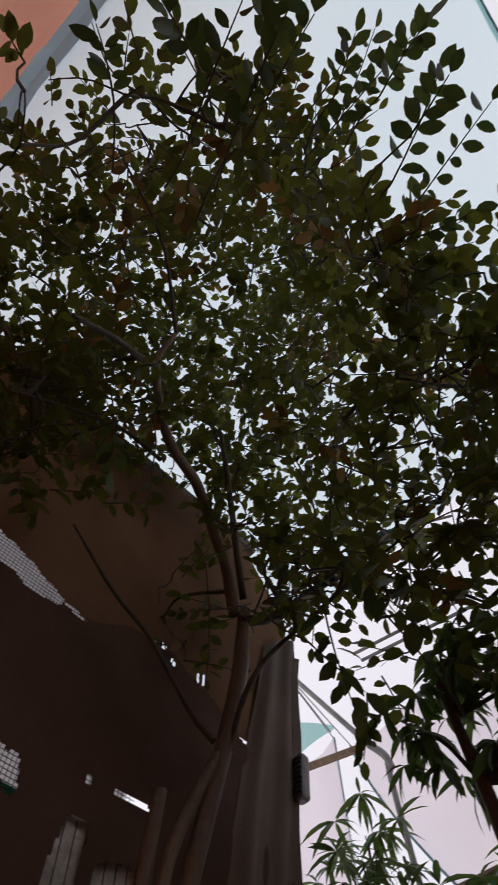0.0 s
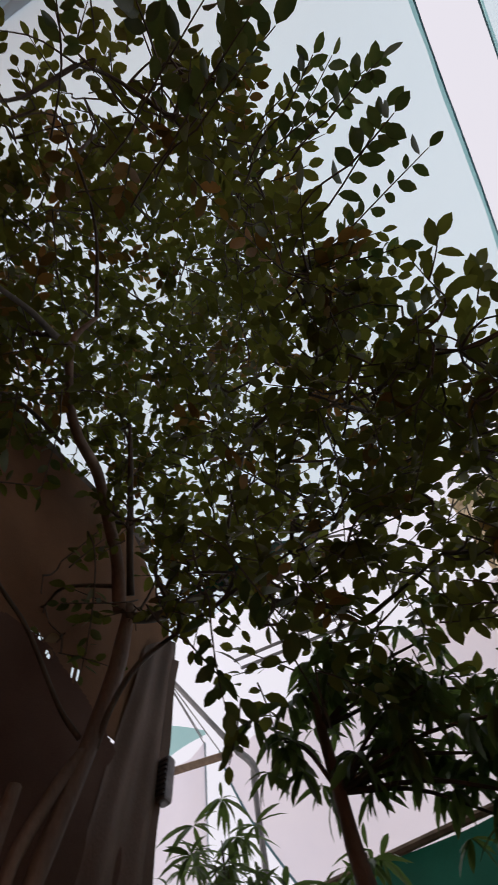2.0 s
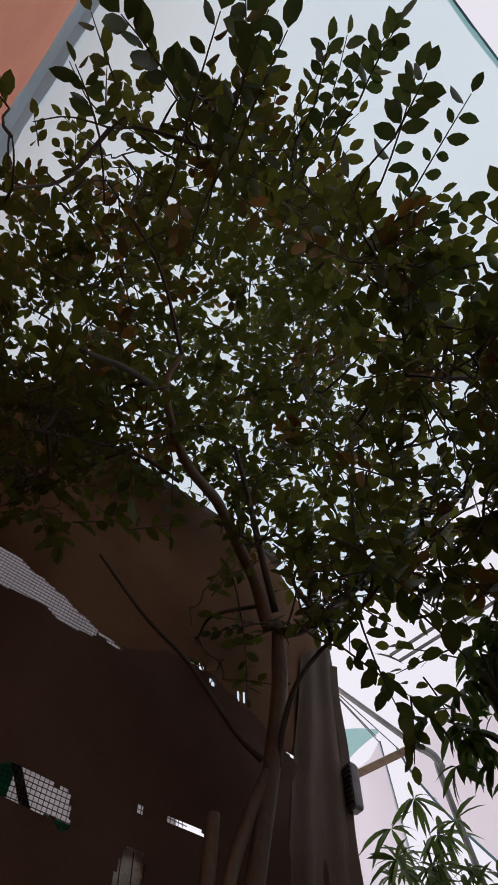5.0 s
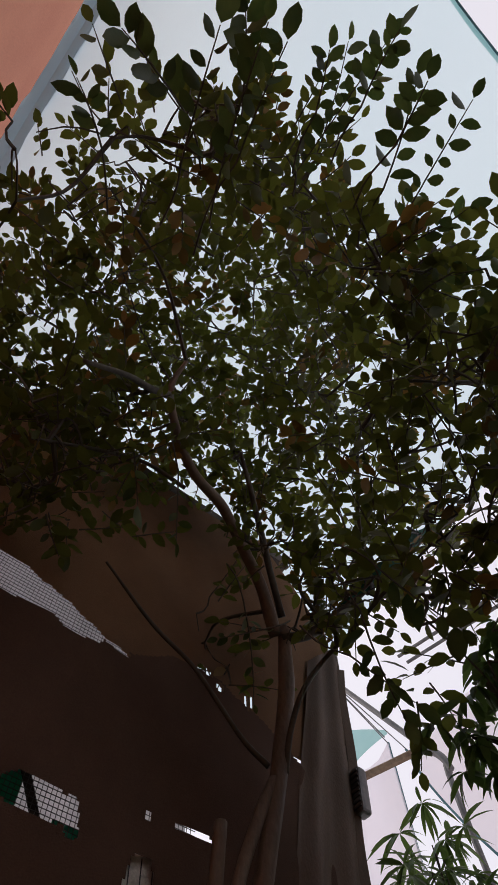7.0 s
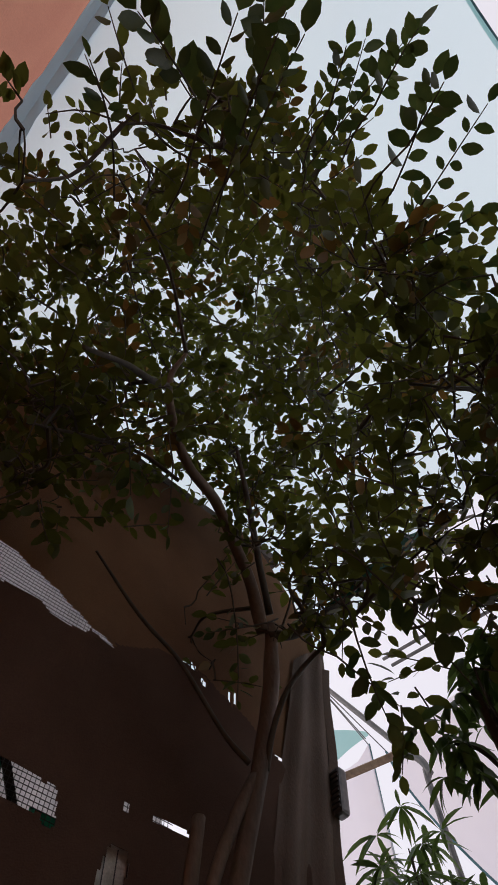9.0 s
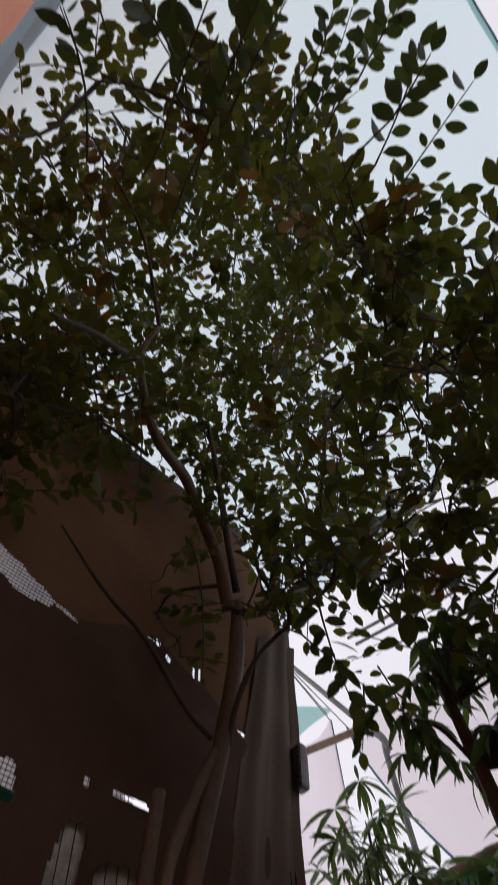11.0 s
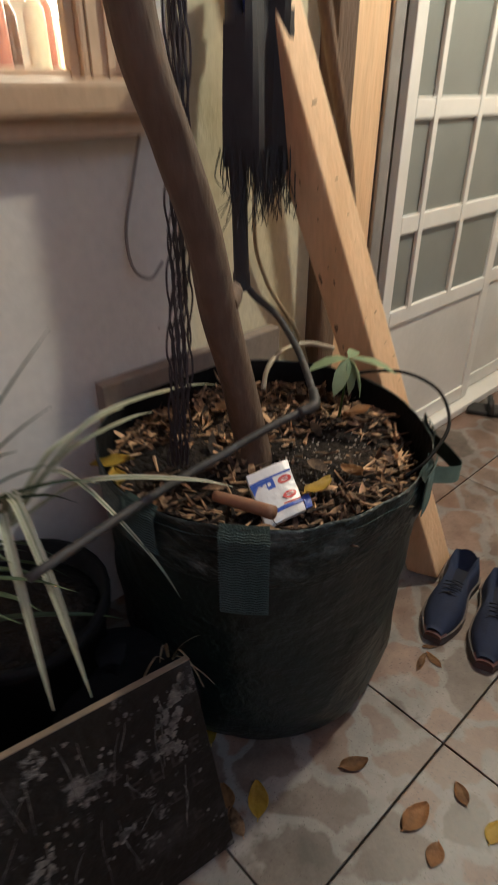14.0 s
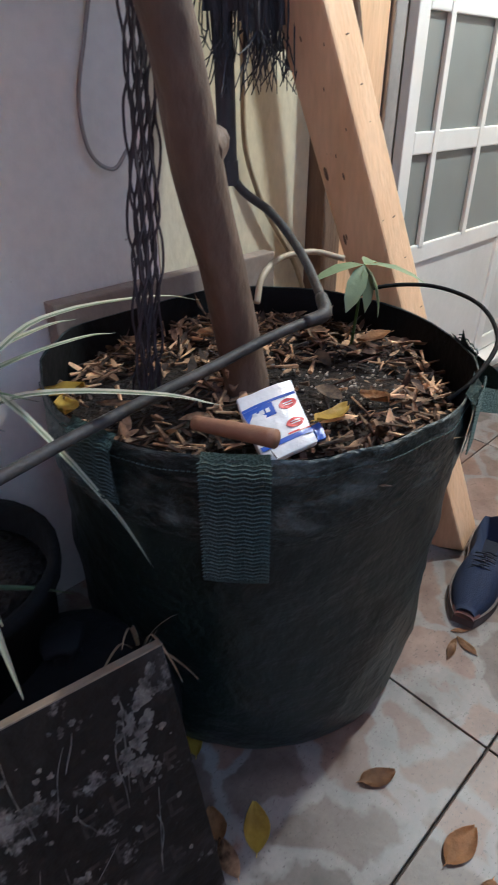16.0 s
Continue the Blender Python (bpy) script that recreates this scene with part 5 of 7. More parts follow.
def mulch():
    rng = np.random.default_rng(3)
    lv = Leaves()
    chips = bmesh.new()
    for k in range(1850):
        r, a = 0.304 * math.sqrt(rng.random()), rng.uniform(0, 2 * math.pi)
        x, y = POT[0] + r * math.cos(a), POT[1] + r * math.sin(a)
        if rng.random() < 0.93 and (y > POT[1] + 0.28 or (x - 2.40) ** 2 * 0.7 + (y - 2.14) ** 2 * 1.5 < 0.0135 or (x - 2.16) ** 2 + (y - 2.32) ** 2 < 0.007):
            continue
        if rng.random() < 0.4 and (x - 2.22) ** 2 + (y - 2.17) ** 2 < 0.012:
            continue
        z = 0.545 + 0.018 * noise.noise(Vector((x * 7, y * 7, 0))) + 0.03 * (1 - r / 0.314) + rng.uniform(0.0, 0.014)
        d = Vector((rng.normal(), rng.normal(), rng.normal() * 0.22)).normalized()
        if k % 2:
            ln = rng.uniform(0.007, 0.036) if k % 5 else rng.uniform(0.03, 0.055)
            lv.blade(Vector((x, y, z)), d, (Vector((0, 0, 1)) + rand_dir(rng) * 0.5).normalized(), ln, ln * rng.uniform(0.12, 0.6), rng.uniform(-0.7, 0.8), rng.uniform(-0.3, 0.9))
        else:
            ln = rng.uniform(0.015, 0.06)
            tube([Vector((x, y, z)) - d * ln / 2, Vector((x, y, z)) + d * ln / 2], [rng.uniform(0.0015, 0.005), 0.0015], 5, 2, chips)
    ob = new("mulch", lv.mesh("mulch", M["chip"]))
    tagged(ob, "loose dry leaf litter and bark chips on the soil", "mulch", "", "stuff")
    tagged(part("bark_chips", chips, M["chip"]), "brown bark chips and broken twigs on the soil", "mulch", "", "stuff")
    perl = bmesh.new()
    for k in range(220):
        a, r = rng.uniform(0, 6.3), 0.15 * math.sqrt(rng.random())
        x, y = 2.40 + r * math.cos(a), 2.15 + r * math.sin(a) * 0.8
        s = rng.uniform(0.0007, 0.0026)
        zz = 0.540 + 0.018 * noise.noise(Vector((x * 7, y * 7, 0))) + 0.008 * noise.noise(Vector((x * 22, y * 22, 2))) + 0.03 * (1 - math.hypot(x - POT[0], y - POT[1]) / 0.314)
        box(x - s, y - s * 0.7, zz - 0.001, x + s, y + s * 0.7, zz + 1.2 * s, 0, perl)
    tagged(part("perlite", perl, M["perlite"]), "white perlite crumbs in the soil", "soil", "", "stuff")


mulch()


def flat_leaf(name, at, rz, length, width, material, label, curl=0.25, tilt=0, group="fallen leaves"):
    """A dry leaf: smooth oval outline, raised wavy margins, a midrib and a short stalk."""
    bm = bmesh.new()
    seed = at[0] * 37 + at[1] * 91
    fold = curl * (0.5 + 1.6 * abs(noise.noise(Vector((seed, 0, 0)))))
    grid = []
    for i in range(15):
        u = i / 14
        half = width * 0.5 * math.sin(math.pi * min(1, u * 0.96 + 0.02)) ** 0.75 * (1.12 - 0.3 * u)
        mid = 0.09 * length * math.sin(u * 3 + seed) * 0.4
        row = []
        for j in range(9):
            q = j / 4 - 1
            wave = 0.05 * noise.noise(Vector((u * 4, q * 2, seed)))
            z = length * (fold * 0.30 * q * q * (width / length) * 1.4 + 0.5 * fold * (u - 0.5) ** 2 * (1 + 0.4 * q) + wave * abs(q) + 0.012 * (j == 4))
            row.append(bm.verts.new(((u - 0.5) * length, mid + half * q * (1 - 0.12 * fold), z)))
        grid.append(row)
    for r0, r1 in zip(grid, grid[1:]):
        for j in range(8):
            bm.faces.new((r0[j], r0[j + 1], r1[j + 1], r1[j]))
    low = min(v.co.z for v in bm.verts)
    for v in bm.verts:
        v.co.z -= low
    bmesh.ops.solidify(bm, geom=bm.faces[:], thickness=0.0006)
    end = grid[0][4].co
    tube([(end.x, end.y, end.z), (end.x - length * 0.1, end.y + length * 0.02, end.z + 0.001)], [0.0009, 0.0007], 5, 3, bm)
    ob = part(name, bm, material, smooth=True)
    ob.matrix_world = pose(*at, 0, tilt, rz)
    return tagged(ob, label, "leaf", group)


for x, y, rz, ln, w, mt, lb in (
        (2.246, 1.872, -25, 0.062, 0.034, "dry_leaf", "curled dry brown leaf on the tiles"), (2.249, 1.727, 0, 0.074, 0.042, "dry_leaf", "folded orange dry leaf on the tiles"),
        (2.052, 1.958, 50, 0.072, 0.042, "yellow_leaf", "oval yellow leaf fallen on the tiles"), (2.010, 2.003, 60, 0.052, 0.038, "dry_leaf", "pale brown leaf fallen on the tiles"),
        (1.995, 1.956, 75, 0.06, 0.03, "chip", "dry tan leaf beside the stained panel"), (2.074, 2.130, 60, 0.06, 0.036, "yellow_leaf", "greenish yellow leaf against the bag"),
        (2.565, 1.917, 10, 0.055, 0.018, "dry_leaf", "narrow dry leaf by the shoes"), (2.592, 1.901, 70, 0.05, 0.022, "dry_leaf", "dry leaf scrap by the shoes"),
        (2.218, 1.667, 200, 0.046, 0.034, "dry_leaf", "small brown leaf on the tiles"), (2.332, 1.611, 10, 0.05, 0.03, "yellow_leaf", "yellow leaf on the tiles"),
        (2.351, 1.690, 60, 0.045, 0.03, "dry_leaf", "brown leaf on the tiles"), (2.615, 1.93, 140, 0.034, 0.012, "dry_leaf", "tiny dry leaf scrap on the tiles")):
    flat_leaf("fallen_leaf", (x, y, 0.0008), rz, ln, w, M[mt], lb)
for x, y, z, rz, ln, w, mt, lb in (
        (2.041, 2.321, 0.593, 60, 0.066, 0.039, "yellow_leaf", "bright yellow leaf on the mulch"),
        (2.064, 2.378, 0.588, 140, 0.077, 0.044, "yellow_leaf", "yellow curled leaf on the mulch"),
        (2.295, 2.059, 0.588, 10, 0.083, 0.033, "yellow_leaf", "greenish leaf lying at the bag's hem"),
        (2.377, 2.048, 0.588, 80, 0.055, 0.039, "dry_leaf", "curled orange leaf on the mulch"),
        (2.360, 2.396, 0.598, 30, 0.066, 0.033, "dry_leaf", "brown leaf behind the trunk"),
        (2.258, 2.453, 0.593, 100, 0.077, 0.044, "chip", "pale dry leaf behind the trunk"),
        (2.098, 2.282, 0.593, 120, 0.066, 0.022, "chip", "tan dry leaf on the mulch"),
        (2.531, 2.282, 0.588, 60, 0.088, 0.044, "chip", "large brown leaf on the mulch"),
        (2.577, 2.190, 0.588, 150, 0.066, 0.039, "dry_leaf", "brown leaf on the mulch"),):
    flat_leaf("litter_leaf", (x, y, z - 0.012), rz, ln, w, M[mt], lb, 0.4, 8, "leaves on the soil")


def packet():
    t = thing("foil_packet", "crumpled white and blue printed packet lying on the soil", "packet")
    m = pose(2.218, 2.088, 0.584, 24, -4, -22) @ Matrix.Scale(0.86, 4)

    def crumple(bm, lift=0.0):
        """Bends and dents the flattened carton and puts it in its place."""
        bmesh.ops.subdivide_edges(bm, edges=bm.edges[:], cuts=3, use_grid_fill=True)
        for v in bm.verts:
            x, y, z = v.co
            z *= 1 - 0.35 * max(0, y / 0.06)
            z += 0.004 * noise.noise(Vector((x * 34, y * 34, 1.0))) + 0.0016 * noise.noise(Vector((x * 95, y * 95, 4.0))) - 1.6 * x * x + 0.010 * max(0, y / 0.06) ** 2
            v.co = Vector((x + 0.12 * y * (x > 0) * 0.5 + 0.003 * noise.noise(Vector((y * 40, 3.0, 0))), y + 0.14 * x, z + lift))
        bmesh.ops.transform(bm, matrix=m, verts=bm.verts)
        return bm

    p = part("packet", crumple(box(-0.048, -0.06, -0.006, 0.048, 0.06, 0.006, 0.003)), M["packet_white"], t, smooth=True)

    def flat(name, x0, y0, x1, y1, material, label=""):
        return part(name, crumple(box(x0, y0, 0.0062, x1, y1, 0.0066, 0.0), 0.0008), material, t, label)

    flat("printed_band", -0.046, 0.012, 0.002, 0.034, M["packet_blue"])
    flat("printed_band", -0.046, 0.0345, 0.046, 0.0385, M["packet_blue"])
    flat("printed_band", -0.046, -0.040, 0.046, -0.032, M["packet_blue"])
    flat("printed_band", 0.006, -0.0305, 0.046, -0.028, M["packet_red"])
    for x in (-0.034, -0.022, -0.012):
        part("print_mark", crumple(box(x, 0.019, 0.0070, x + 0.007, 0.026, 0.0073), 0.0012), M["packet_white"], t)
    for y in (0.022, -0.014):
        b = lathe([(0.016, 0.0), (0.016, 0.0006), (0.0005, 0.0006)], 20)
        bmesh.ops.transform(b, matrix=pose(0.026, y, 0.0066) @ Matrix.Diagonal((1, 0.52, 1, 1)), verts=b.verts)
        part("printed_oval", crumple(b, 0.0009), M["packet_red"], t)
        for dy in (-0.0025, 0.0012):
            part("print_mark", crumple(box(0.018, y + dy, 0.0078, 0.034, y + dy + 0.0016, 0.008), 0.0012), M["packet_white"], t)
    part("crimped_end", crumple(box(0.0495, -0.056, -0.003, 0.066, -0.026, 0.003, 0.001)), M["packet_blue"], t, "shiny crimped blue end")
    return t


packet()


def cut_stick():
    bm = tube([(2.123, 2.141, 0.600), (2.138, 2.085, 0.606), (2.151, 2.029, 0.612)], [0.010, 0.0115, 0.012], 12, 12, wobble=0.08)
    return tagged(part("cut_stick", bm, M["cut_wood"], smooth=True), "short cut piece of reddish branch on the packet", "stick")


cut_stick()


def water_pipe():
    t = thing("water_pipe", "dark plastic water pipe coming down the wall into the bag", "pipe")
    part("riser", tube([(2.500, 2.53, 2.42), (2.503, 2.52, 1.94), (2.503, 2.51, 1.70), (2.498, 2.50, 1.457), (2.485, 2.48, 1.236), (2.475, 2.46, 1.0), (2.478, 2.458, 0.83)], [0.017, 0.017], 10, 40), M["dark_pipe"], t, smooth=True)
    part("bend", tube([(2.478, 2.458, 0.835), (2.490, 2.43, 0.802), (2.492, 2.36, 0.772), (2.455, 2.26, 0.728), (2.398, 2.165, 0.684)], [0.0075, 0.0075], 10, 30), M["grey_pipe"], t, smooth=True)
    part("elbow", tube([(2.408, 2.180, 0.690), (2.382, 2.151, 0.677), (2.345, 2.157, 0.671)], [0.0095, 0.011, 0.0095], 10, 12), M["grey_pipe"], t, smooth=True)
    part("lateral", tube([(2.375, 2.152, 0.675), (2.29, 2.168, 0.662), (2.18, 2.180, 0.642), (2.09, 2.183, 0.632), (1.97, 2.178, 0.622), (1.80, 2.16, 0.61)], [0.0075, 0.0075], 10, 34), M["grey_pipe"], t, smooth=True)
    part("collar", tube([(2.478, 2.459, 0.850), (2.479, 2.457, 0.812)], [0.019, 0.019], 10), M["dark_pipe"], t)
    v = part("valve", lathe([(0.02, -0.055), (0.034, -0.045), (0.036, 0.0), (0.034, 0.045), (0.02, 0.055)], 14, m=pose(2.503, 2.512, 1.873)), M["dark_pipe"], t, "black gate valve", True)
    part("valve_wing", tube([(2.448, 2.505, 1.873), (2.556, 2.505, 1.873)], [0.018, 0.018], 8), M["dark_pipe"], v)
    part("valve_handle", tube([(2.555, 2.472, 1.845), (2.567, 2.466, 1.873), (2.555, 2.462, 1.912)], [0.01, 0.016, 0.01], 8), M["red"], v, "red valve handle", True)
    part("tee", tube([(2.385, 2.52, 1.522), (2.59, 2.525, 1.532), (2.72, 2.545, 1.527)], [0.018, 0.02, 0.016], 10), M["brass"], t, "brownish side pipe")
    part("coupling", lathe([(0.026, -0.022), (0.031, -0.01), (0.031, 0.012), (0.026, 0.022)], 14, m=pose(2.404, 2.445, 1.544, 90, 0, 40)), M["white_pvc"], t, "pale round coupling", True)
    part("stub_pipe", tube([(2.404, 2.455, 1.544), (2.435, 2.52, 1.530)], [0.012, 0.012], 8), M["brass"], t)
    part("flange", tube([(2.39, 2.49, 1.487), (2.54, 2.49, 1.497)], [0.014, 0.014], 8), M["dark_pipe"], t)
    return t


water_pipe()


# cable colour greyed towards the wall to carry the wire's soft shadow
M["wall_cable"] = mat("shadow_grey_cable", (0.34, 0.31, 0.28), (0.26, 0.24, 0.22), 0.6, 9, 90, 0.1, grain=0.1)


def tubes(name, pts, r, material, label, category="cable", n=None, sides=7):
    return tagged(part(name, tube(pts, [r, r], sides, n or 8 * len(pts)), material, smooth=True), label, category)


tubes("conduit", [(2.03, 2.24, 2.02), (2.10, 2.20, 2.06), (2.20, 2.165, 2.17), (2.352, 2.16, 2.30), (2.46, 2.19, 2.43), (2.62, 2.26, 2.50)], 0.015, M["grey_pipe"], "grey conduit slanting up to the deck edge", "pipe")
tubes("wire", [(2.836, 2.5, 2.52), (2.827, 2.5, 2.27), (2.734, 2.5, 1.99), (2.724, 2.5, 1.80), (2.673, 2.5, 1.623), (2.600, 2.5, 1.55)], 0.005, M["black_plastic"], "black wire hanging down the wall")
tubes("cord", [(2.64, 2.148, 2.300), (2.701, 2.25, 2.099), (2.750, 2.36, 1.923), (2.746, 2.45, 1.746), (2.60, 2.47, 1.48), (2.544, 2.46, 1.413)], 0.0035, M["pale_rod"], "thin cord hanging from the beam")
tubes("cord_tail", [(2.64, 2.150, 2.290), (2.648, 2.140, 2.33), (2.662, 2.13, 2.365)], 0.007, M["pale_rod"], "pale cord knotted round the slat at the beam", "cord")
tubes("cord", [(2.52, 2.25, 2.44), (2.66, 2.2, 2.34), (2.80, 2.21, 2.38)], 0.003, M["black_plastic"], "thin black cord tied to the beam")
tubes("wire", [(2.94, 2.53, 3.5), (2.935, 2.5, 3.1), (2.90, 2.48, 2.8), (2.86, 2.42, 2.45), (2.83, 2.42, 2.32)], 0.004, M["black_plastic"], "black wire hanging at the sheet's edge")
tubes("wire", [(2.98, 2.53, 3.4), (2.965, 2.5, 3.0), (2.93, 2.47, 2.75), (2.90, 2.42, 2.5)], 0.0035, M["black_plastic"], "loose wire hanging at the sheet's edge")
tubes("wire", [(2.93, 2.52, 3.2), (2.92, 2.48, 2.9), (2.88, 2.44, 2.62), (2.80, 2.36, 2.42), (2.74, 2.34, 2.2)], 0.004, M["pale_rod"], "pale wire hanging at the sheet's edge")
tubes("wall_wire", [(2.34, 2.58, 1.15), (2.304, 2.585, 1.029), (2.279, 2.585, 0.94), (2.288, 2.585, 0.867), (2.328, 2.585, 0.839), (2.36, 2.58, 0.87)], 0.0034, M["wall_cable"], "cable looping down the wall below the window, greyed like its soft shadow")
tubes("hose", [(2.630, 2.58, 1.08), (2.633, 2.58, 1.008), (2.637, 2.58, 0.867), (2.67, 2.58, 0.78), (2.706, 2.58, 0.721), (2.798, 2.575, 0.595), (2.85, 2.56, 0.45)], 0.006, M["pale_rod"], "thin olive hose down the wall", "hose")
tubes("hose", [(2.383, 2.291, 0.66), (2.41, 2.305, 0.695), (2.47, 2.32, 0.712), (2.54, 2.31, 0.712), (2.58, 2.27, 0.700)], 0.0055, M["pale_rod"], "pale plastic hose arched over the soil", "hose")
tubes("wire_arc", [(2.53, 2.225, 0.63), (2.583, 2.207, 0.660), (2.653, 2.138, 0.665), (2.650, 2.045, 0.655), (2.56, 1.965, 0.640), (2.46, 1.945, 0.615), (2.42, 1.96, 0.59)], 0.0035, M["black_plastic"], "black wire arched over the bag's hem", "wire")


def seedling():
    t = thing("seedling", "young plant with pointed pale green leaves in the bag", "plant")
    part("stem", tube([(2.545, 2.215, 0.555), (2.552, 2.212, 0.64), (2.548, 2.205, 0.708)], [0.003, 0.0025, 0.002], 6), M["mango"], t)
    top = Vector((2.548, 2.205, 0.708))
    for dx, dy, dz, ln in ((0.5, -0.85, 0.10, 0.10), (-0.75, -0.3, -0.45, 0.085), (-0.3, -0.6, -0.7, 0.075), (0.25, -0.7, -0.85, 0.085), (0.6, 0.2, 0.1, 0.07), (-0.8, 0.5, 0.05, 0.09), (0.4, -0.45, -0.75, 0.09)):
        lv = Leaves()
        d = Vector((dx, dy, dz)).normalized()
        lv.blade(top, d, Vector((0.2, -0.2, 1)), ln, ln * 0.38, 0.35, 0.15)
        ob = new("leaf", lv.mesh("leaf", M["seedling"]))
        ob.parent = t
    return t


M["seedling"] = mat("pale_green_leaf", (0.24, 0.32, 0.17), (0.30, 0.37, 0.20), 0.5, 12, 90, 0.15, grain=0.1, transl=0.2)
seedling()


def net_bundle():
    rng = np.random.default_rng(11)
    t = thing("net_bundle", "bundle of dark garden netting hanging beside the trunk", "netting")
    for layer in range(3):
        for s in range(6):
            ph, oy = rng.uniform(-0.12, 0.12), (layer - 1) * 0.011
            pts = []
            for k in range(60):
                u = k / 59
                z = 1.86 - 1.28 * u
                cx = 2.188 + 0.012 * math.sin(u * 3) - 0.036 * max(0, u - 0.5) / 0.5
                spread = 0.55 + 0.45 * min(1, u * 1.5) + 0.1 * math.sin(u * 9 + layer)
                w = 2 * math.pi * (z / 0.115 + 0.5 * (s % 2) + 0.33 * layer) + ph
                zig = max(-0.75, min(0.75, 1.25 * math.sin(w))) * 0.0062
                pts.append((cx + ((s - 2.5) * 0.0054 + zig * 0.8) * spread, 2.275 + 0.01 * u + oy * spread + 0.002 * math.cos(w * 0.5), z))
            part("cord", tube(pts, [0.0017, 0.0017], 4, 150), M["net"], t)
    part("tie", tube([(2.05, 2.22, 1.86), (2.09, 2.185, 1.80), (2.14, 2.23, 1.84), (2.185, 2.27, 1.86)], [0.012, 0.016, 0.012], 8), M["net"], t, "dark cord tie round the trunk")
    return t


net_bundle()


def frayed_cloth():
    rng = np.random.default_rng(5)
    t = thing("frayed_cloth", "frayed black net cloth hanging on the pipe", "cloth")
    shp = lambda x, z: (x, 2.45 - 0.035 * math.cos((x - 2.525) * 16) + 0.012 * math.sin(x * 60 + z * 6), z)
    part("cloth", sheet(2.432, 2.62, 1.02, 1.40, 0.012, shp, lambda x, z: z > 1.40 - abs(x - 2.51) * 1.6 or z < 1.045 + 0.03 * noise.noise(Vector((x * 40, 0, 0)))), M["bristle"], t)
    fr = bmesh.new()
    for k in range(150):
        x = rng.uniform(2.432, 2.625)
        y = shp(x, 1.06)[1] + rng.uniform(-0.01, 0.01)
        ln = rng.uniform(0.03, 0.12)
        tube([(x, y, 1.09), (x + rng.normal() * 0.008, y + rng.normal() * 0.006, 1.06 - ln * 0.5), (x + rng.normal() * 0.014, y + rng.normal() * 0.01, 1.06 - ln)], [0.0018, 0.001], 3, 5, fr)
    ob = part("fringe", fr, M["bristle"], t)
    ob["kind"] = "stuff"
    return t


frayed_cloth()


def leaning_beam():
    t = thing("leaning_beam", "knotty pine timber leaning against the wall behind the bag", "timber")
    a, b = Vector((2.868, 2.085, 0.0)), Vector((2.545, 2.500, 1.40))
    d = b - a
    zc = d.normalized()
    xc = (Vector((1, 0.12, 0)) - zc * zc.dot(Vector((1, 0.12, 0)))).normalized()
    yc = zc.cross(xc)
    m = Matrix(((xc.x, yc.x, zc.x, a.x), (xc.y, yc.y, zc.y, a.y), (xc.z, yc.z, zc.z, a.z), (0, 0, 0, 1)))
    bm = box(-0.046, -0.046, 0.012, 0.046, 0.046, d.length, 0.006)
    bmesh.ops.subdivide_edges(bm, edges=[e for e in bm.edges if e.calc_length() > 0.5], cuts=8)
    for v in bm.verts:
        v.co += Vector((1, 1, 0)) * 0.002 * noise.noise(v.co * 5)
    bmesh.ops.transform(bm, matrix=m, verts=bm.verts)
    beam = part("beam", bm, M["timber"], t)
    kn = bmesh.new()
    rng = np.random.default_rng(2)
    for k in range(34):
        side = k % 2
        z, o = rng.uniform(0.3, 1.25), rng.uniform(-0.035, 0.035)
        s = rng.uniform(0.0008, 0.0022) if k % 5 else rng.uniform(0.003, 0.0045)
        mm = m @ (pose(-0.0462, o, z, 0, 90, 0) if side else pose(o, -0.0462, z, 90, 0, 0))
        lathe([(s, -0.001), (s * 0.9, 0.0006), (0.0004, 0.0008)], 8, kn, mm @ Matrix.Diagonal((3.2, 0.8, 1, 1)))
    part("knot", kn, M["old_wood"], beam, "dark knots in the pine")
    tp = box(-0.049, -0.049, d.length - 0.085, 0.049, 0.049, d.length - 0.045, 0.004)
    bmesh.ops.transform(tp, matrix=m, verts=tp.verts)
    part("tape", tp, M["blue_tape"], t, "blue tape wound near the top")
    return t


leaning_beam()
tubes("thin_pole", [(2.674, 2.5, 1.555), (2.774, 2.5, 1.285), (2.887, 2.49, 0.906), (2.99, 2.47, 0.02)], 0.016, M["old_wood"], "weathered wooden stick leaning by the door post", "stick")
tagged(part("wall_board", box(2.160, 2.550, 0.005, 2.70, 2.585, 0.646, 0.004), M["board"]), "faded brown board standing against the wall", "board")


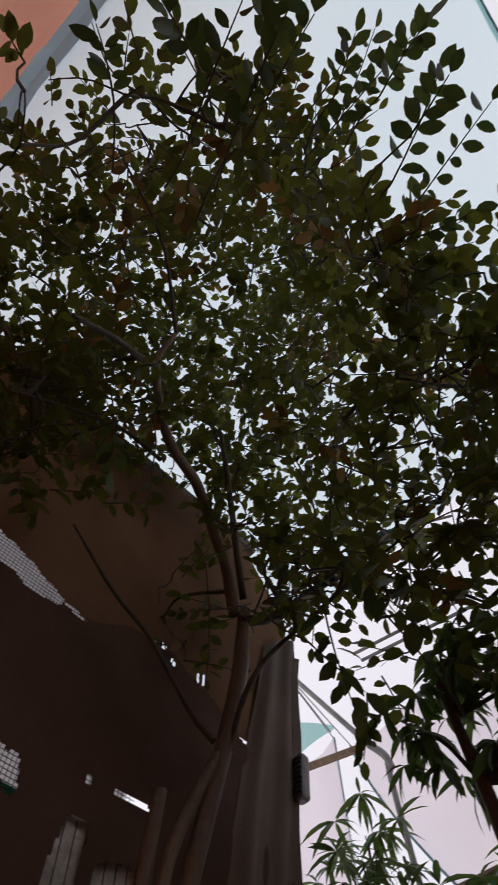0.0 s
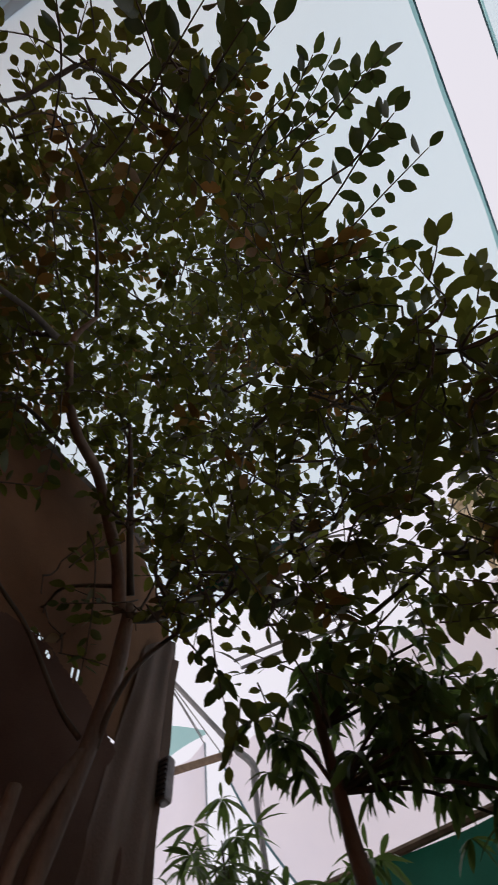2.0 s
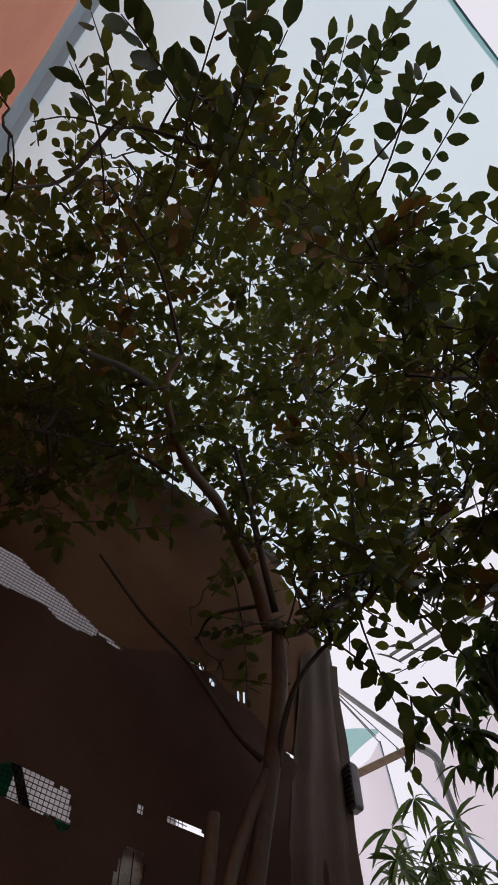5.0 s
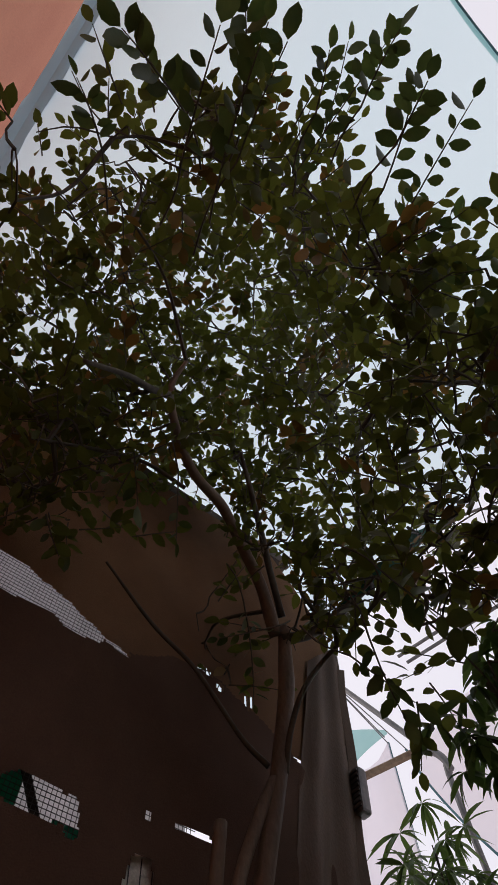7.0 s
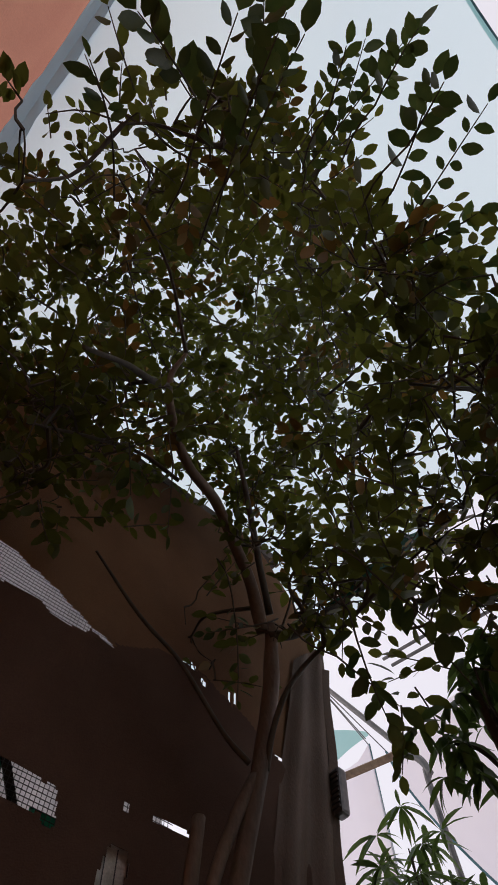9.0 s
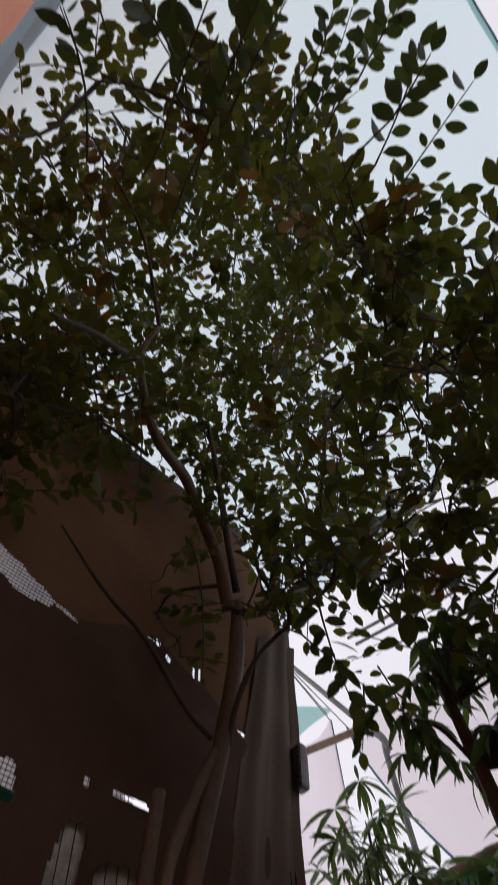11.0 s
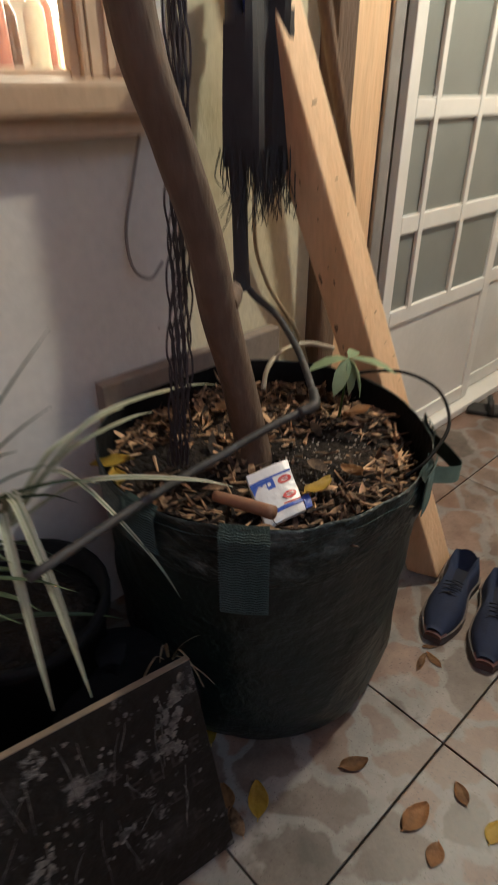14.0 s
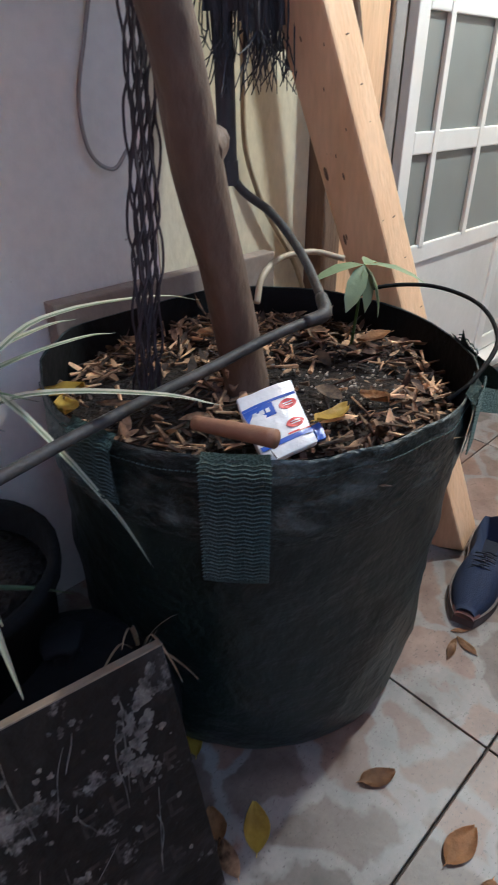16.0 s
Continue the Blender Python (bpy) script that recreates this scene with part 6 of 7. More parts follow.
def stained_panel():
    t = thing("stained_panel", "dark stained plywood panel leaning, spattered with bird droppings", "panel")
    m = pose(1.966, 1.928, 0.006, 0, 0, -9) @ pose(0, 0, 0, -19, 0, 0) @ Matrix.Diagonal((1, 1, 1.06, 1))
    bm = box(-0.75, 0.0, 0.0, 0.0, 0.014, 0.372, 0.0015)
    bmesh.ops.transform(bm, matrix=m, verts=bm.verts)
    part("panel", bm, M["slab"], t)
    bm = box(-0.75, -0.0008, 0.3722, 0.0, 0.0135, 0.3745, 0.0006)
    bmesh.ops.transform(bm, matrix=m, verts=bm.verts)
    part("edge_strip", bm, M["slab_edge"], t, "paler worn top edge")
    rng = np.random.default_rng(21)
    sp = bmesh.new()
    def blotch(x, z, r, seed):
        """A thin ragged crust on the panel's face."""
        n_ = 26
        ring = []
        for i in range(n_):
            an = 2 * math.pi * i / n_
            q = r * (0.8 + 0.55 * noise.noise(Vector((2.2 * math.cos(an), 2.2 * math.sin(an), seed))) + 0.22 * noise.noise(Vector((5 * math.cos(an), 7 * math.sin(an), seed))))
            ring.append(sp.verts.new(m @ Vector((x + q * math.cos(an), -0.0009, z + q * math.sin(an)))))
        c = sp.verts.new(m @ Vector((x, -0.0016, z)))
        for i in range(n_):
            sp.faces.new((ring[i], ring[(i + 1) % n_], c))

    for x, z, r in ((-0.05, 0.30, 0.032), (-0.07, 0.265, 0.026), (-0.035, 0.335, 0.018), (-0.055, 0.235, 0.016), (-0.31, 0.17, 0.03), (-0.27, 0.34, 0.02), (-0.19, 0.27, 0.016), (-0.18, 0.15, 0.013), (-0.36, 0.09, 0.022)):
        for i in range(int(900 * r)):
            blotch(min(-0.008, x + rng.normal() * r * 0.5), min(0.365, max(0.01, z + rng.normal() * r * 0.6)), rng.uniform(0.0025, 0.009), rng.uniform(0, 50))
    for k in range(120):
        blotch(-rng.uniform(0.01, 0.45), rng.uniform(0.02, 0.36), rng.uniform(0.0012, 0.0055), k * 1.7)
    for k in range(22):
        x, z = -abs(rng.normal(0.2, 0.12)), rng.uniform(0.12, 0.37)
        ln, dx, wv = rng.uniform(0.03, 0.13), rng.uniform(-0.045, 0.02), rng.uniform(-0.006, 0.006)
        pts = [m @ Vector((x + dx * u + wv * math.sin(u * 5), -0.0004, max(0.01, z - ln * u))) for u in (0, 0.25, 0.5, 0.75, 1)]
        tube(pts, [0.0005, rng.uniform(0.0007, 0.0014), 0.0006], 4, 10, sp)
    # faded stencilled rows, worn past reading
    for r in range(3):
        for k in range(4):
            x, z = -0.035 - 0.038 * k - 0.012 * r, 0.215 - 0.062 * r - 0.006 * k
            for dx, dz, w, h in ((0, 0, 0.005, 0.026), (0.005, 0.021, 0.013, 0.005), (0.005, 0.0105, 0.010, 0.005), (0.005, 0.0, 0.013, 0.005)):
                if (r * 4 + k + int(dz * 200)) % 3 == 0 and dx:
                    continue
                bm = box(x + dx, -0.0005, z + dz, x + dx + w, 0.0005, z + dz + h)
                bmesh.ops.transform(bm, matrix=m, verts=bm.verts)
                part("stencil_mark", bm, M["stencil"], t)
    ob = part("splatter", sp, M["splat"], t, "dried grey splatter")
    ob["kind"] = "stuff"
    return t


stained_panel()


def black_pot(at, r, h, label, name="plant_pot"):
    t = thing(name, label, "plant pot", "black pots")
    m = pose(*at)
    part("pot", lathe([(r * 0.78, 0.002), (r * 0.8, 0.01), (r * 0.98, h - 0.03), (r * 1.06, h - 0.028), (r * 1.07, h), (r * 0.98, h), (r * 0.93, h - 0.05)], 28, m=m), M["black_plastic"], t, smooth=True)
    part("earth", lathe([(r * 0.94, h - 0.045), (r * 0.5, h - 0.03), (0.001, h - 0.028)], 20, m=m), M["soil"], t, smooth=True)
    return t


black_pot((1.83, 2.37, 0.0), 0.16, 0.39, "black plastic pot holding a striped grass-leaved plant")
black_pot((1.48, 2.36, 0.0), 0.15, 0.34, "black plastic pot with a dark strap-leaved plant")
bm = lathe([(0.13, 0.004), (0.15, 0.02), (0.15, 0.16), (0.13, 0.22), (0.09, 0.25), (0.001, 0.26)], 24, m=pose(1.93, 2.22, 0.0),
           wob=lambda a, z: 0.02 * noise.noise(Vector((3 * math.cos(a), 3 * math.sin(a), z * 9))))
sack = thing("plastic_sack", "crumpled black plastic sack beside the bag", "sack")
part("body", bm, M["black_plastic"], sack, smooth=True)
part("neck", lathe([(0.03, 0.245), (0.018, 0.265), (0.016, 0.275), (0.035, 0.30), (0.03, 0.305)], 14, m=pose(1.93, 2.22, 0.0), wob=lambda a, z: 0.01 * noise.noise(Vector((4 * math.cos(a), 4 * math.sin(a), z * 20)))), M["black_plastic"], sack, "twisted neck", True)
bmg = lathe([(0.07, 0.0), (0.095, 0.02), (0.10, 0.10), (0.09, 0.18), (0.04, 0.21), (0.001, 0.212)], 24, m=pose(1.68, 2.17, 0.0), wob=lambda a, z: 0.016 * noise.noise(Vector((4 * math.cos(a), 4 * math.sin(a), z * 14))))
tagged(part("rope_coil", bmg, M["strap"], smooth=True), "dark green bundle of cord behind the panel", "cord")


def strap_leaves(root, tips, width, material, name, label, pot_label=""):
    t = thing(name, label, "plant")
    root = Vector(root)
    for tip, arch in tips:
        tip = Vector(tip)
        bm = bmesh.new()
        mid = root.lerp(tip, 0.5) + Vector((0, 0, arch))
        line = smooth_line([root, root.lerp(mid, 0.6) + Vector((0, 0, arch * 0.35)), mid, tip.lerp(mid, 0.35) + Vector((0, 0, arch * 0.12)), tip], 18)
        prev = None
        for i, c in enumerate(line):
            d = (line[min(i + 1, 17)] - line[max(i - 1, 0)]).normalized()
            s = d.cross(Vector((0, 0, 1)))
            s = s.normalized() if s.length > 1e-3 else Vector((1, 0, 0))
            n_ = s.cross(d)
            u = i / 17
            w = width * (0.6 + 0.9 * u) * (1 - u) ** 0.85 if u > 0.02 else width * 0.5
            w = max(w, 0.0006)
            row = [bm.verts.new(c + s * (w * q) + n_ * (w * 0.5 * abs(q))) for q in (-1, -0.55, -0.2, 0.2, 0.55, 1)]
            if prev:
                for k in range(5):
                    bm.faces.new((prev[k], prev[k + 1], row[k + 1], row[k])).material_index = k % 2
            prev = row
        ob = part("leaf", bm, material, t, smooth=True)
        ob.data.materials.append(M["spider_green"] if material is M["spider"] else material)
    return t


strap_leaves((1.84, 2.345, 0.56), [((2.337, 2.379, 0.655), 0.09), ((2.126, 2.097, 0.64), 0.06), ((2.045, 2.145, 0.40), 0.17), ((1.83, 2.102, 0.38), 0.17), ((1.845, 2.157, 0.44), 0.15),
                                  ((2.12, 2.40, 0.67), 0.05), ((2.20, 2.43, 0.62), 0.05), ((1.77, 2.10, 0.41), 0.14), ((1.67, 2.2, 0.47), 0.12)], 0.0125, M["spider"], "striped_plant",
             "striped pale green grass-leaved plant arching over the bag")
strap_leaves((1.51, 2.36, 0.35), [((1.81, 2.4, 0.98), 0.0), ((2.01, 2.42, 0.85), 0.03), ((1.68, 2.3, 0.95), 0.02), ((1.91, 2.25, 0.71), 0.12), ((1.76, 2.1, 0.6), 0.15), ((1.56, 2.05, 0.65), 0.12),
                                  ((1.96, 2.35, 0.75), 0.08), ((1.61, 2.5, 0.9), 0.03), ((1.41, 2.1, 0.67), 0.12), ((1.86, 2.15, 0.55), 0.16)], 0.009, M["palm"], "strap_leaf_plant", "dark green strap-leaved plant by the wall")
strap_leaves((2.03, 2.19, 0.2), [((2.05, 2.11, 0.34), 0.02), ((2.01, 2.09, 0.32), 0.02), ((2.07, 2.13, 0.28), 0.02), ((1.99, 2.13, 0.35), 0.02), ((2.04, 2.06, 0.26), 0.03), ((1.95, 2.09, 0.37), 0.05), ((2, 2.04, 0.31), 0.06), ((1.91, 2.11, 0.3), 0.05), ((2.08, 2.07, 0.37), 0.03)], 0.0034, M["dry_blade"], "dry_grass",
             "dry brown grass blades behind the panel")
bush_rng = np.random.default_rng(61)
strap_leaves((1.66, 2.36, 0.36), [((1.70 + 0.017 * k + bush_rng.uniform(-0.03, 0.03), 2.16 + bush_rng.uniform(0, 0.24), 0.46 + bush_rng.uniform(0.0, 0.30) - 0.006 * k), bush_rng.uniform(0.05, 0.16)) for k in range(18)],
             0.011, M["palm"], "strap_leaf_plant", "low bushy dark green strap-leaved plant beside the bag")


# ---- footwear and stool by the door ----
def shoe(at, rz, name="shoe", label="", group=""):
    """Low sneaker, toe to +x."""
    t = thing(name, label, "shoe", group, at=at, rz=rz)
    n = 22

    def half(u):
        return 0.048 * (math.sin(min(1, u * 2.2 + 0.16) * math.pi / 2) ** 0.7) * (1 - 0.22 * math.exp(-((u - 0.66) / 0.18) ** 2)) * (1 if u < 0.9 else math.cos((u - 0.9) * 9) ** 0.6)

    sole = bmesh.new()
    top, bot = [], []
    for i in range(n + 1):
        u = i / n
        x, w = 0.14 - 0.28 * u, half(u) * 1.07 + 0.002
        for lst, z in ((bot, 0.0), (top, 0.024)):
            lst.append((sole.verts.new((x, -w, z)), sole.verts.new((x, w, z))))
    for i in range(n):
        for k in (0, 1):
            a, b, c, d = bot[i][k], bot[i + 1][k], top[i + 1][k], top[i][k]
            sole.faces.new((a, b, c, d) if k == 0 else (d, c, b, a))
        sole.faces.new((bot[i][0], bot[i][1], bot[i + 1][1], bot[i + 1][0]))
        sole.faces.new((top[i][0], top[i + 1][0], top[i + 1][1], top[i][1]))
    for e in (0, n):
        sole.faces.new((bot[e][0], top[e][0], top[e][1], bot[e][1]))
    bmesh.ops.recalc_face_normals(sole, faces=sole.faces)
    part("sole", sole, M["sole"], t, "grey-brown rubber sole")

    def height(u):
        return 0.022 + 0.062 * min(1, (u * 1.9 + 0.25)) ** 0.9 * (1 if u < 0.9 else 1.0) + (0.012 if u > 0.9 else 0)

    up, lin = bmesh.new(), bmesh.new()
    rows = []
    for i in range(n + 1):
        u = min(0.995, max(0.005, i / n))
        x, w, h = 0.138 - 0.276 * u, half(u), height(u)
        row = []
        open_ = 0.52 < u < 0.965
        for k in range(13):
            a = math.pi * k / 12
            y, z = w * math.cos(a) * (1 if abs(math.cos(a)) > 0.4 else 0.95), 0.022 + (h - 0.02) * math.sin(a) ** 0.75
            if open_ and 3 < k < 9:
                y, z = w * 0.62 * math.cos(a), 0.034
            elif open_ and k in (3, 9):
                y, z = w * 0.72 * (1 if k == 3 else -1), 0.022 + (h - 0.02) * 0.97
            row.append(up.verts.new((x, y, z)))
        rows.append(row)
    for a, b in zip(rows, rows[1:]):
        for k in range(12):
            up.faces.new((a[k], a[k + 1], b[k + 1], b[k]))
    up.faces.new(rows[0])
    up.faces.new(rows[-1][::-1])
    u_ob = part("upper", up, M["navy"], t, "dark navy knit upper", True)
    box(-0.115, -0.026, 0.036, 0.0, 0.026, 0.041, 0.004, lin)
    part("insole", lin, M["navy_dark"], t)
    lace = bmesh.new()
    for k, u in enumerate((0.36, 0.41, 0.46, 0.51)):
        x, w, h = 0.138 - 0.276 * u, half(u), height(u)
        tube([(x - 0.004, -w * 0.5, h * 0.97 - 0.004), (x + 0.003, 0, h + 0.004), (x - 0.004, w * 0.5, h * 0.97 - 0.004)], [0.0025, 0.0025], 5, 8, lace)
        tube([(x + 0.006, -w * 0.5, h * 0.95 - 0.004), (x - 0.004, 0, h + 0.0045), (x - 0.012, w * 0.5, h * 0.98 - 0.003)], [0.0022, 0.0022], 5, 8, lace)
    part("lace", lace, M["navy_dark"], t, "navy laces")
    cap = bmesh.new()
    rows = []
    for i in range(5):
        u = 0.004 + 0.07 * i / 4
        x, w = 0.141 - 0.276 * u, half(u) * 1.05
        rows.append([cap.verts.new((x + 0.002, w * math.cos(math.pi * k / 8), 0.02 + (height(u) - 0.028) * math.sin(math.pi * k / 8))) for k in range(9)])
    for a, b in zip(rows, rows[1:]):
        for k in range(8):
            cap.faces.new((a[k], a[k + 1], b[k + 1], b[k]))
    cap.faces.new(rows[0])
    part("toe_cap", cap, M["toe"], t, "reddish worn toe guard", True)
    return t


shoe((2.772, 1.968, 0.0), 194, label="worn navy sneaker standing beside the grow bag", group="sneakers by the bag")
shoe((2.784, 1.850, 0.0), 199, label="worn navy sneaker standing loose on the tiles", group="sneakers by the bag")


def sandal(at, rz):
    t = thing("sandal", "flat black slip-on sandal by the sliding door", "sandal", "sandals by the door", at=at, rz=rz)
    bm = box(-0.13, -0.045, 0.0, 0.13, 0.045, 0.022, 0.01)
    part("sole", bm, M["black_rubber"], t)
    part("strap", tube([(0.03, -0.046, 0.012), (0.04, -0.03, 0.055), (0.04, 0.03, 0.055), (0.03, 0.046, 0.012)], [0.012, 0.014, 0.012], 8, 16), M["black_rubber"], t, smooth=True)
    part("buckle", box(0.03, -0.008, 0.062, 0.05, 0.008, 0.069, 0.002), M["white_paint"], t, "pale buckle")
    return t


sandal((3.90, 2.40, 0.0), 120)
sandal((3.97, 2.27, 0.0), 100)
for x, y, rz in ((4.22, 2.45, 60), (4.35, 2.43, 75)):
    t = thing("slip_on_shoe", "whitish slip-on shoe by the sliding door", "shoe", "white shoes by the door", at=(x, y, 0), rz=rz)
    part("sole", box(-0.13, -0.045, 0.0, 0.13, 0.045, 0.025, 0.012), M["white_shoe"], t)
    part("upper", lathe([(0.045, 0.02), (0.048, 0.045), (0.035, 0.075), (0.012, 0.088), (0.001, 0.09)], 16, m=pose(0.05, 0, 0) @ Matrix.Diagonal((1.6, 0.95, 1, 1))), M["white_shoe"], t, smooth=True)
    part("heel", tube([(-0.02, -0.04, 0.045), (-0.11, -0.03, 0.06), (-0.125, 0, 0.065), (-0.11, 0.03, 0.06), (-0.02, 0.04, 0.045)], [0.018, 0.022, 0.018], 7, 18), M["white_shoe"], t, smooth=True)


def stool():
    t = thing("step_stool", "low turquoise plastic step stool on the patio", "stool", at=(4.30, 2.20, 0), rz=-48)
    part("seat", box(-0.17, -0.125, 0.205, 0.17, 0.125, 0.235, 0.012), M["turquoise"], t)
    part("apron", box(-0.16, -0.118, 0.16, 0.16, 0.118, 0.2045, 0.006), M["turquoise"], t)
    for sx in (-1, 1):
        for sy in (-1, 1):
            bm = box(sx * 0.15 - 0.03, sy * 0.105 - 0.025, 0.0, sx * 0.15 + 0.03, sy * 0.105 + 0.025, 0.1595, 0.006)
            part("leg", bm, M["turquoise"], t)
    return t


stool()


# ---- lamp under the lean-to ----
def bulb_lamp():
    t = thing("porch_lamp", "bare glowing bulb hanging under the lean-to roof", "lamp")
    part("cord", tube([(3.54, 1.895, 2.475), (3.54, 1.895, 2.415)], [0.004, 0.004], 6), M["black_plastic"], t)
    part("socket", lathe([(0.018, 2.335), (0.022, 2.345), (0.022, 2.395), (0.012, 2.420)], 14, m=pose(3.54, 1.895, 0)), M["white_pvc"], t, "white plastic socket", True)
    # added disc, keeps the bulb's upward light off the plywood ceiling
    part("light_shield", lathe([(0.034, 2.313), (0.056, 2.317), (0.058, 2.325), (0.04, 2.345), (0.0225, 2.360)], 20, m=pose(3.54, 1.895, 0)), M["white_pvc"], t, "white disc added over the bulb to shade the ceiling", True)
    b = part("bulb", lathe([(0.001, 2.225), (0.026, 2.235), (0.035, 2.265), (0.032, 2.295), (0.018, 2.330), (0.014, 2.335)], 18, m=pose(3.54, 1.895, 0)), M["bulb"], t, "lit bulb", True)
    b.visible_shadow = False
    return t


bulb_lamp()


def brace_board():
    """Plywood gusset hanging beside the lamp, cut to a slope."""
    bm = box(0, -0.009, -0.2, 0.26, 0.009, 0)
    for v in bm.verts:
        if v.co.z < -0.1:
            v.co.z = -0.05 if v.co.x > 0.1 else -0.21
    bmesh.ops.transform(bm, matrix=pose(3.60, 2.0, deck_z(3.60) - 0.036, 0, 0, 57), verts=bm.verts)
    return tagged(part("brace_board", bm, M["ply"]), "orange plywood gusset under the lean-to ceiling", "board")


brace_board()


# ---- seen through the window ----
def room_things():
    t = thing("wall_lamp", "glowing round wall lamp in the room", "lamp")
    g = part("globe", lathe([(0.001, -0.1), (0.07, -0.07), (0.1, 0), (0.07, 0.07), (0.001, 0.1)], 20, m=pose(2.62, 3.42, 2.05)), M["shade"], t, smooth=True)
    g.visible_shadow = False
    part("bracket", box(2.66, 3.40, 2.03, 2.74, 3.44, 2.07, 0.005), M["brass"], t)
    t = thing("table_lamp", "small glowing lamp on the shelf", "lamp")
    g = part("shade", lathe([(0.03, 1.350), (0.075, 1.370), (0.08, 1.410), (0.055, 1.460), (0.001, 1.475)], 20, m=pose(2.55, 3.25, 0)), M["shade"], t, smooth=True)
    g.visible_shadow = False
    part("stem", lathe([(0.05, 1.211), (0.05, 1.220), (0.012, 1.235), (0.01, 1.350)], 14, m=pose(2.55, 3.25, 0)), M["brass"], t, smooth=True)
    tagged(part("shelf", box(1.9, 2.95, 1.18, 2.735, 3.4, 1.21, 0.004), M["room"]), "cream shelf under the window's lamp", "shelf")
    rng = np.random.default_rng(9)
    for k in range(9):
        x, y, h, r = 2.30 + 0.045 * k, 3.06 + 0.05 * (k % 2), rng.uniform(0.12, 0.22), rng.uniform(0.017, 0.025)
        mt = ("bottle_pink", "bottle_brown", "bottle_white")[k % 3]
        b = thing("bottle", "small %s cosmetic bottle on the shelf" % {"bottle_pink": "pink", "bottle_brown": "brown", "bottle_white": "white"}[mt], "bottle", "bottles on the shelf")
        part("body", lathe([(r, 1.211), (r * 1.02, 1.220), (r, 1.21 + h * 0.7), (r * 0.5, 1.21 + h * 0.82)], 14, m=pose(x, y, 0)), M[mt], b, smooth=True)
        part("cap", lathe([(r * 0.55, 1.21 + h * 0.82), (r * 0.55, 1.21 + h)], 12, m=pose(x, y, 0)), M["bottle_white"], b)
    bm = box(2.63, 3.5, 1.415, 2.735, 3.53, 1.475, 0.01)
    tagged(part("violet_cloth", bm, M["violet"]), "violet cloth hung on the room wall", "cloth")


room_things()

# ---- plants and screens on the deck ----
def long_leaf_plant(root, height, lean, whorls, leaf, name, label, seed, spread=1.0, pot=None):
    rng = np.random.default_rng(seed)
    t = thing(name, label, "plant", "plants on the deck")
    root = Vector(root)
    stems = []
    for k in range(max(1, whorls // 7)):
        top = root + Vector((lean[0] + rng.normal() * 0.08 * spread, lean[1] + rng.normal() * 0.08 * spread, height * rng.uniform(0.75, 1.05)))
        stems.append(smooth_line([root, root.lerp(top, 0.5) + rand_dir(rng) * 0.03, top], 14))
        part("stem", tube([stems[-1][0], stems[-1][6], stems[-1][13]], [0.008, 0.006, 0.003], 6, 12), M["twig"], t)
    lv = Leaves()
    for k in range(whorls):
        st = stems[k % len(stems)]
        c = st[int(rng.integers(1, 14))] if k >= len(stems) else st[13]
        d0 = Vector((rng.normal() * spread, rng.normal() * spread, 0.35)) * 0.16
        tip = c + d0 * rng.uniform(0.2, 1.3)
        for i in range(int(rng.integers(8, 14))):
            a = rng.uniform(0, 6.28)
            d = Vector((math.cos(a), math.sin(a), rng.uniform(-0.7, 0.7)))
            ln = leaf * rng.uniform(0.75, 1.5)
            lv.blade(tip, d, (Vector((0, 0, 1)) + rand_dir(rng) * 0.35).normalized(), ln, ln * rng.uniform(0.14, 0.21), rng.uniform(0.3, 0.8), 0.25)
    ob = new("foliage", lv.mesh("foliage", M["mango"]))
    ob.parent = t
    tagged(ob, "long drooping pointed leaves", kind="stuff")
    return t


def deck_pot(x, y, r, h, material, label, name="plant_pot"):
    b = deck_z(x) + 0.012
    t = thing(name, label, "plant pot", "pots on the deck")
    part("pot", lathe([(r * 0.8, b), (r * 0.86, b + 0.01), (r, b + h - 0.02), (r * 1.05, b + h - 0.018), (r * 1.05, b + h), (r * 0.95, b + h), (r * 0.9, b + h - 0.03)], 26, m=pose(x, y, 0),
                      wob=lambda a, z: 0.03 * r * noise.noise(Vector((3 * math.cos(a), 3 * math.sin(a), z * 6)))), material, t, smooth=True)
    part("earth", lathe([(r * 0.92, b + h - 0.03), (0.001, b + h - 0.015)], 18, m=pose(x, y, 0)), M["soil"], t)
    return t


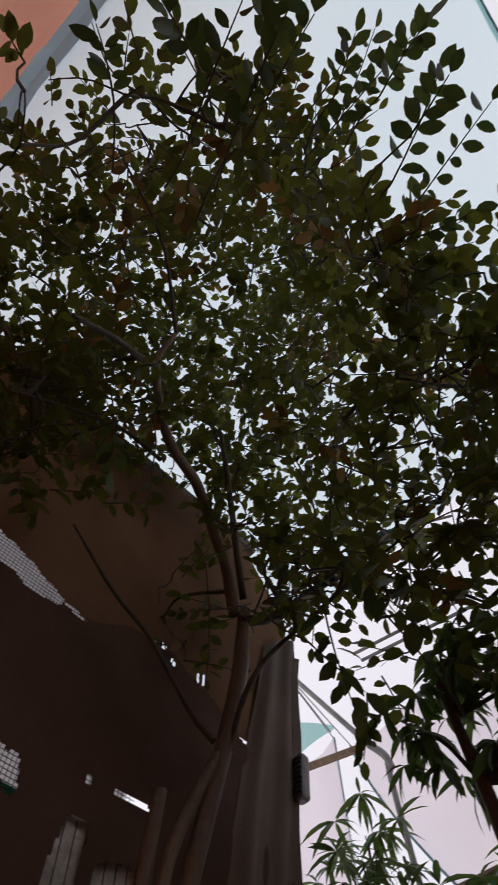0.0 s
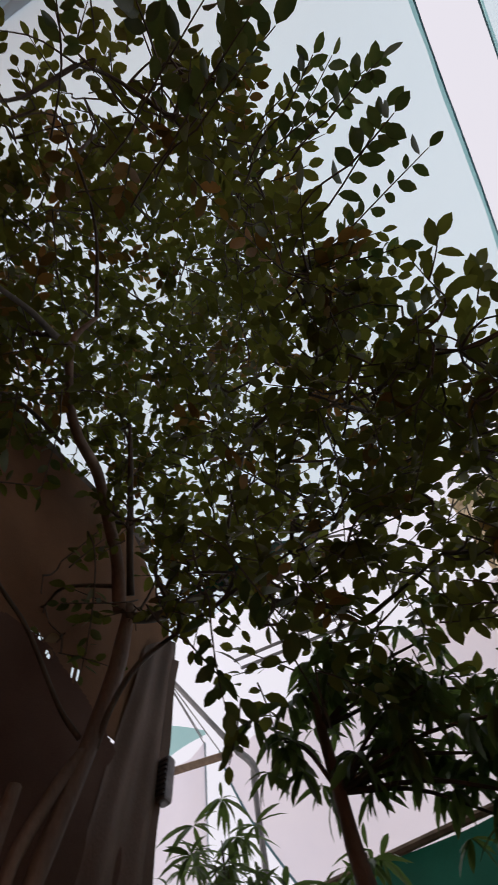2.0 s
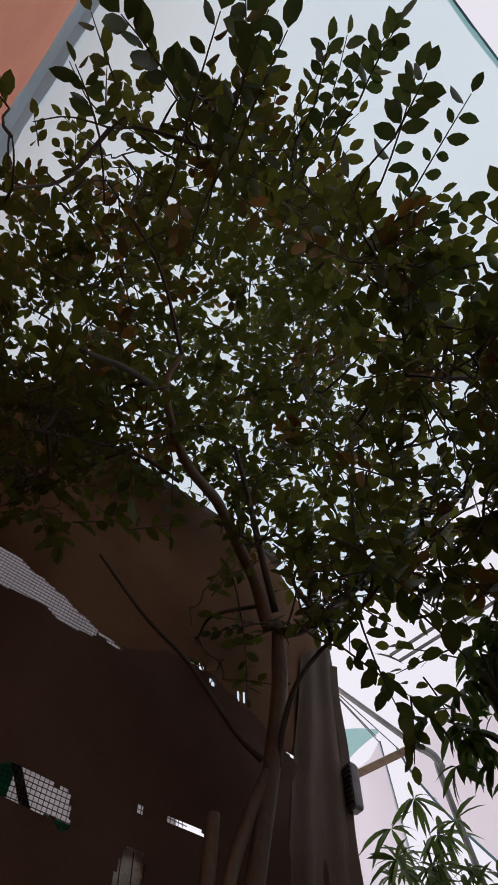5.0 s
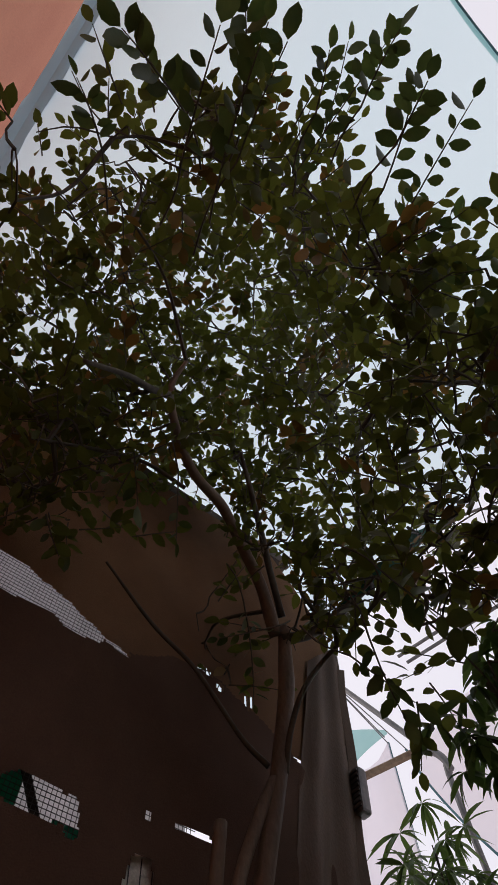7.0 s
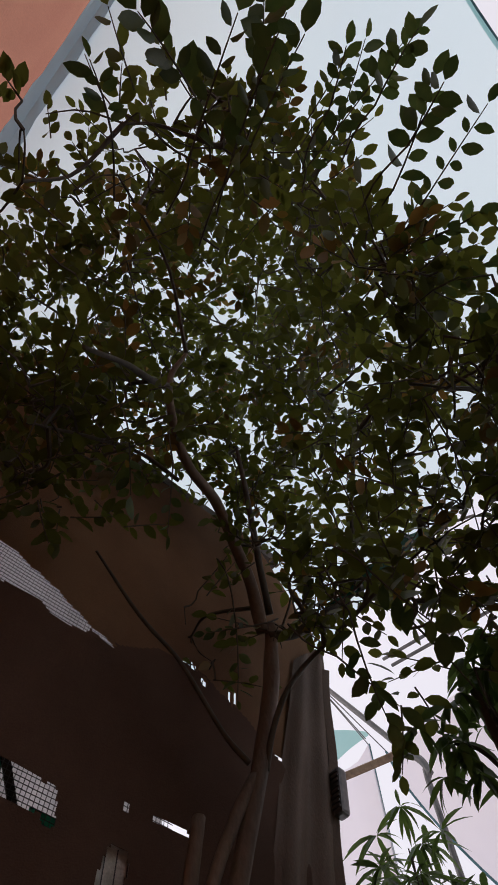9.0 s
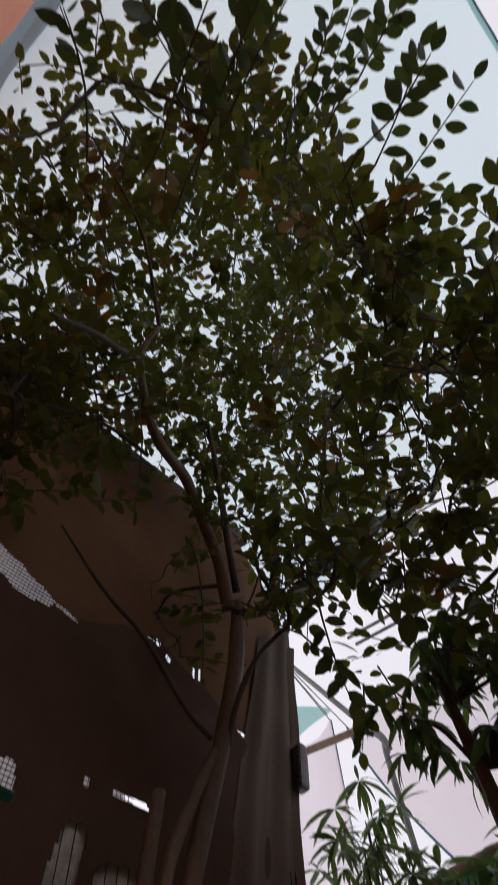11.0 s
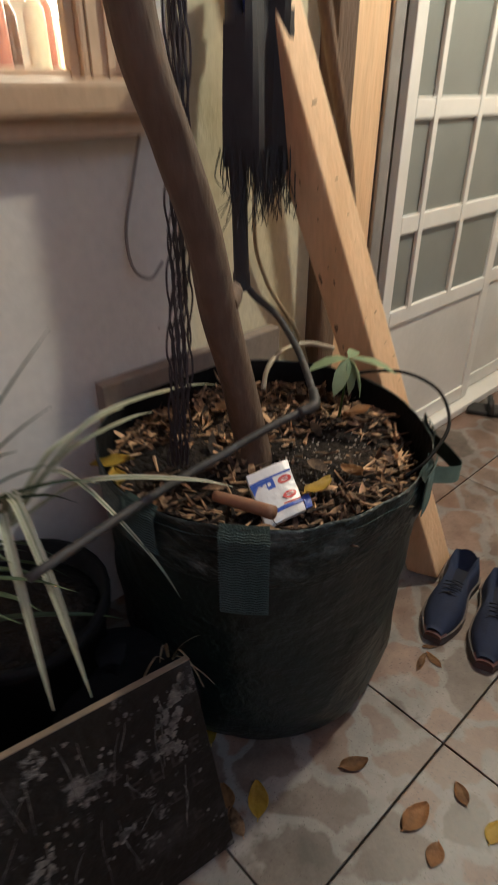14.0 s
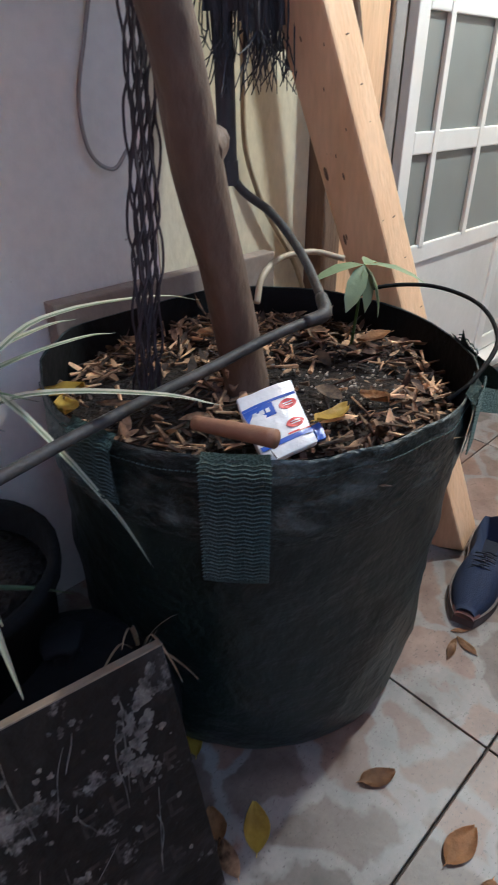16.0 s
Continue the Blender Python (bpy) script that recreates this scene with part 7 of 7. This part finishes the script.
deck_pot(3.04, 1.60, 0.175, 0.35, M["bag"], "dark green fabric grow bag on the deck", "grow_bag_small")
deck_pot(2.86, 2.36, 0.07, 0.20, M["black_plastic"], "black plastic plant pot at the deck's edge")
for x, y, r, h, hi, lean, n, leaf, seed in (
        (3.14, 2.21, 0.065, 0.1, 0.86, (0.0, 0.05), 20, 0.094, 31),
        (3.12, 1.96, 0.065, 0.1, 0.67, (0.02, -0.02), 17, 0.102, 32),
        (3.36, 2.44, 0.08, 0.13, 1.05, (0.0, 0.05), 17, 0.109, 33),
        (2.98, 2.01, 0.055, 0.09, 0.23, (0.0, 0.0), 20, 0.080, 38),
        (3.04, 1.82, 0.06, 0.09, 0.26, (0.0, 0.0), 19, 0.087, 39),
        (3.24, 2.19, 0.07, 0.1, 0.32, (0.0, 0.0), 24, 0.094, 40),
        (2.96, 2.24, 0.055, 0.09, 0.23, (0.0, 0.0), 22, 0.073, 41),
        (3.18, 2.37, 0.06, 0.1, 0.93, (0.0, 0.02), 20, 0.094, 42),
        (3.00, 2.10, 0.05, 0.08, 0.19, (0.0, 0.0), 20, 0.073, 43),
        (3.41, 2.02, 0.08, 0.12, 0.86, (0.05, 0.0), 15, 0.109, 34),
        (3.71, 1.84, 0.08, 0.12, 0.90, (0.0, 0.05), 9, 0.116, 36),
        (3.76, 2.29, 0.13, 0.22, 0.92, (0.0, 0.05), 11, 0.116, 37),):
    deck_pot(x, y, r, h, M["black_plastic"], "black plastic plant pot on the deck")
    long_leaf_plant((x, y, deck_z(x) + h - 0.01), hi, lean, n, leaf, "potted_mango", "bushy potted plant with long pointed leaves", seed)
long_leaf_plant((2.86, 2.36, deck_z(2.86) + 0.19), 0.26, (0.02, 0.0), 4, 0.07, "potted_mango", "small thin potted plant at the deck's edge", 35, 0.5)


def leaning_tree():
    rng = np.random.default_rng(44)
    t = thing("mango_tree", "young leaning tree with long dark drooping leaves growing on the deck", "tree")
    main = [(2.96, 1.59, 2.87), (2.98, 1.64, 3.14), (2.99, 1.66, 3.39), (2.95, 1.67, 3.79)]
    part("trunk", tube(main, [0.032, 0.03, 0.026, 0.018], 10, 24, wobble=0.12), M["bark"], t, smooth=True)
    ends = [(2.95, 1.65, 3.79), (2.84, 1.49, 3.74), (3.05, 1.35, 3.72), (2.84, 1.77, 3.56), (3.13, 1.72, 3.66), (2.89, 1.22, 3.54), (3.13, 1.17, 3.39), (3.01, 1.39, 3.44), (3.29, 1.39, 3.59), (2.93, 0.99, 3.34), (3.21, 1.02, 3.19),
            (3.2, 1.30, 3.78), (3.12, 1.18, 3.92), (3.22, 1.08, 3.68), (3.26, 1.30, 3.40), (3.1, 1.48, 3.56), (3.3, 1.2, 3.25)]
    tw, lv = bmesh.new(), Leaves()
    for e in ends:
        e = Vector(e)
        a = Vector(main[2]) if e.z < 3.64 else Vector((2.97, 1.66, 3.64))
        tube([a, a.lerp(e, 0.5) + Vector((0, 0, 0.06)), e], [0.01, 0.008, 0.005], 6, 8, tw, caps=False)
        for w in range(9):
            c = e + rand_dir(rng) * rng.uniform(0.02, 0.19)
            for i in range(int(rng.integers(6, 10))):
                an = rng.uniform(0, 6.28)
                d = Vector((math.cos(an), math.sin(an), rng.uniform(-1.6, 0.15)))
                ln = 0.132 * rng.uniform(0.6, 1.15)
                lv.blade(c, d, (Vector((0, 0, 1)) + rand_dir(rng) * 0.4).normalized(), ln, ln * rng.uniform(0.22, 0.3), rng.uniform(0.2, 0.5), 0.25)
    part("branch", tw, M["twig"], t)
    ob = new("crown", lv.mesh("crown", M["mango"]))
    ob.parent = t
    tagged(ob, "long dark drooping leaves", kind="stuff")
    return t


leaning_tree()


def green_fence():
    t = thing("net_fence", "green shade net fence along the deck with a wooden top rail", "fence")
    part("net", sheet(-2.3, 2.72, deck_z(4.2), 3.78, 0.06, lambda y, z: (4.2 + 0.02 * math.sin(y * 5) + 0.012 * noise.noise(Vector((y * 4, z * 4, 0))), y, z)), M["green_net"], t, smooth=True)
    part("top_rail", tube([(4.18, -2.3, 3.80), (4.18, 0.5, 3.80), (4.18, 2.75, 3.79)], [0.022, 0.022], 7), M["old_wood"], t)
    for y in (2.7, 1.2, -0.3, -1.8):
        part("post", tube([(4.23, y, deck_z(4.23)), (4.23, y, 3.82)], [0.022, 0.022], 7), M["old_wood"], t)
    t2 = thing("green_cloth", "loose piece of green shade net hung above the fence", "shade cloth")
    part("cloth", sheet(0.75, 1.2, 4.0, 4.42, 0.05, lambda y, z: (4.25 + 0.2 * (z - 4.2), y, z + 0.08 * math.sin(y * 9)), lambda y, z: z < 4.05 + abs(y - 0.95) * 0.5), M["green_net"], t2, smooth=True)
    part("cord", tube([(4.22, 0.95, 3.80), (4.26, 0.95, 4.15)], [0.004, 0.004], 5, 3), M["steel"], t2)


green_fence()


def sheet_box():
    """The small ribbed box on the sheet's edge post."""
    t = thing("junction_box", "small ribbed grey box fixed to the edge post", "junction box")
    m = pose(3.045, 2.50, 3.84, 0, 4, 0)
    b = box(-0.028, -0.03, -0.11, 0.028, 0.03, 0.11, 0.016)
    bmesh.ops.transform(b, matrix=m, verts=b.verts)
    part("body", b, M["steel"], t)
    for k in range(8):
        b = box(-0.034, -0.024, -0.088 + k * 0.024, -0.026, 0.024, -0.076 + k * 0.024, 0.003)
        bmesh.ops.transform(b, matrix=m, verts=b.verts)
        part("rib", b, M["dark_pipe"], t)


sheet_box()


def rolled_net():
    """Shade net rolled up along the limb over the deck."""
    t = thing("rolled_net", "dark green shade net rolled along a limb over the deck", "shade net")
    line = [(2.60, 2.01, 4.31), (2.70, 1.93, 4.44), (2.875, 1.81, 4.70), (3.05, 1.75, 4.95), (3.2, 1.70, 5.15)]
    part("roll", tube(line, [0.014, 0.032, 0.040, 0.034, 0.02], 10, 60, wobble=0.6), M["green_net"], t, smooth=True)
    for k in (1, 2, 3):
        a, b = Vector(line[k]), Vector(line[k]) + Vector((0.012, -0.008, 0.014))
        part("tie", tube([a, b], [0.044, 0.044], 10, 3), M["steel"], t)
    return t


rolled_net()


def mesh_screen():
    """Square wire mesh behind the torn sheet."""
    t = thing("wire_screen", "square wire mesh screen behind the torn sheet", "screen")
    for k in range(92):
        x = 0.6 + k * 0.02
        part("wire", box(x - 0.0014, 2.905, 3.04, x + 0.0014, 2.907, 4.7), M["mesh_wire"], t)
    for k in range(82):
        z = 3.06 + k * 0.02
        part("wire", box(0.6, 2.9, z - 0.0014, 2.44, 2.902, z + 0.0014), M["mesh_wire"], t)
    part("hanger", box(0.6, 2.9, 4.7, 2.44, 2.91, 5.0), M["dark_pipe"], t)
    part("foot", box(0.6, 2.895, 2.501, 2.44, 2.905, 3.05), M["dark_wood"], t)
    part("green_panel", box(1.2, 3.3, 3.63, 1.80, 3.31, 3.93), M["green_cloth"], t)
    part("green_panel", box(1.98, 3.3, 3.63, 2.25, 3.31, 3.72), M["green_cloth"], t)
    part("slat", box(-0.02, 3.28, 0, 0.02, 3.29, 0.5, m=pose(1.98, 0, 3.55, 0, -32, 0)), M["dark_wood"], t)


mesh_screen()


def eave_clutter():
    """Offcuts and slats wedged between the beam and the deck."""
    for x0, y0, z0, x1, y1, z1, rz, lb in ((2.62, 2.30, 2.40, 2.67, 2.52, 2.44, 4, "dark slat wedged under the deck's edge"), (2.77, 2.00, 2.40, 2.85, 2.10, 2.47, -8, "short dark block over the beam"),
                                           (2.62, 2.0, 2.36, 2.67, 2.48, 2.40, -6, "long dark slat lying by the beam")):
        bm = box(x0 - (x0 + x1) / 2, y0 - (y0 + y1) / 2, z0, x1 - (x0 + x1) / 2, y1 - (y0 + y1) / 2, z1, 0.004)
        ob = part("offcut", bm, M["old_wood"])
        ob.matrix_world = pose((x0 + x1) / 2 + 0.02, (y0 + y1) / 2, 0, 0, 0, rz)
        tagged(ob, lb, "timber", "offcuts on the beam")


eave_clutter()
tagged(part("seed_tray", box(2.90, 1.95, deck_z(2.90) + 0.004, 3.0, 2.06, deck_z(2.90) + 0.12, 0.006), M["white_pvc"]), "small white plastic seed tray on the deck", "tray")
tagged(part("seed_tray", box(2.88, 1.80, deck_z(2.88) + 0.004, 2.95, 1.86, deck_z(2.88) + 0.10, 0.006), M["white_pvc"]), "small white plastic seed tray on the deck", "tray")

tiles()
